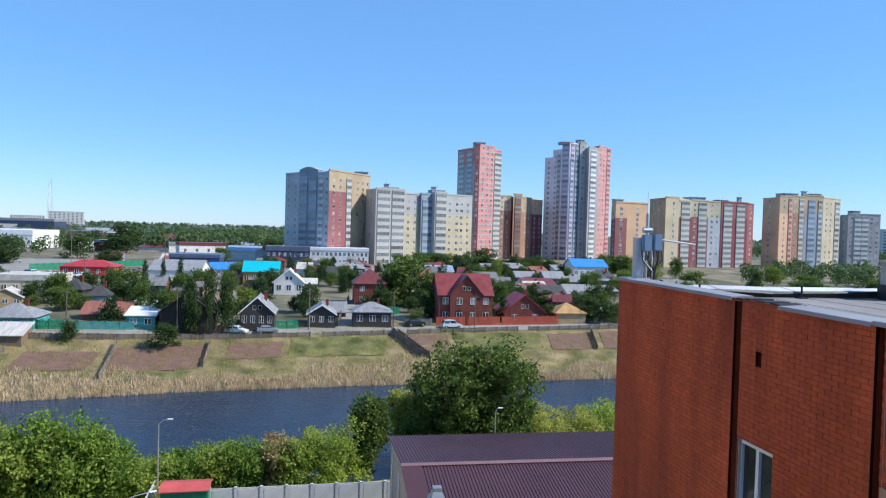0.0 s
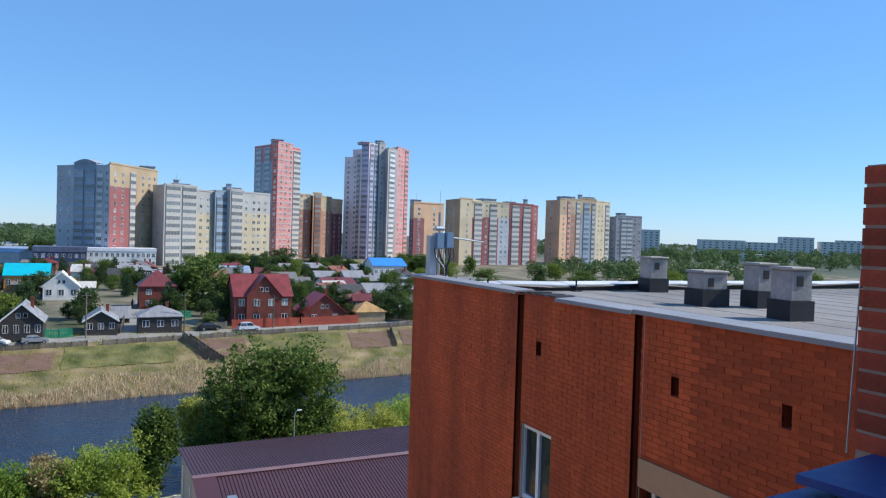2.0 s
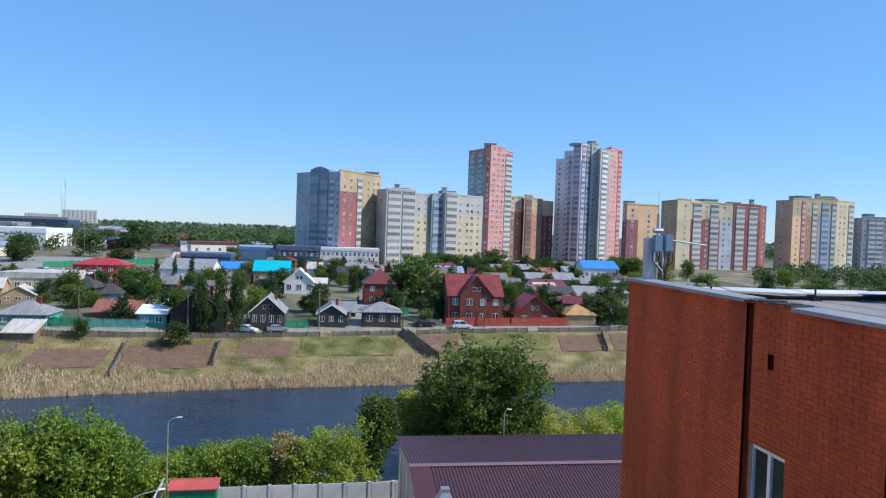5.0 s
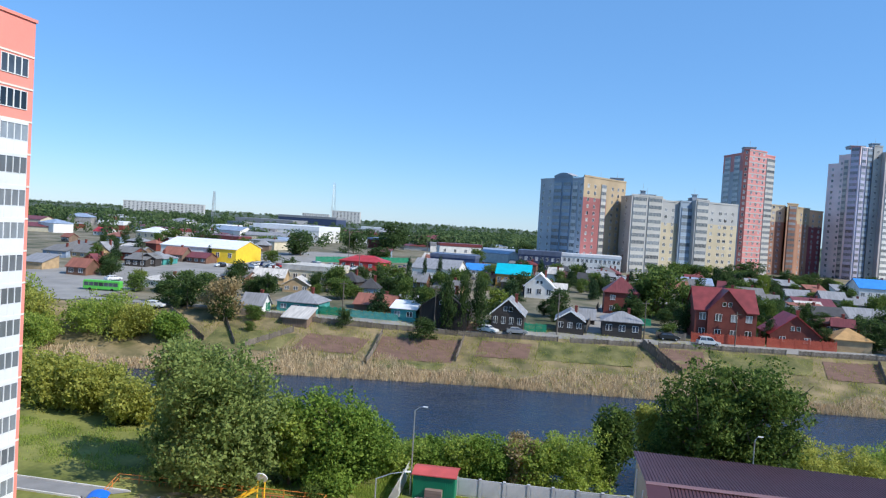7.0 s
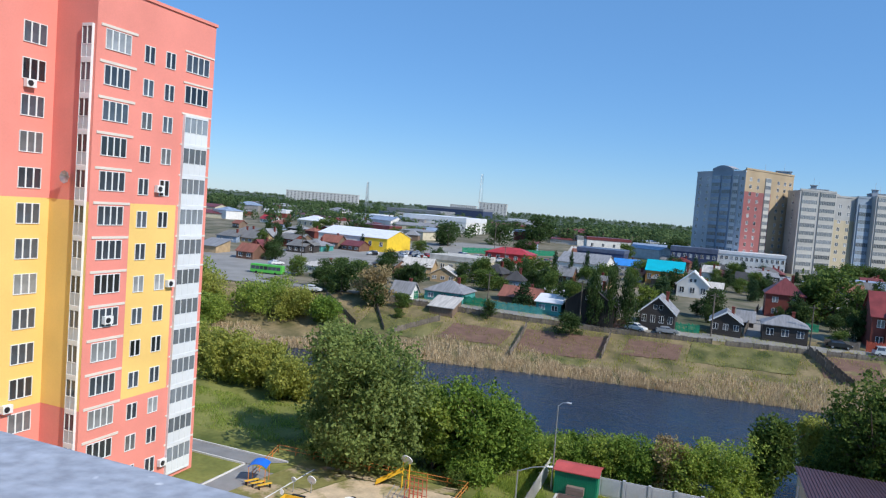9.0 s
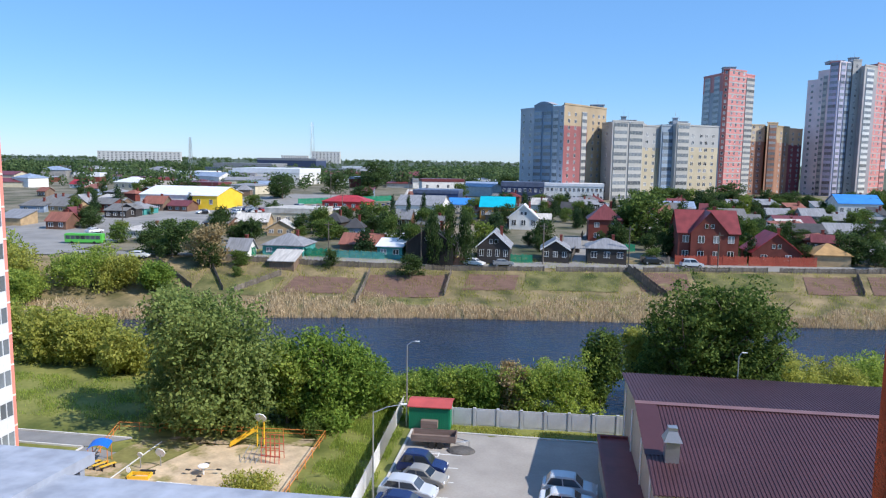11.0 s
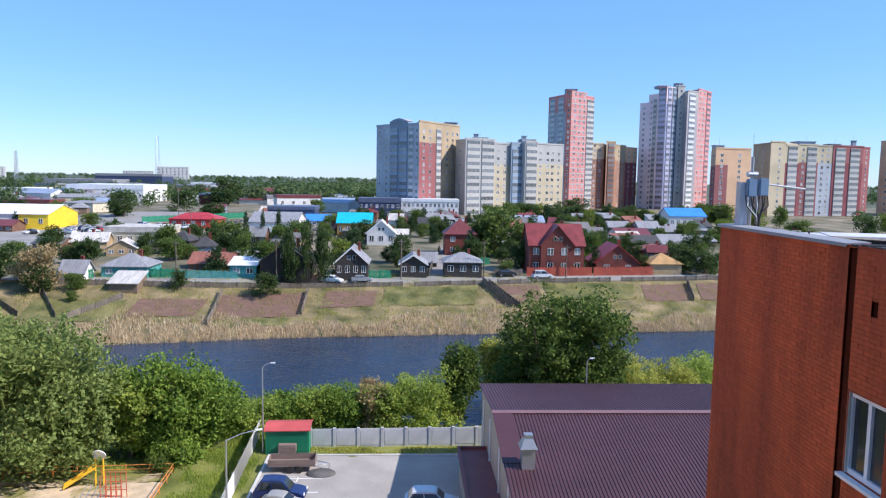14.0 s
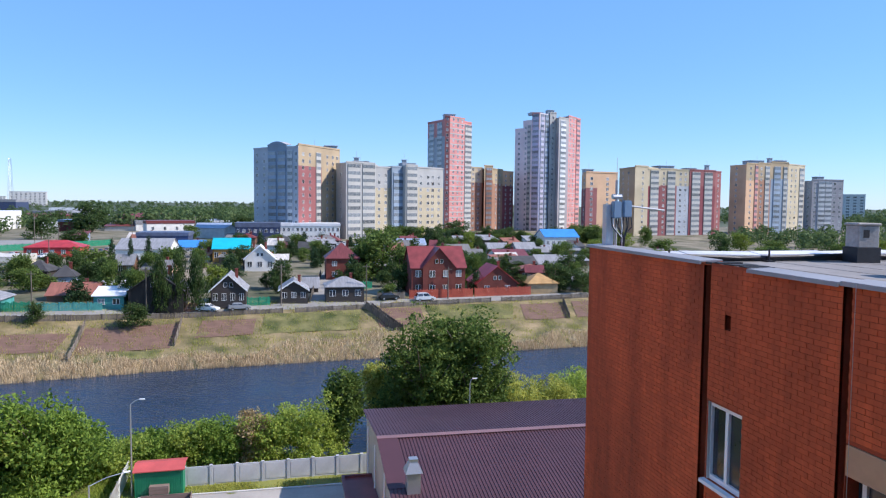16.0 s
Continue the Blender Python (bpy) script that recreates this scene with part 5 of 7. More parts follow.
for x, y, w, d, h in ((13.5, 14.8, 0.52, 0.5, 0.88), (11.95, 11.45, 0.62, 0.55, 0.7), (12.9, 10.9, 0.48, 0.46, 0.9), (11.45, 9.0, 0.48, 0.5, 0.9)):
    v = thing("roof_chimney", pose(x, y, RZ + 0.03, 0, 0, -8), "grey rendered ventilation chimney with a tarred foot", "chimney", "ventilation chimneys on the flat roof")
    bm = bmesh.new()
    box(bm, -w / 2, w / 2, -d / 2, d / 2, 0.35, h), box(bm, -w / 2 - 0.03, w / 2 + 0.03, -d / 2 - 0.03, d / 2 + 0.03, h, h + 0.06)
    bmesh.ops.bevel(bm, geom=bm.edges[:], offset=0.02, segments=1, affect="EDGES")
    part("shaft", bm, RENDER, v)
    bm = bmesh.new()
    box(bm, -w / 2 - 0.03, w / 2 + 0.03, -d / 2 - 0.03, d / 2 + 0.03, 0, 0.36)
    part("foot", bm, TAR, v, "black tarred foot")
    bm = bmesh.new()
    box(bm, -w / 2 + 0.12, -w / 2 + 0.26, -d / 2 - 0.012, -d / 2 + 0.01, h - 0.28, h - 0.1)
    part("vent_hole", bm, TAR, v)
    bm = bmesh.new()
    box(bm, w / 2 - 0.01, w / 2 + 0.012, -0.05, 0.1, h - 0.3, h - 0.12)
    part("vent_hole", bm, TAR, v)
# window in the wing wall
win = thing("window_1", pose(WX + 0.1, 10.275, 22.06, 0, 0, -90), "white plastic window set deep in the brick wall", "window", kind="structure")
bm = bmesh.new()
box(bm, -0.5, 0.5, -0.04, 0.05, -0.66, -0.58), box(bm, -0.5, 0.5, -0.04, 0.05, 0.58, 0.66)
for x in (-0.5, -0.04, 0.42):
    box(bm, x, x + 0.08, -0.04, 0.05, -0.58, 0.58)
part("window_frame", bm, WHITE, win)
for x0, x1 in ((-0.42, -0.04), (0.04, 0.42)):
    bm = bmesh.new()
    face(bm, ((x0, 0.01, -0.58), (x1, 0.01, -0.58), (x1, 0.01, 0.58), (x0, 0.01, 0.58)))
    part("pane", bm, GLASS, win)
bm = bmesh.new()
box(bm, -0.5, 0.5, -0.2, 0.0, -0.72, -0.662)
part("window_sill", bm, WHITE, win)
bm = bmesh.new()
box(bm, -0.46, 0.46, -0.085, 0.0, 0.661, 0.7), box(bm, -0.5, -0.44, -0.085, -0.04, -0.66, 0.66), box(bm, 0.44, 0.5, -0.085, -0.04, -0.66, 0.66)
part("reveal", bm, paint("grey_reveal_render", (0.5, 0.48, 0.42), 0.85), win)
win2 = thing("window_2", pose(WX + 0.2, 5.52, 22.05, 0, 0, -90), "wide glazed loggia below a pale concrete lintel", "window", kind="structure")
bm = bmesh.new()
box(bm, -2.2, 2.2, -0.21, 0.05, 0.55, 0.94)
part("lintel", bm, paint("tan_concrete_lintel", (0.5, 0.3, 0.17), 0.85, var=0.1), win2)
bm = bmesh.new()
for k in range(6):
    box(bm, -2.1 + k * 0.82, -2.03 + k * 0.82, -0.04, 0.04, -1.4, 0.55)
part("window_frame", bm, WHITE, win2)
bm = bmesh.new()
face(bm, ((-2.2, 0.0, -1.4), (2.2, 0.0, -1.4), (2.2, 0.0, 0.55), (-2.2, 0.0, 0.55)))
part("pane", bm, GLASS, win2)

# ledge under the camera, in grey sheet metal, coloured with reflected sky further along
LEDGE = blend("grey_sheet_ledge", (0.34, 0.37, 0.43), (0.62, 0.65, 0.7), 5.0, 0.69, 0.015, 2)
bm = bmesh.new()
slab(bm, ((-7, 0.45, 25.25), (-1.33, 0.45, 25.25), (-1.33, 1.405, 25.192), (-7, 1.37, 25.192)), 0.03)
box(bm, -7, -1.335, 1.35, 1.368, 25.09, 25.18)
ledge = part("ledge", bm, LEDGE)
tagged(ledge, "grey sheet metal ledge with pale scuffs", "ledge", kind="structure")
bm = bmesh.new()
slab(bm, ((-1.36, 0.45, 25.235), (-0.27, 0.45, 25.235), (-0.27, 1.3, 25.184), (-1.36, 1.285, 25.184)), 0.03)
box(bm, -1.36, -0.27, 1.25, 1.27, 25.08, 25.17)
part("sheet", bm, LEDGE, ledge)
bm = bmesh.new()
slab(bm, ((-0.26, 0.45, 25.235), (1.6, 0.45, 25.235), (1.6, 1.42, 25.188), (-0.26, 1.345, 25.188)), 0.03)
part("sheet", bm, LEDGE, ledge)
bm = bmesh.new()
box(bm, -7, 7.3, 0.4, 1.2, 0, 25.08)
tagged(part("wall_south", bm, MORTAR), "brick front of the building under the ledge", "wall", kind="structure")
# the blue base colour holds the sky's reflection on the shaded ledge metal
SKY_SHEEN = paint("sky_sheen_sheet_metal", (0.02, 0.055, 0.2), 0.6, 0.0, var=0.12)
bm = bmesh.new()
slab(bm, ((1.62, 0.45, 25.2), (4.2, 0.45, 25.2), (4.2, 1.98, 25.13), (1.62, 1.76, 25.13)), 0.03)
slab(bm, ((2.28, 0.45, 25.27), (4.2, 0.45, 25.27), (4.2, 2.0, 25.2), (2.28, 1.79, 25.2)), 0.03)
tagged(part("canopy", bm, SKY_SHEEN), "sheet metal canopy below the window, its blue a painted sky reflection", "canopy", kind="structure")
pier = thing("wall_pier", pose(2.77, 1.72, 25.2), "red brick pier at the edge of the window", "wall", kind="structure")
bm = bmesh.new()
box(bm, 0.006, 1.0, -1.0, 0.194, -0.1, 1.085)
part("backing", bm, paint("pale_mortar", (0.3, 0.24, 0.2), 0.95, var=0.2), pier)
bm = bmesh.new()
box(bm, 0, 0.25, 0.1, 0.2, 0, 0.065), box(bm, 0, 0.12, -0.16, 0.1, 0, 0.065)
pb = mesh_of("brick", bm, paint("dark_red_brick", (0.27, 0.05, 0.025), 0.85, var=0.25, scale=3, fine=25, bump=0.3, rnd=0.25))
for k in range(14):
    part("brick", pb, None, pier, at=pose(0, -0.26 * (k % 2) * 0, k * 0.078))
    part("brick", pb, None, pier, at=pose(-0.0, -0.37, k * 0.078))
for name, a, b, label in (("cable", (2.87, 1.98, 25.97), (2.82, 1.98, 25.16), "thin grey cable hanging beside the brick pier"), ("cable", (WX - 0.09, 7.6, WTOP + 0.02), (WX - 0.05, 7.64, 21.0), "thin grey cable hanging down the brick wall")):
    bm = bmesh.new()
    rod(bm, a, b, 0.004, sides=5)
    tagged(part(name, bm, METAL), label, "cable")
# the rest of the house behind the camera
bm = bmesh.new()
box(bm, -7, 7.3, -6.2, -6, 0, 29), box(bm, -7.2, -7, -6.2, 0.4, 0, 25.08)
tagged(part("wall_back", bm, MORTAR), "brick back wall of the building", "wall", kind="structure")
bm = bmesh.new()
box(bm, -7, 7.3, -6, 0.4, 24.2, 24.4)
tagged(part("floor", bm, RENDER), "concrete floor behind the ledge", "floor", kind="structure")

# antenna mast at the corner of the wing
mast = thing("antenna_mast", pose(7.4, 15.3, RZ + 0.4), "grey antenna mast with radio boxes and cables", "antenna mast")
bm = bmesh.new()
box(bm, -0.3, -0.12, -0.1, 0.1, -0.4, 0.95)
part("column", bm, CONCRETE, mast)
bm = bmesh.new()
rod(bm, (-0.02, 0, -0.4), (-0.02, 0, 1.5), 0.035), rod(bm, (-0.02, 0, 1.4), (-0.02, 0, 2.0), 0.008, 0.004, 5)
rod(bm, (-0.12, 0, 1.12), (0.1, 0, 1.12), 0.06)
rod(bm, (0.25, 0, 0.92), (1.15, -0.05, 0.82), 0.022)
part("pole", bm, METAL, mast)
for x, z in ((-0.1, 0.82), (0.15, 0.84)):
    bm = bmesh.new()
    box(bm, x - 0.1, x + 0.1, -0.25, -0.1, z - 0.18, z + 0.2)
    bmesh.ops.bevel(bm, geom=bm.edges[:], offset=0.02, segments=2, affect="EDGES")
    part("radio_box", bm, paint("pale_blue_casing", (0.16, 0.25, 0.36), 0.5, var=0.06), mast)
for k in range(9):
    bm = bmesh.new()
    x = -0.1 + k * 0.06
    pts = [Vector((x - 0.12, -0.18, 0.66)), Vector((x - 0.12 + 0.02 * (-1) ** k, -0.2, 0.45)), Vector((0.02 + 0.03 * (k % 4), -0.2, 0.2)), Vector((0.05 + 0.06 * (k % 3) - 0.03 * k % 0.1, -0.12, -0.3))]
    for a, b in zip(pts, pts[1:]):
        rod(bm, a, b, 0.013, sides=5)
    part("cable", bm, WHITE if k in (1, 4) else DARKMETAL, mast)
bm = bmesh.new()
spots = [Vector((WX + 0.6 + 1.5 * k, WY1 - 0.5 + 0.04 * (-1) ** k, RZ + 0.16 + 0.04 * math.sin(k * 2.1))) for k in range(13)]
for a, b in zip(spots, spots[1:]):
    rod(bm, a, b, 0.035, sides=6)
tagged(part("cable", bm, DARKMETAL), "black cable running along the roof parapet", "cable")
for k in range(5):
    prop = thing("cable_prop", pose(8.6 + 2.6 * k, WY1 - 0.55, RZ + 0.03), "short black cable prop standing on the felt roof", "cable prop", "cable props")
    bm = bmesh.new()
    rod(bm, (0, 0, 0), (0, 0, 0.3), 0.025, sides=6), box(bm, -0.1, 0.1, -0.1, 0.1, 0, 0.03)
    part("rod", bm, DARKMETAL, prop)


# ---- far bank: plots, road, fences, reeds ----
drape("road", ((-140, 128), (-40, 140.2), (-40, 143.2), (-140, 132)), ROAD, "dusty lane along the top of the bank", "road", 0.08, 30, 3)
drape("road", ((-40, 140.2), (90, 155.0), (90, 158.2), (-40, 143.2)), ROAD, "dusty lane along the top of the bank", "road", 0.08, 30, 3)
drape("road", ((3.8, 147), (7.2, 147), (12.5, 200), (9.5, 200)), ROAD, "narrow side lane between the houses", "road", 0.1, 3, 14)
drape("road", ((-150, 128), (-100, 130), (-92, 320), (-118, 320)), ROAD, "wide pale asphalt street with turning area", "road", 0.12, 8, 24)
drape("road", ((-118, 205), (-30, 275), (-30, 292), (-118, 236)), ROAD, "pale asphalt forecourt full of parked cars", "road", 0.16, 14, 8)
for c in (((-34.6, 126.5), (-20.0, 129.2), (-19.8, 138.6), (-35.0, 135.4)), ((-16.5, 133.2), (-6.5, 134.8), (-6.0, 140.8), (-15.8, 139.6)), ((-50.0, 125.4), (-38.0, 127.0), (-37.0, 133.6), (-49.0, 132.0)),
          ((48.5, 141.2), (58.0, 142.0), (60.0, 149.2), (49.5, 148.0)), ((60.5, 142.4), (72, 143.4), (74, 151), (62, 149.6)), ((17.5, 137.8), (27, 139.6), (27, 146.2), (17.2, 145.6))):
    drape("garden_bed", c, SOIL, "bare brown ploughed garden plot", "garden bed", 0.1, 10, 8)
PLOT = paint("green_plot_grass", (0.075, 0.1, 0.022), 0.95, var=0.4, scale=0.3, fine=2, bump=0.8, col2=(0.2, 0.18, 0.07))
for c in (((-5.0, 135.0), (13.0, 137.2), (14.5, 145.0), (-4.5, 142.6)), ((-34.0, 122.2), (-22, 124.6), (-21, 128.2), (-34.4, 126.0)), ((-66, 121), (-52, 123), (-51, 131), (-66, 128)), ((28.5, 140), (46, 142), (48, 148.5), (28, 146.8))):
    drape("lawn", c, PLOT, "green overgrown garden plot on the slope", "lawn", 0.1, 10, 8)

OLDWOOD = paint("grey_weathered_boards", (0.17, 0.145, 0.12), 0.95, var=0.3, stretch=(5, 5, 0.6), rnd=0.3)


def fence_line(a, b, h, mat, label, step=2.5, gaps=0.0):
    """A board fence over the land from a to b; a bay of boards and a post for each step."""
    a, b = Vector(a), Vector(b)
    n = max(1, round((b - a).length / step))
    ang = math.degrees(math.atan2(b.y - a.y, b.x - a.x))
    f = thing("fence", Matrix(), label, "fence", "garden fences")
    L = (b - a).length / n
    key = ("bay", round(L, 1), h, mat.name)
    if key not in MESHES:
        bm = bmesh.new()
        m = max(4, int(L / 0.24))
        for k in range(m):
            box(bm, L * k / m, L * (k + 0.82) / m, -0.02, 0.02, -0.1, h * random.uniform(0.88, 1.05))
        box(bm, 0, L, 0.02, 0.07, h * 0.25, h * 0.33), box(bm, 0, L, 0.02, 0.07, h * 0.75, h * 0.83)
        MESHES[key] = mesh_of("bay", bm, mat)
        bm = bmesh.new()
        box(bm, -0.07, 0.07, -0.07, 0.07, -0.4, h * 1.08)
        MESHES[key + ("post",)] = mesh_of("post", bm, mat)
    for k in range(n):
        p = a + (b - a) * k / n
        z = land_z(p.x, p.y)
        q = a + (b - a) * (k + 1) / n
        tilt = -math.degrees(math.atan2(land_z(q.x, q.y) - z, L))
        if random.random() >= gaps:
            tagged(part("bay", MESHES[key], None, f, at=pose(p.x, p.y, z, 0, tilt + random.uniform(-1.5, 1.5), ang)), kind="stuff")
        part("post", MESHES[key + ("post",)], None, f, at=pose(p.x, p.y, z))


fence_line((-66, 134.6), (-38, 138.0), 1.2, OLDWOOD, "low grey weathered board fence along the lane")
fence_line((-38, 138.2), (26, 147.0), 1.0, OLDWOOD, "low grey weathered board fence along the lane", gaps=0.08)
fence_line((26, 147.2), (80, 153.4), 1.0, OLDWOOD, "low grey weathered board fence along the lane", gaps=0.08)
fence_line((-19.4, 139.2), (-19.4, 130.0), 1.3, OLDWOOD, "dark weathered fence running down the slope")
fence_line((-35.3, 136.2), (-34.6, 123.2), 1.3, OLDWOOD, "dark weathered fence running down the slope")
fence_line((15.4, 146.0), (20.4, 136.2), 1.5, OLDWOOD, "dark board retaining fence running down the slope")
fence_line((16.6, 146.0), (21.8, 136.4), 1.2, OLDWOOD, "dark board retaining fence running down the slope")
fence_line((60.0, 149.4), (58.5, 141.6), 1.2, OLDWOOD, "dark weathered fence running down the slope")
fence_line((-52, 131.5), (-58, 123.0), 1.2, OLDWOOD, "leaning grey picket fence on the slope", gaps=0.15)
fence_line((-66, 131), (-60, 123.0), 1.0, OLDWOOD, "leaning grey picket fence on the slope", gaps=0.15)
fence_line((-78, 131), (-66, 122.5), 1.0, OLDWOOD, "leaning grey picket fence on the slope", gaps=0.2)
REDF = paint("red_brown_fence_sheet", (0.42, 0.085, 0.05), 0.6, var=0.12, rnd=0.08)
fence_line((25.5, 150.8), (40.0, 152.4), 2.0, REDF, "red brown sheet fence before the brick house")
fence_line((40.4, 152.4), (54.0, 153.8), 2.0, REDF, "red brown sheet fence before the brick house")
fence_line((-68, 138.6), (-60.5, 139.4), 1.9, WALL["green"], "tall green board fence by the lane")
fence_line((-51, 141.6), (-46, 142.0), 1.9, WALL["green"], "tall green board fence by the lane")
fence_line((-8, 146.4), (-3.5, 147.0), 1.8, WALL["green"], "tall green board fence by the lane")
fence_line((-46, 142), (-34, 143), 1.6, WALL["teal"], "teal painted board fence by the lane")
fence_line((-29, 142.2), (-17, 143.4), 1.8, WALL["brown"], "dark brown board fence by the lane")
fence_line((-96, 262), (-66, 292), 2.2, WALL["green"], "long green sheet fence by the forecourt")
fence_line((18.5, 150.2), (24.5, 150.8), 1.7, OLDWOOD, "grey board fence beside the lane")
fence_line((4.5, 149), (8.5, 192), 1.6, OLDWOOD, "grey board fence beside the lane")
for k in range(36):
    x, y = random.uniform(-95, 100), random.uniform(160, 270)
    s = random.uniform(6, 14)
    along = random.random() < 0.5
    fence_line((x, y), (x + s, y + 1) if along else (x + 1, y + s), 1.7, random.choice((OLDWOOD, OLDWOOD, WALL["brown"], WALL["green"], WALL["grey"])), "board fence between village plots")

# more village roofs behind the front row
for k in range(150):
    x, y = random.uniform(-210, 125), random.uniform(162, 300)
    if x < -118 + 0 and y < 140 or -122 < x < -88 and y < 320 or -100 < x < -30 and 205 < y < 295 or -16 < x < 14 and y < 204 or abs(x) > y * 0.85:
        continue
    w = random.uniform(4, 8.5)
    house(x, y, random.uniform(-15, 15), w, random.uniform(1.9, 2.8), random.uniform(1.2, 2.4), random.choice(("gable", "gfront", "hip", "shed", "gable")),
          random.choice(("wood", "log", "grey", "wood", "brown", "log", "tan", "bluegrey", "brick", "white")), random.choice(("grey", "grey", "slate", "rust", "slate", "dark", "maroon", "slate", "pale")),
          wins=random.choice((0, 2, 3)), category=random.choice(("house", "shed", "house")))
for k in range(90):
    a, r = radians(random.uniform(-47, -3)), random.uniform(330, 760)
    w = random.uniform(9, 26)
    house(r * math.sin(a), r * math.cos(a), random.uniform(-20, 20), w, random.uniform(2.5, 6), random.uniform(0.8, 2.6), random.choice(("gable", "flat", "hip", "flat")),
          random.choice(("white", "white", "grey", "pale", "beige", "brick")), random.choice(("grey", "white", "maroon", "grey", "bluegrey")), wins=random.choice((0, 4)), category=random.choice(("house", "warehouse")))


def reeds():
    """Dry reeds in ragged clumps along the water's edge."""
    g = np.random.default_rng(8)
    n = 60000
    x = g.uniform(-112, 92, n)
    edge = np.interp(x, FAR_X, FAR_Y)
    wide = 8.0 + 3.5 * np.sin(x * 0.11) + 2 * np.sin(x * 0.37 + 1)
    d = 0.3 + g.uniform(0, 1, n) ** 1.3 * np.maximum(wide, 2.2)
    y = edge + d
    z = land(x, y) - 0.05
    keep = (np.sin(x * 0.9) + np.sin(x * 2.3 + d) + g.normal(0, 0.8, n)) > -1.0
    x, y, z = x[keep], y[keep], z[keep]
    n = len(x)
    h, w = g.uniform(0.3, 1.0, n) + 0.7 * np.exp(-((y - np.interp(x, FAR_X, FAR_Y)) / 1.6) ** 2), g.uniform(0.04, 0.1, n)
    ang, lx, ly = g.uniform(0, 3.14, n), g.normal(0, 0.25, n), g.normal(0, 0.25, n)
    a = np.c_[x - w * np.cos(ang), y - w * np.sin(ang), z]
    b = np.c_[x + w * np.cos(ang), y + w * np.sin(ang), z]
    c = np.c_[x + lx, y + ly, z + h]
    me = bpy.data.meshes.new("reeds")
    me.from_pydata(np.stack([a, b, c], 1).reshape(-1, 3).tolist(), [], np.arange(n * 3).reshape(-1, 3).tolist())
    me.materials.append(REED)
    tagged(new("reeds", me), "dry straw coloured reeds along the far water edge", "reeds", kind="stuff")


reeds()


def tufts(name, x0, x1, y0, y1, n, h, mat, label, seed):
    """Rough grass blades over a stretch of land."""
    g = np.random.default_rng(seed)
    x, y = g.uniform(x0, x1, n), g.uniform(y0, y1, n)
    keep = np.sin(x * 1.1 + np.sin(y * 0.7)) + np.sin(y * 1.3 + x * 0.4) + g.normal(0, 0.7, n) > -0.2
    x, y = x[keep], y[keep]
    n, z = len(x), land(x, y)
    hh, w, ang = h * g.uniform(0.4, 1.2, n), g.uniform(0.02, 0.05, n), g.uniform(0, 3.14, n)
    v = np.stack([np.c_[x - w * np.cos(ang), y - w * np.sin(ang), z], np.c_[x + w * np.cos(ang), y + w * np.sin(ang), z], np.c_[x + g.normal(0, 0.1, n), y + g.normal(0, 0.1, n), z + hh]], 1)
    me = bpy.data.meshes.new(name)
    me.from_pydata(v.reshape(-1, 3).tolist(), [], np.arange(n * 3).reshape(-1, 3).tolist())
    me.materials.append(mat)
    tagged(new(name, me), label, "grass", kind="stuff")


tufts("grass", -19.2, -13.4, 44, 70, 30000, 0.35, LEAF_LIGHT, "long fresh green grass beside the white fence", 21)
tufts("grass", -75, -14, 61.5, 74, 40000, 0.35, LEAF_LIGHT, "long green grass under the willows", 22)
tufts("grass", -12.4, 7, 65.0, 66.8, 5000, 0.25, LEAF_YELLOW, "strip of grass along the concrete fence", 23)
tufts("grass", -70, 80, 124, 150, 60000, 0.5, LEAF_YELLOW, "dry rough grass on the far slope", 24)


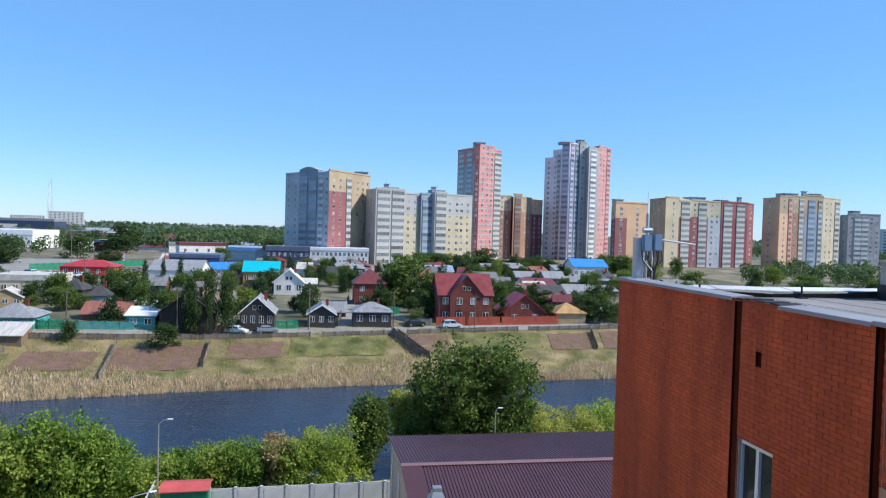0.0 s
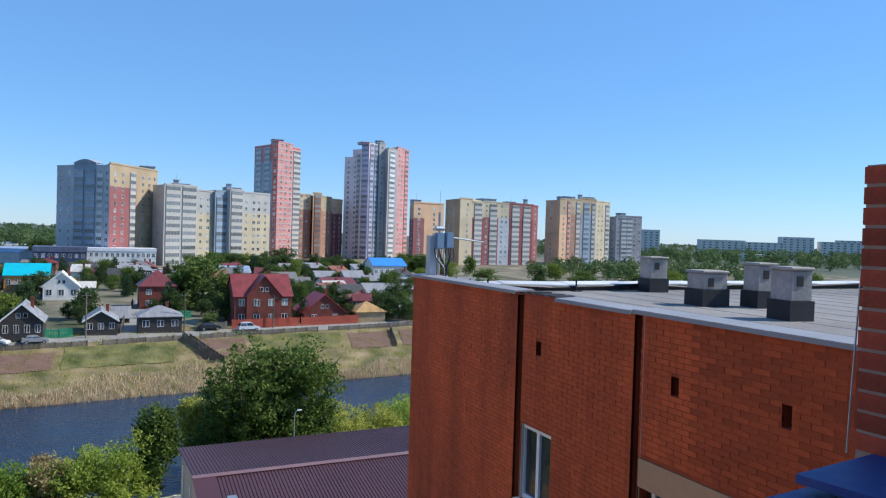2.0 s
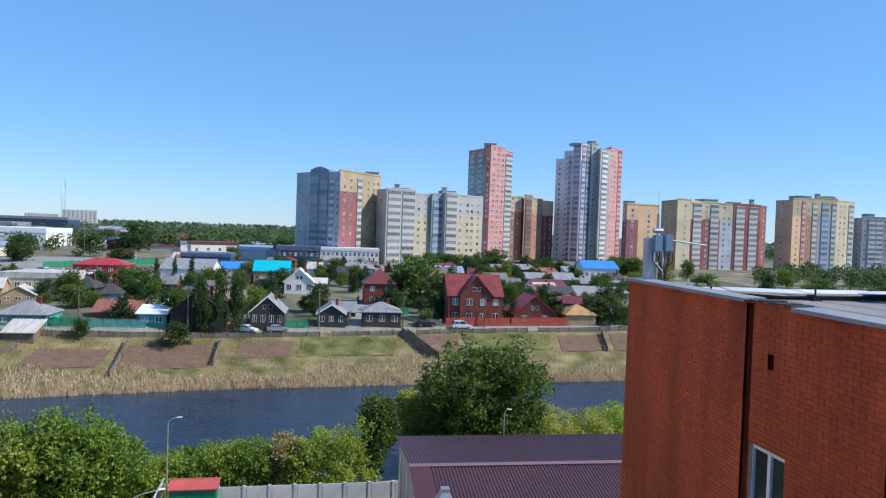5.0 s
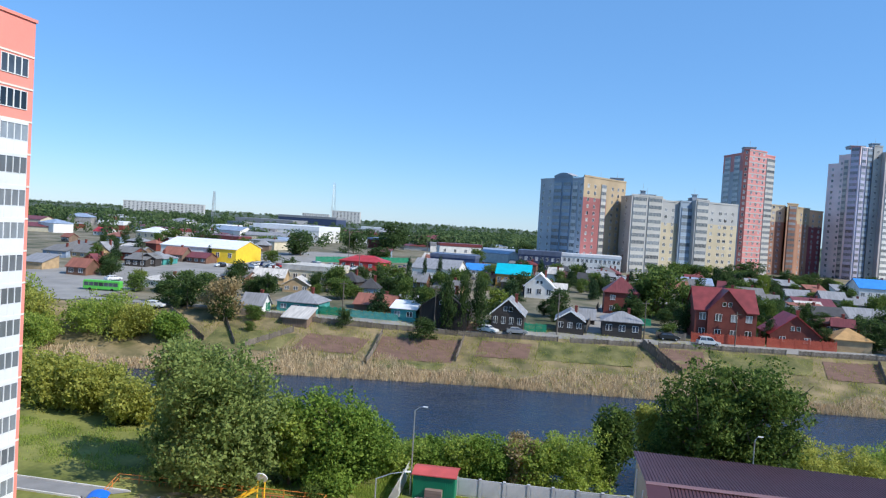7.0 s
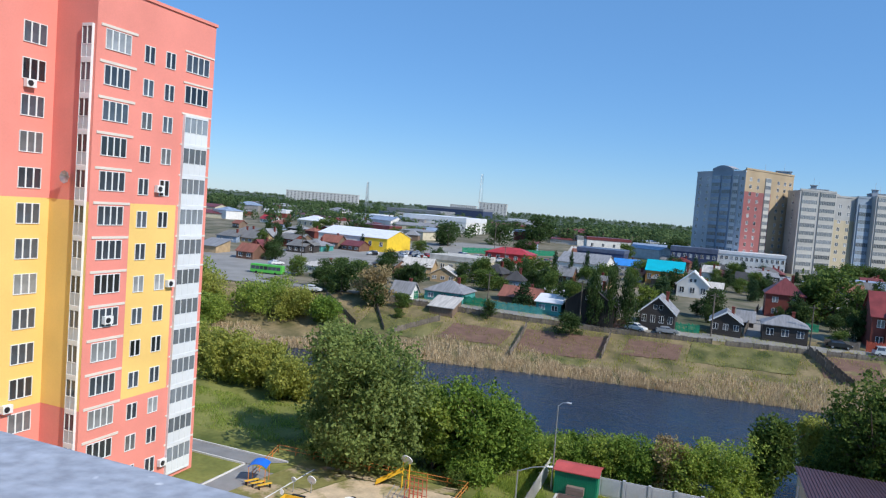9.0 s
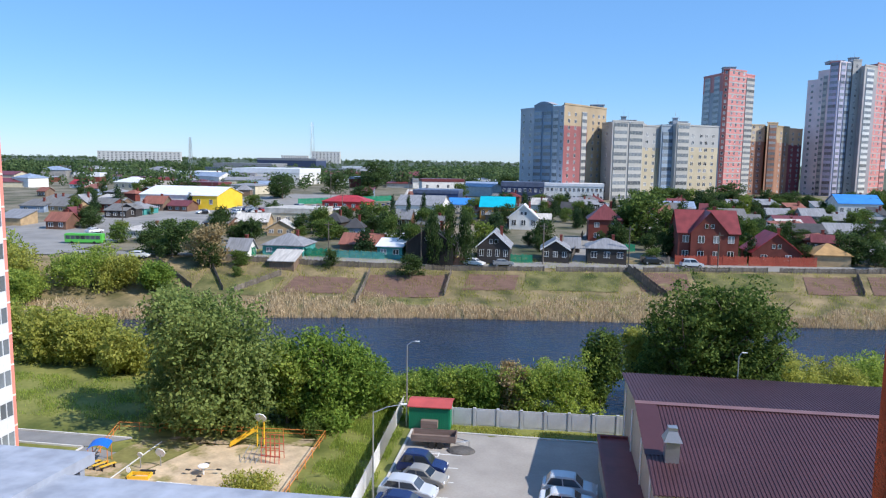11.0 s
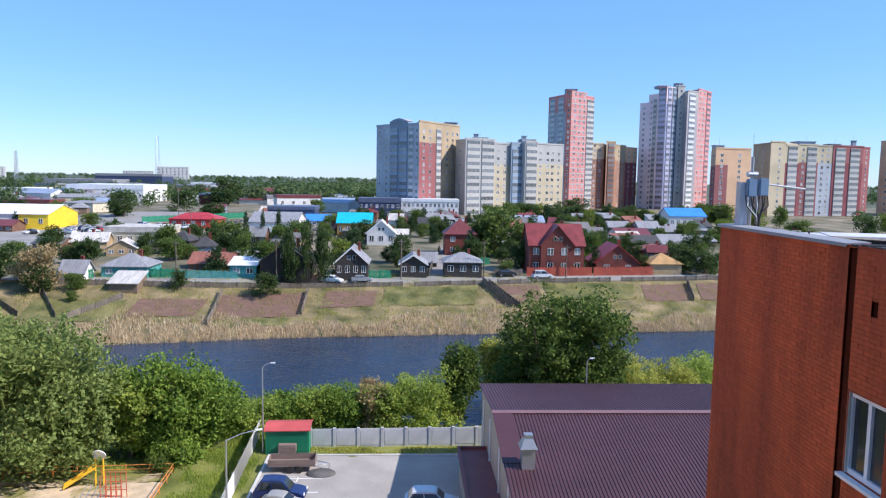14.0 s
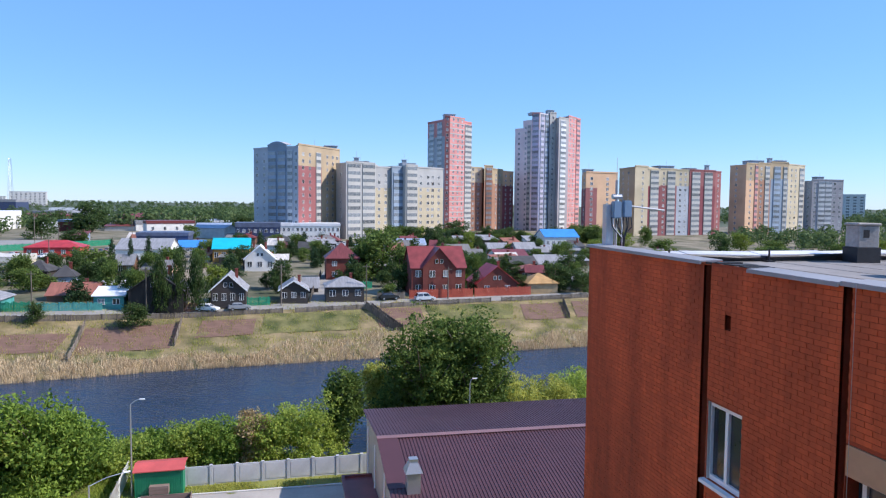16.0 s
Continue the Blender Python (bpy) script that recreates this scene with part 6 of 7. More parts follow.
# ---- cars ----
def car_meshes(L, W, H, paint_mat, boxy):
    """Body, glasshouse and wheels of a car that points along +x; origin on the ground at its middle."""
    key = ("car", L, H, paint_mat.name)
    if key in MESHES:
        return MESHES[key]
    a = L / 2
    side = [(-a, 0.3), (-a, 0.62), (-a + 0.12, 0.98), (-a + 0.9 - boxy * 0.7, 1.0), (a - 1.35, 0.98), (a - 0.35, 0.82), (a, 0.6), (a, 0.3)]
    cabin = [(-a + 0.2 + (1 - boxy) * 0.3, 0.97), (-a + 0.55 + (1 - boxy) * 0.5, H - 0.06), (-a + 1.2, H), (a - 2.2, H), (a - 1.75, H - 0.06), (a - 1.05, 0.95)]

    def loft(profile, w0, w1, mi=0):
        bm = bmesh.new()
        zmin, zmax = min(p[1] for p in profile), max(p[1] for p in profile)
        rings = []
        for s in (-1, 1):
            rings.append([bm.verts.new((x, s * (w0 + (w1 - w0) * (z - zmin) / (zmax - zmin)) / 2, z)) for x, z in profile])
        n = len(profile)
        bm.faces.new(rings[0]), bm.faces.new(rings[1][::-1])
        for k in range(n):
            bm.faces.new((rings[0][k], rings[1][k], rings[1][(k + 1) % n], rings[0][(k + 1) % n]))
        bmesh.ops.recalc_face_normals(bm, faces=bm.faces)
        bmesh.ops.bevel(bm, geom=bm.edges[:], offset=0.05, segments=2, affect="EDGES")
        return bm

    body = mesh_of("body", loft(side, W, W * 0.95), paint_mat)
    cab = loft(cabin, W * 0.92, W * 0.74)
    lo_z, hi_z = 1.03, H - 0.14
    (rx0, rz0), (rx1, rz1), (fx1, fz1), (fx0, fz0) = cabin[0], cabin[1], cabin[4], cabin[5]

    def at(p0, z0, p1, z1, z):
        return p0 + (p1 - p0) * (z - z0) / (z1 - z0)
    rear, front = [at(rx0, rz0, rx1, rz1, z) + 0.1 for z in (lo_z, hi_z)], [at(fx0, fz0, fx1, fz1, z) - 0.12 for z in (lo_z, hi_z)]
    panes = []

    def pane(pts):
        glass_bm = bmesh.new()
        face(glass_bm, pts)
        panes.append(mesh_of("window", glass_bm, GLASS))
    for s in (-1, 1):
        y0, y1 = [s * (at(W * 0.92, 0.95, W * 0.74, H, z) / 2 + 0.006) for z in (lo_z, hi_z)]
        for u0, u1 in ((0.0, 0.46), (0.5, 1.0)):
            (a0, a1), (b0, b1) = [[rear[j] + (front[j] - rear[j]) * u for j in (0, 1)] for u in (u0, u1)]
            pane(((a0, y0, lo_z), (b0, y0, lo_z), (b1, y1, hi_z), (a1, y1, hi_z)))
    for (px0, px1), out in ((rear, -0.108), (front, 0.128)):
        y0, y1 = W * 0.4, W * 0.34
        pane(((px0 + out, -y0, lo_z), (px0 + out, y0, lo_z), (px1 + out, y1, hi_z), (px1 + out, -y1, hi_z)))
    top = mesh_of("cabin", cab, paint_mat)
    bm = bmesh.new()
    rod(bm, (0, -0.1, 0), (0, 0.1, 0), 0.32, sides=16)
    tyre = mesh_of("tyre", bm, RUBBER)
    bm = bmesh.new()
    rod(bm, (0, -0.11, 0), (0, 0.11, 0), 0.19, sides=12)
    rim = mesh_of("rim", bm, METAL)
    bm = bmesh.new()
    box(bm, -0.03, 0.03, -0.16, 0.16, -0.07, 0.07)
    lamp = mesh_of("headlight", bm, WHITE)
    MESHES[key] = (body, panes, top, tyre, rim, lamp)
    return MESHES[key]


def car(x, y, rot, col, word, L=4.3, W=1.75, H=1.5, boxy=0.5, where="parked in the yard", group="parked cars"):
    if col not in CARS:
        CARS[col] = paint("car_paint_" + col, CAR_COLOURS[col], 0.25, 0.2, var=0.04, bump=0, spec=0.6)
    body, panes, top, tyre, rim, lamp = car_meshes(L, W, H, CARS[col], boxy)
    c = thing("car", pose(x, y, land_z(x, y) + 0.14, 0, 0, rot), f"{word} {where}", "car", group)
    b = part("body", body, None, c)
    cabin = part("cabin", top, None, c)
    for me in panes:
        part("window", me, None, cabin)
    for sx in (-L * 0.31, L * 0.31):
        for sy in (-1, 1):
            wheel = part("wheel", tyre, None, c, at=pose(sx, sy * (W / 2 - 0.08), 0.32 - 0.08))
            part("rim", rim, None, wheel)
    for sy in (-1, 1):
        part("headlight", lamp, None, b, at=pose(L / 2 - 0.04, sy * W * 0.33, 0.68))


CARS, CAR_COLOURS = {}, {"navy": (0.02, 0.035, 0.12), "beige": (0.36, 0.34, 0.3), "silver": (0.6, 0.62, 0.64), "black": (0.02, 0.02, 0.022), "white": (0.75, 0.75, 0.75), "grey": (0.3, 0.32, 0.34), "red": (0.4, 0.03, 0.03)}
car(-10.0, 55.6, -4, "navy", "dark blue off road car", 4.1, 1.75, 1.75, 0.9)
car(-9.4, 53.3, -10, "beige", "beige small hatchback", 3.7, 1.65, 1.5, 0.7)
car(-10.3, 51.0, -6, "silver", "silver estate car", 4.5, 1.8, 1.6, 0.5)
car(-10.2, 48.6, -4, "navy", "dark blue saloon car", 4.4, 1.75, 1.45, 0.2)
car(2.0, 53.6, -4, "silver", "silver off road car", 4.3, 1.8, 1.68, 0.7)
car(1.8, 51.2, -3, "white", "white saloon car", 4.3, 1.75, 1.45, 0.2)
car(-15.2, 143.4, -20, "white", "white hatchback", where="beside the lane"), car(-9.4, 144.2, 10, "grey", "grey saloon", 4.3, 1.7, 1.4, 0.2, "beside the lane")
car(28.6, 149.6, 8, "silver", "silver minivan", 4.5, 1.75, 1.75, 0.9, "beside the lane"), car(21, 150.4, 8, "black", "black hatchback", where="beside the lane")
car(-82, 131.5, 8, "white", "white saloon", 4.3, 1.7, 1.4, 0.2, "on the lane"), car(-113, 162.5, 70, "white", "white saloon", 4.3, 1.7, 1.4, 0.2, "on the street")
for k in range(70):
    u, v = random.uniform(0, 1), random.choice((0.15, 0.35, 0.6, 0.85))
    x = -112 + 78 * u
    y = 214 + 62 * u + 26 * (v - 0.3)
    col = random.choice(list(CAR_COLOURS))
    car(x, y, random.choice((60, 65, 240, 150)), col, f"{col} car", 4.3, 1.7, 1.5, 0.4, "parked on the forecourt", "cars on the forecourt")
for k in range(16):
    col = random.choice(list(CAR_COLOURS))
    car(random.uniform(-6, 30), random.uniform(285, 305), random.choice((0, 90)), col, f"{col} car", 4.3, 1.7, 1.5, 0.4, "parked before the office", "cars before the office")

# city bus
bus = thing("bus", pose(-104, 146, land_z(-104, 146) + 0.12, 0, 0, 8) @ Matrix.Diagonal((0.75, 0.75, 0.75, 1)), "green city bus with dark windows on the street", "bus")
BUSG = paint("bus_green", (0.12, 0.5, 0.08), 0.4, var=0.08)
bm = bmesh.new()
box(bm, -5.6, 5.6, -1.25, 1.25, 0.3, 3.0)
bmesh.ops.bevel(bm, geom=bm.edges[:], offset=0.15, segments=2, affect="EDGES")
part("body", bm, BUSG, bus)
for k in range(7):
    bm = bmesh.new()
    box(bm, -5.2 + k * 1.5, -3.85 + k * 1.5, -1.28, -1.24, 1.35, 2.45)
    part("window", bm, GLASS, bus)
bm = bmesh.new()
rod(bm, (0, -0.12, 0), (0, 0.12, 0), 0.45, sides=14)
wm = mesh_of("wheel", bm, RUBBER)
for x in (-3.4, 3.4):
    for y in (-1.15, 1.15):
        part("wheel", wm, None, bus, at=pose(x, y, 0.33))

# trailer, rubble heap and frame beside the shed
trailer = thing("trailer", pose(-10.0, 61.6, 0.06, 0, 0, 2), "rusty brown twin axle trailer with low boards", "trailer")
TB = paint("weathered_trailer_board", (0.2, 0.15, 0.13), 0.9, var=0.25, stretch=(0.6, 3, 6))
for name, d in (("bed", (-2.0, 2.0, -0.8, 0.8, 0.55, 0.63)), ("board", (-2.0, 2.0, -0.83, -0.8, 0.55, 1.15)), ("board", (-2.0, 2.0, 0.8, 0.83, 0.55, 1.15)), ("board", (-2.03, -2.0, -0.8, 0.8, 0.55, 1.15)), ("board", (2.0, 2.03, -0.8, 0.8, 0.55, 1.25))):
    bm = bmesh.new()
    box(bm, *d)
    part(name, bm, TB, trailer)
bm = bmesh.new()
rod(bm, (2.0, -0.5, 0.55), (3.2, 0, 0.5), 0.05), rod(bm, (2.0, 0.5, 0.55), (3.2, 0, 0.5), 0.05), rod(bm, (3.2, 0, 0.5), (3.2, 0, 0), 0.04)
part("drawbar", bm, METAL, trailer)
bm = bmesh.new()
rod(bm, (0, -0.08, 0), (0, 0.08, 0), 0.3, sides=14)
wm = mesh_of("wheel", bm, RUBBER)
for x in (-0.1, 0.65):
    for y in (-0.92, 0.92):
        part("wheel", wm, None, trailer, at=pose(x, y, 0.3))
bm = bmesh.new()
bmesh.ops.create_icosphere(bm, subdivisions=4, radius=1)
for v in bm.verts:
    v.co.x, v.co.y, v.co.z = v.co.x * 1.3, v.co.y * 0.9, max(-0.1, v.co.z * 0.35 + 0.06 * noise.noise(v.co * 4))
tagged(part("gravel_heap", bm, paint("dark_gravel", (0.1, 0.095, 0.09), 0.95, var=0.35, fine=15, bump=0.8), at=pose(-7.4, 60.6, 0.05)), "low heap of dark gravel on the asphalt", "gravel heap")
cart = thing("handcart", pose(-10.9, 65.0, 0.06), "grey metal crate on a low frame beside the shed", "cart")
bm = bmesh.new()
box(bm, -0.9, 0.7, -0.5, 0.5, 0.35, 1.05)
part("crate", bm, TB, cart)
bm = bmesh.new()
for x in (-0.85, 0.65):
    rod(bm, (x, -0.45, 0), (x, -0.45, 0.4), 0.05), rod(bm, (x, 0.45, 0), (x, 0.45, 0.4), 0.05)
part("frame", bm, METAL, cart)


# ---- lamps and poles ----
def street_lamp(x, y, h, rot, arm=1.6, label="slim grey street lamp with a single arm", z=None):
    s = thing("street_lamp", pose(x, y, land_z(x, y) if z is None else z, 0, 0, rot), label, "street lamp", "street lamps")
    bm = bmesh.new()
    rod(bm, (0, 0, -0.2), (0, 0, h), 0.09, 0.05)
    part("pole", bm, METAL, s)
    bm = bmesh.new()
    rod(bm, (0, 0, h - 0.05), (arm * 0.5, 0, h + 0.3), 0.035), rod(bm, (arm * 0.5, 0, h + 0.3), (arm, 0, h + 0.4), 0.035)
    part("arm", bm, METAL, s)
    bm = bmesh.new()
    box(bm, arm - 0.05, arm + 0.4, -0.09, 0.09, h + 0.37, h + 0.44)
    part("lamp_head", bm, WHITE, s)


street_lamp(-13.4, 65.6, 8.2, 0, 0.8)
street_lamp(-12.9, 50.3, 7.0, 25, 2.2)
street_lamp(17.2, 66.2, 8.6, 0, 0.3)
for x, y, h in ((-1.4, 146.5, 8.5), (-26, 141.5, 9), (-45, 140, 8), (16, 149, 8), (34, 151, 7), (-60, 200, 9), (-75, 260, 9), (-95, 300, 10), (-60, 300, 10), (-110, 170, 9), (-120, 240, 10), (-40, 330, 10)):
    p = thing("utility_pole", pose(x, y, land_z(x, y)), "grey wooden utility pole with a crossarm", "utility pole", "utility poles")
    bm = bmesh.new()
    rod(bm, (0, 0, -0.3), (0, 0, h), 0.14, 0.09)
    part("pole", bm, OLDWOOD, p)
    bm = bmesh.new()
    box(bm, -0.8, 0.8, -0.05, 0.05, h - 0.6, h - 0.48)
    part("crossarm", bm, OLDWOOD, p)
for x, y, h in ((-395, 1150, 75), (-330, 620, 34)):
    p = thing("lattice_mast", pose(x, y, land_z(x, y)), "tall lattice radio mast on the skyline", "radio mast")
    w = h * 0.045
    bm = bmesh.new()
    for sx, sy in ((-1, -1), (1, -1), (1, 1), (-1, 1)):
        rod(bm, (sx * w, sy * w, 0), (sx * w * 0.4, sy * w * 0.4, h), 0.22, 0.18, 4)
    for k in range(14):
        z0, z1 = h * k / 14, h * (k + 1) / 14
        s0, s1 = w * (1 - 0.6 * k / 14), w * (1 - 0.6 * (k + 1) / 14)
        rod(bm, (-s0, -s0, z0), (s1, -s1, z1), 0.14, sides=4), rod(bm, (s0, -s0, z0), (-s1, -s1, z1), 0.14, sides=4)
    part("frame", bm, METAL, p)

# ---- playground ----
drape("sandpit", ((-34.6, 46), (-19.6, 46), (-20.4, 59.2), (-30.5, 57.8)), SANDY, "trampled sandy playground surface", "playground", 0.05, 24, 16)
drape("sandpit", ((-38.5, 46), (-34.7, 46), (-30.6, 57.9), (-36.5, 58.6)), WORN, "worn grass with sandy patches beside the playground", "playground", 0.06, 12, 12)
drape("sandpit", ((-36.5, 58.6), (-30.6, 57.9), (-20.4, 59.25), (-20.3, 60.9)), WORN, "worn grass with sandy patches beside the playground", "playground", 0.065, 24, 6)
PATH = paint("path_asphalt", (0.24, 0.24, 0.24), 0.9, var=0.12)
drape("path", ((-60, 55.3), (-40.6, 55.4), (-37.5, 57.8), (-60, 57.7)), PATH, "grey asphalt path with white kerbs", "path", 0.05)
drape("path", ((-41.5, 44), (-36, 44), (-34.6, 54.5), (-40.6, 55.4)), PATH, "grey asphalt path with white kerbs", "path", 0.055)
bm = bmesh.new()
box(bm, -60, -37.6, 57.75, 57.9, -0.05, 0.16), box(bm, -60, -40.6, 55.15, 55.3, -0.05, 0.16), box(bm, -40.75, -40.6, 44, 55.3, -0.05, 0.16), box(bm, -34.6, -34.48, 46, 57.6, -0.05, 0.09)
tagged(part("kerb", bm, paint("whitewashed_kerb", (0.66, 0.65, 0.62), 0.85, var=0.12)), "whitewashed concrete kerbs round the paths", "kerb", kind="structure")
ORANGE, YELLOW = paint("orange_rail_paint", (0.62, 0.22, 0.05), 0.5, var=0.1), paint("yellow_playground_paint", (0.8, 0.47, 0.03), 0.45, var=0.08)
REDP = paint("red_playground_paint", (0.5, 0.1, 0.06), 0.5, var=0.1)


def railing(a, b, n):
    a, b = Vector(a), Vector(b)
    f = thing("railing", Matrix(), "low orange painted tube railing round the playground", "railing", "playground railings")
    for k in range(n + 1):
        p = a + (b - a) * k / n
        bm = bmesh.new()
        rod(bm, (p.x, p.y, -0.1), (p.x, p.y, 0.85), 0.04, sides=6)
        part("post", bm, ORANGE, f)
    for z in (0.8, 0.42):
        bm = bmesh.new()
        rod(bm, (a.x, a.y, z), (b.x, b.y, z), 0.035, sides=6)
        part("rail", bm, ORANGE, f)


railing((-40.0, 59.6), (-20.2, 61.1), 10)
railing((-20.2, 61.1), (-19.3, 44), 8)
railing((-40.0, 59.6), (-37.9, 52.6), 4)
slide = thing("slide", pose(-26.0, 58.4, 0, 0, 0, 200), "yellow playground slide with a white round top", "slide")
bm = bmesh.new()
slab(bm, ((-0.3, -0.3, 1.6), (-0.3, 0.3, 1.6), (2.1, 0.3, 0.2), (2.1, -0.3, 0.2)), 0.06), slab(bm, ((-0.3, -0.33, 1.8), (-0.3, -0.3, 1.8), (2.1, -0.3, 0.4), (2.1, -0.33, 0.4)), 0.2), slab(bm, ((-0.3, 0.3, 1.8), (-0.3, 0.33, 1.8), (2.1, 0.33, 0.4), (2.1, 0.3, 0.4)), 0.2)
part("chute", bm, YELLOW, slide)
bm = bmesh.new()
for x in (-0.9, -0.3):
    for y in (-0.3, 0.3):
        rod(bm, (x, y, 0), (x, y, 2.3), 0.05, sides=6)
for k in range(5):
    rod(bm, (-0.9, -0.3, 0.3 * k + 0.2), (-0.9, 0.3, 0.3 * k + 0.2), 0.025, sides=5)
part("ladder", bm, YELLOW, slide)


def disc(r, name, mat, parent, at):
    bm = bmesh.new()
    rod(bm, (0, -0.04, 0), (0, 0.04, 0), r, sides=24)
    part(name, bm, mat, parent, "white round play panel", at)


disc(0.55, "panel", WHITE, slide, pose(-0.6, 0, 2.6, 30, 0, 160))
for x, y, r in ((-31.9, 52.9, 0.42), (-33.3, 52.2, 0.24)):
    sign = thing("play_panel", pose(x, y, 0), "white round panel on a short post", "play panel", "round play panels")
    bm = bmesh.new()
    rod(bm, (0, 0, -0.1), (0, 0, 1.0), 0.05, sides=6)
    part("post", bm, METAL, sign)
    disc(r, "panel", WHITE, sign, pose(0, 0, 1.2, 20, 0, 0))
climb = thing("climbing_frame", pose(-23.1, 55.6, 0), "red tube climbing frame", "climbing frame")
for k in range(5):
    for s in (-0.6, 0.6):
        bm = bmesh.new()
        rod(bm, (-0.8 + 0.4 * k, s, 0), (-0.8 + 0.4 * k, s * 0.8, 2.2), 0.035, sides=6)
        part("upright", bm, REDP, climb)
for z in (0.7, 1.4, 2.2):
    for s in (-0.6, 0.6):
        bm = bmesh.new()
        rod(bm, (-0.8, s * (1 - 0.09 * z), z), (0.8, s * (1 - 0.09 * z), z), 0.03, sides=6)
        part("bar", bm, REDP, climb)
for k in range(4):
    bm = bmesh.new()
    rod(bm, (-2.6 + 0.45 * k, -0.9, 0), (-2.2 + 0.45 * k, 0.4, 1.2), 0.03, sides=5)
    part("ladder_bar", bm, METAL, climb)
spin = thing("roundabout", pose(-27.6, 52.0, 0), "small playground roundabout with a white hub", "roundabout")
bm = bmesh.new()
rod(bm, (0, 0, 0), (0, 0, 0.75), 0.08), rod(bm, (0, 0, 0.75), (0, 0, 0.82), 0.45, sides=16)
part("hub", bm, WHITE, spin)
for k in range(4):
    a = k * math.pi / 2 + 0.2
    bm = bmesh.new()
    rod(bm, (0, 0, 0.45), (1.4 * math.cos(a), 1.4 * math.sin(a), 0.45), 0.03, sides=5)
    part("spoke", bm, METAL, spin)
    bm = bmesh.new()
    box(bm, 1.25 * math.cos(a) - 0.2, 1.25 * math.cos(a) + 0.2, 1.25 * math.sin(a) - 0.1, 1.25 * math.sin(a) + 0.1, 0.44, 0.5)
    part("seat", bm, DARKMETAL, spin)
boat = thing("sandbox", pose(-32.4, 50.6, 0, 0, 0, 6) @ Matrix.Diagonal((0.62, 0.6, 0.8, 1)), "yellow boat shaped sandbox with dark bench", "sandbox")
bm = bmesh.new()
for d in ((-1.4, 1.4, -0.75, -0.65), (-1.4, 1.4, 0.65, 0.75), (-1.4, -1.3, -0.65, 0.65), (1.3, 1.4, -0.65, 0.65)):
    box(bm, *d, 0, 0.4)
part("side", bm, YELLOW, boat)
bm = bmesh.new()
box(bm, -0.4, 1.6, 0.9, 1.3, 0.35, 0.45), box(bm, -0.3, -0.2, 0.95, 1.25, 0, 0.35), box(bm, 1.4, 1.5, 0.95, 1.25, 0, 0.35)
part("bench", bm, DARKMETAL, boat)
disc(0.3, "panel", WHITE, boat, pose(-1.5, 0, 0.8))
goal = thing("goal_frame", pose(-28.2, 48.4, 0), "small white goal frame", "goal")
for a, b in (((-1.4, 0, 0), (-1.4, 0, 0.9)), ((1.4, 0, 0), (1.4, 0, 0.9)), ((-1.4, 0, 0.9), (1.4, 0, 0.9)), ((-1.4, 0, 0.9), (-1.6, -0.7, 0)), ((1.4, 0, 0.9), (1.6, -0.7, 0))):
    bm = bmesh.new()
    rod(bm, a, b, 0.06, sides=6)
    part("tube", bm, WHITE, goal)
shelter = thing("shelter", pose(-37.1, 52.4, 0, 0, 0, 20) @ Matrix.Diagonal((0.62, 0.62, 0.8, 1)), "blue curved canopy over picnic benches", "shelter")
bm = bmesh.new()
for k in range(8):
    a0, a1 = math.pi * (0.15 + 0.7 * k / 8), math.pi * (0.15 + 0.7 * (k + 1) / 8)
    slab(bm, ((-1.5 * math.cos(a0), -1.3, 1.7 + 0.8 * math.sin(a0)), (-1.5 * math.cos(a1), -1.3, 1.7 + 0.8 * math.sin(a1)), (-1.5 * math.cos(a1), 1.3, 1.7 + 0.8 * math.sin(a1)), (-1.5 * math.cos(a0), 1.3, 1.7 + 0.8 * math.sin(a0))), 0.05)
part("canopy", bm, paint("bright_blue_sheet", (0.02, 0.16, 0.75), 0.4, var=0.06), shelter)
for x in (-1.2, 1.2):
    for y in (-1.1, 1.1):
        bm = bmesh.new()
        rod(bm, (x, y, 0), (x, y, 2.1), 0.05, sides=6)
        part("post", bm, ORANGE, shelter)
for k in (0, 1, 2):
    bench = thing("bench", pose(-37.3 + 0.75 * k, 51.7 - 0.1 * k, 0.05, 0, 0, 62) @ Matrix.Diagonal((0.75, 0.75, 0.9, 1)), "yellow slatted bench on the paved corner", "bench", "yellow benches")
    for j in range(3):
        bm = bmesh.new()
        box(bm, -0.9, 0.9, -0.2 + 0.14 * j, -0.08 + 0.14 * j, 0.42, 0.46)
        part("slat", bm, YELLOW, bench)
    for x in (-0.7, 0.7):
        bm = bmesh.new()
        box(bm, x - 0.04, x + 0.04, -0.2, 0.2, 0, 0.42)
        part("leg", bm, DARKMETAL, bench)

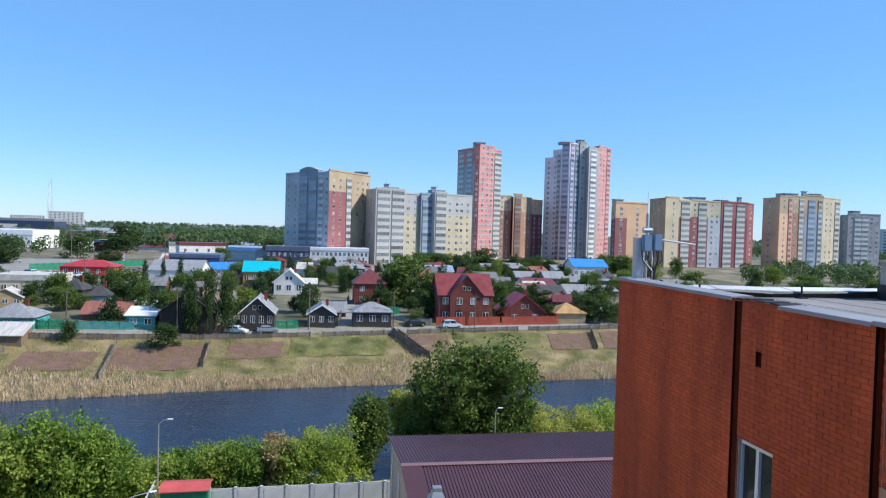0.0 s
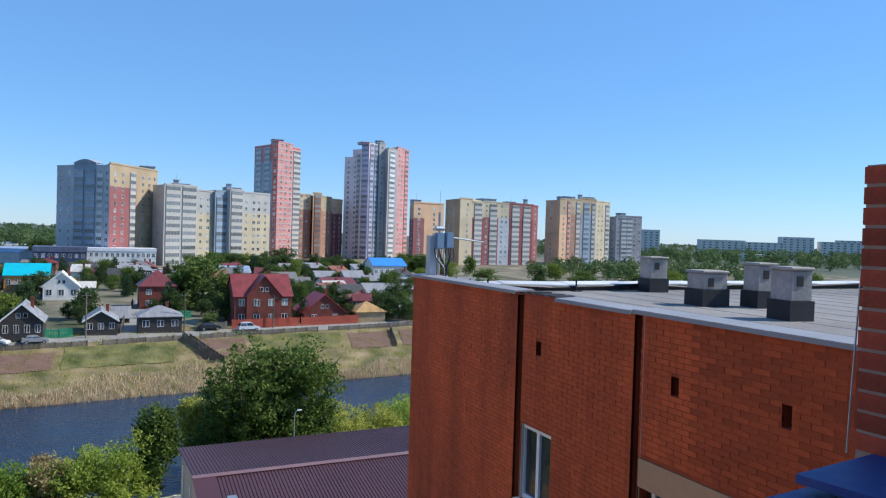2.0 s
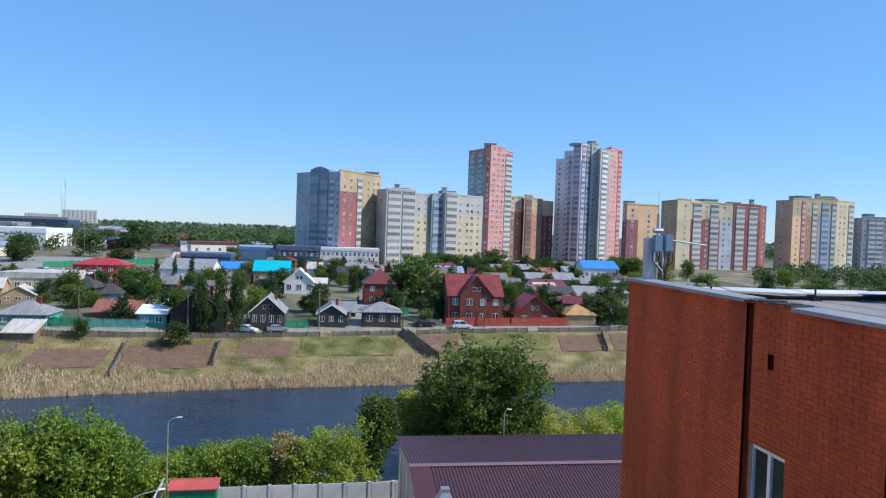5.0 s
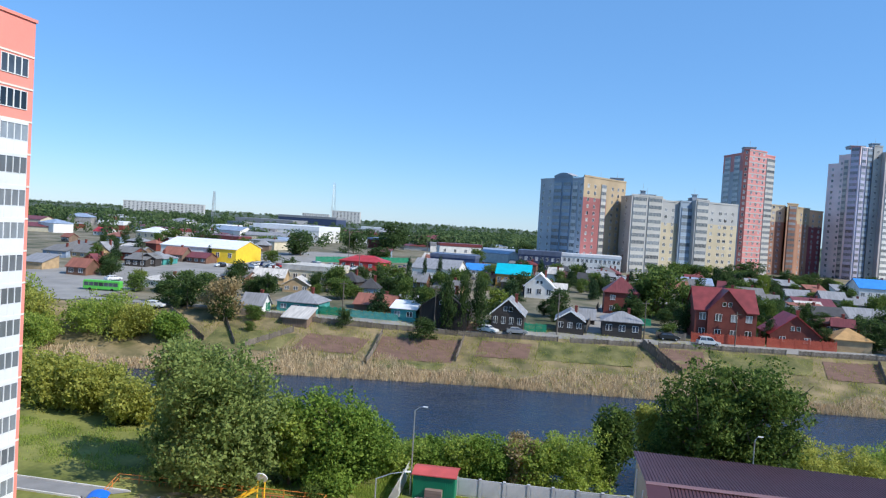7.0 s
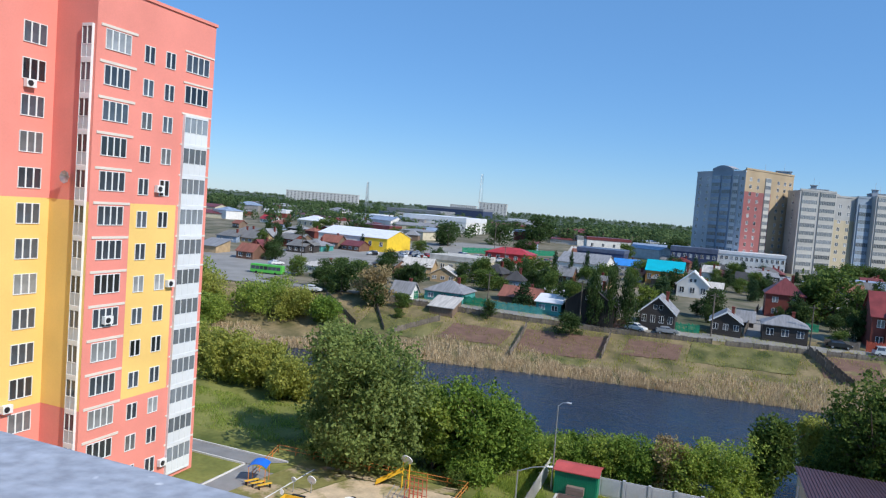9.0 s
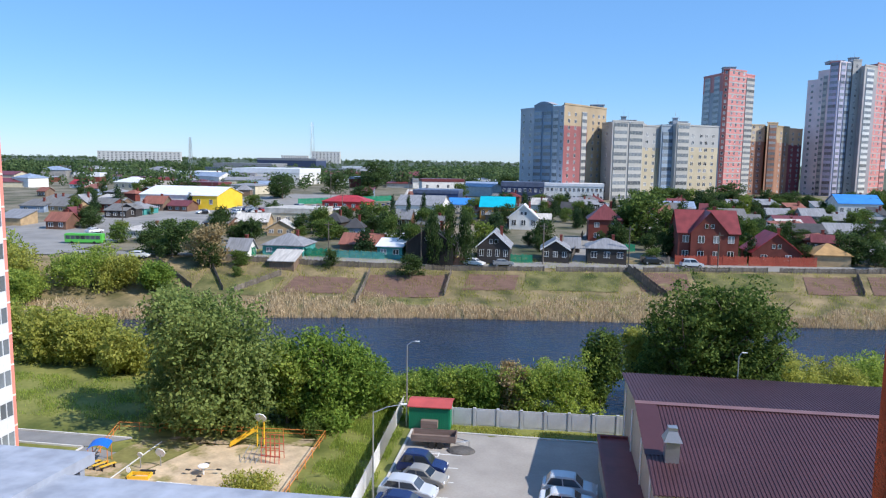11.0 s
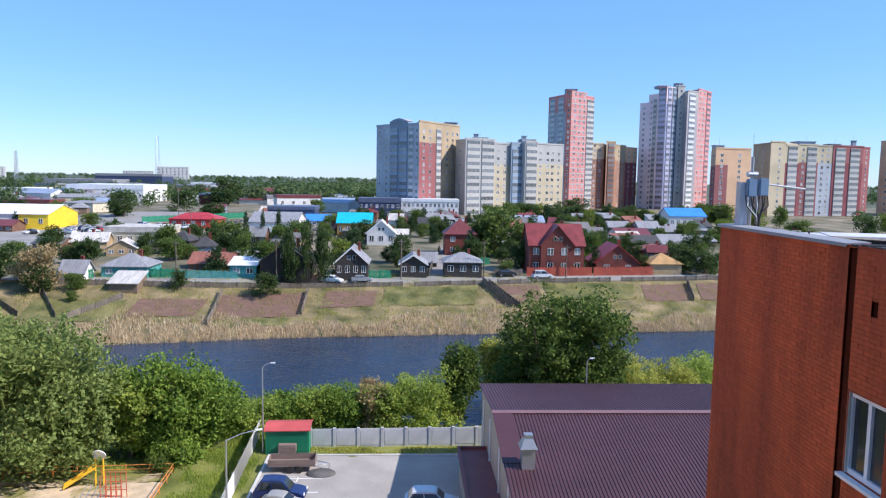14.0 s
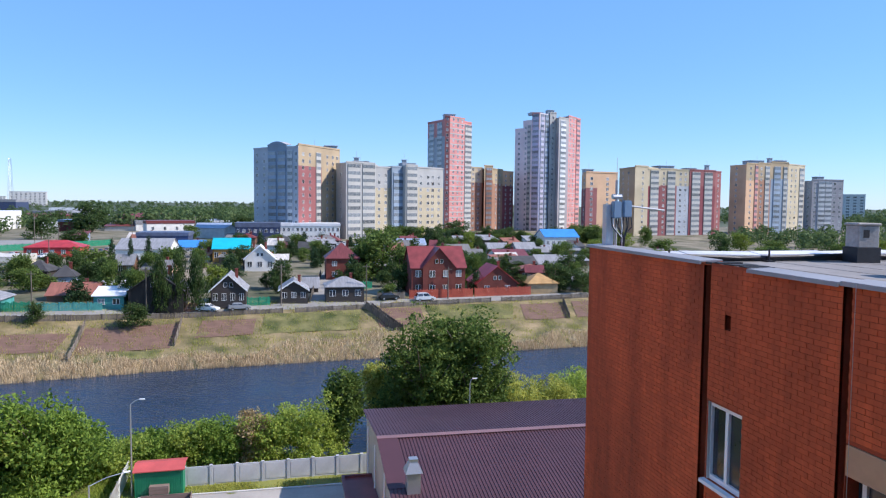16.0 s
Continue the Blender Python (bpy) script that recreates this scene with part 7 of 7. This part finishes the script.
# ---- far skyline ----
for x, y, w, d, h in ((-631, 1950, 80, 20, 34), (-1041, 2813, 110, 25, 24), (-934, 1521, 180, 16, 25), (760, 840, 26, 20, 34), (900, 830, 70, 20, 22), (960, 800, 60, 18, 20), (1010, 780, 50, 18, 30), (1060, 740, 60, 18, 24), (1180, 800, 50, 18, 28), (700, 560, 30, 14, 8), (620, 520, 40, 14, 6)):
    z = land_z(x, y)
    b = thing("apartment_building", pose(x, y, z, 0, 0, math.degrees(math.atan2(-x, y)) * 0.6), "distant pale apartment slab on the skyline", "apartment building", "distant blocks")
    bm = bmesh.new()
    box(bm, -w / 2, w / 2, 0, d, -2, h), box(bm, -w / 2 - 0.3, w / 2 + 0.3, -0.3, d + 0.3, h, h + 0.8)
    part("wall", bm, WALL["pale"], b)
    nf, nc = int(h / 4), max(3, int(w / 9))
    for f in range(nf):
        for c in range(nc):
            part("window", window_mesh(4.0, 1.8, 2), None, b, at=pose(-w / 2 + w * (c + 0.5) / nc, -0.05, 2.5 + f * 4))


def woods(name, x0, x1, y0, y1, n, h, seed, label):
    """Far woods: many rough crowns in one sheet of leaf clumps."""
    g = np.random.default_rng(seed)
    cx_, cy_ = g.uniform(x0, x1, n), g.uniform(y0, y1, n)
    hh = h * g.uniform(0.6, 1.15, n)
    m = 110
    base = np.repeat(np.c_[cx_, cy_, land(cx_, cy_) + hh * 0.5], m, axis=0)
    d = g.normal(size=(n * m, 3))
    d /= np.linalg.norm(d, axis=1, keepdims=True)
    r = np.repeat(hh, m)[:, None]
    c = base + d * r * np.array((0.48, 0.48, 0.5)) * g.uniform(0.6, 1.05, (n * m, 1))
    a = g.normal(size=(n * m, 3))
    a /= np.linalg.norm(a, axis=1, keepdims=True)
    b = np.cross(a, d)
    s = r * 0.085
    v = np.stack([c - a * s, c + b * s, c + a * s, c - b * s], 1).reshape(-1, 3)
    me = bpy.data.meshes.new(name)
    me.from_pydata(v.tolist(), [], np.arange(n * m * 4).reshape(-1, 4).tolist())
    me.materials.append(WOODS)
    tagged(new(name, me), label, "woods", kind="stuff")


woods("woods", -110, 5, 420, 800, 420, 11, 61, "dense green woods behind the towers")
woods("woods", -520, -330, 420, 700, 200, 12, 63, "dark woods on the edge of the town")
woods("woods", -330, -110, 330, 640, 160, 9, 62, "scattered trees among the warehouses")
woods("woods", -900, 300, 800, 1700, 600, 8, 65, "far woods on the plain")
woods("woods", 380, 900, 330, 700, 420, 11, 67, "green trees beyond the brick roof")
woods("woods", 200, 330, 250, 330, 110, 7.5, 68, "trees before the sand coloured blocks")
woods("woods", -2500, 2500, 1800, 4400, 1300, 13, 69, "far woods along the horizon")
woods("woods", 900, 2600, 500, 1700, 600, 10, 71, "far woods on the plain")

# ---- bricks of the wing wall, laid in courses ----
BRL, BRH, BJ = 0.25, 0.067, 0.009
bm = bmesh.new()
box(bm, 0, 0.05, 0, BRL, 0, BRH)
brick_mesh = mesh_of("brick", bm, BRICK)
verts, faces = [], []
course, laid = 0, 0
z = WTOP - 0.05 - BRH
while z > 16.0:
    off = (0.0, 0.131)[course % 2]
    y = 3.2 - off
    while y < WY1:
        y0, y1 = y, y + BRL
        y += BRL + BJ
        if y1 > WY1:
            y1 = WY1
        # cut the brick beside joints and openings
        pieces = [(y0, y1)]
        for a, b in [*JOINTS] + [(h[0], h[1]) for h in (*HOLES, *SLOTS) if h[2] < z + BRH and z < h[3]]:
            pieces = [q for p in pieces for q in ((p[0], min(p[1], a)), (max(p[0], b), p[1])) if q[1] - q[0] > 0.03]
        for y0, y1 in pieces:
            out = random.uniform(-0.002, 0.002)
            if 3.2 < y0 < 6.6 and z > 23.2 and y1 - y0 > 0.24 and laid < 300:
                part("brick", brick_mesh, None, wing, at=pose(WX + out, y0, z))
                laid += 1
            else:
                n = len(verts)
                x0, x1 = WX + out, WX + 0.05
                verts += [(x0, y0, z), (x0, y1, z), (x0, y1, z + BRH), (x0, y0, z + BRH), (x1, y0, z), (x1, y1, z), (x1, y1, z + BRH), (x1, y0, z + BRH)]
                faces += [(n, n + 3, n + 2, n + 1), (n, n + 1, n + 5, n + 4), (n + 3, n + 7, n + 6, n + 2), (n, n + 4, n + 7, n + 3), (n + 1, n + 2, n + 6, n + 5)]
    z -= BRH + BJ
    course += 1
me = bpy.data.meshes.new("brickwork")
me.from_pydata(verts, [], faces)
BRICK_WALL = paint("red_facing_brickwork", (0.42, 0.076, 0.022), 0.85, var=0.34, scale=1.1, fine=9, bump=0.2, stretch=(1, 1, 0.22))
bn, bl = BRICK_WALL.node_tree.nodes, BRICK_WALL.node_tree.links
isl, rngn, mul = bn.new("ShaderNodeNewGeometry"), bn.new("ShaderNodeMapRange"), bn.new("ShaderNodeMath")
hs = next(n for n in bn if n.type == "HUE_SAT")
old = hs.inputs["Value"].links[0].from_socket
rngn.inputs[3].default_value, rngn.inputs[4].default_value = 0.9, 1.1
mul.operation = "MULTIPLY"
bl.new(isl.outputs["Random Per Island"], rngn.inputs[0]), bl.new(rngn.outputs[0], mul.inputs[0]), bl.new(old, mul.inputs[1]), bl.new(mul.outputs[0], hs.inputs["Value"])
me.materials.append(BRICK_WALL)
tagged(part("brickwork", me, None, wing), kind="stuff")
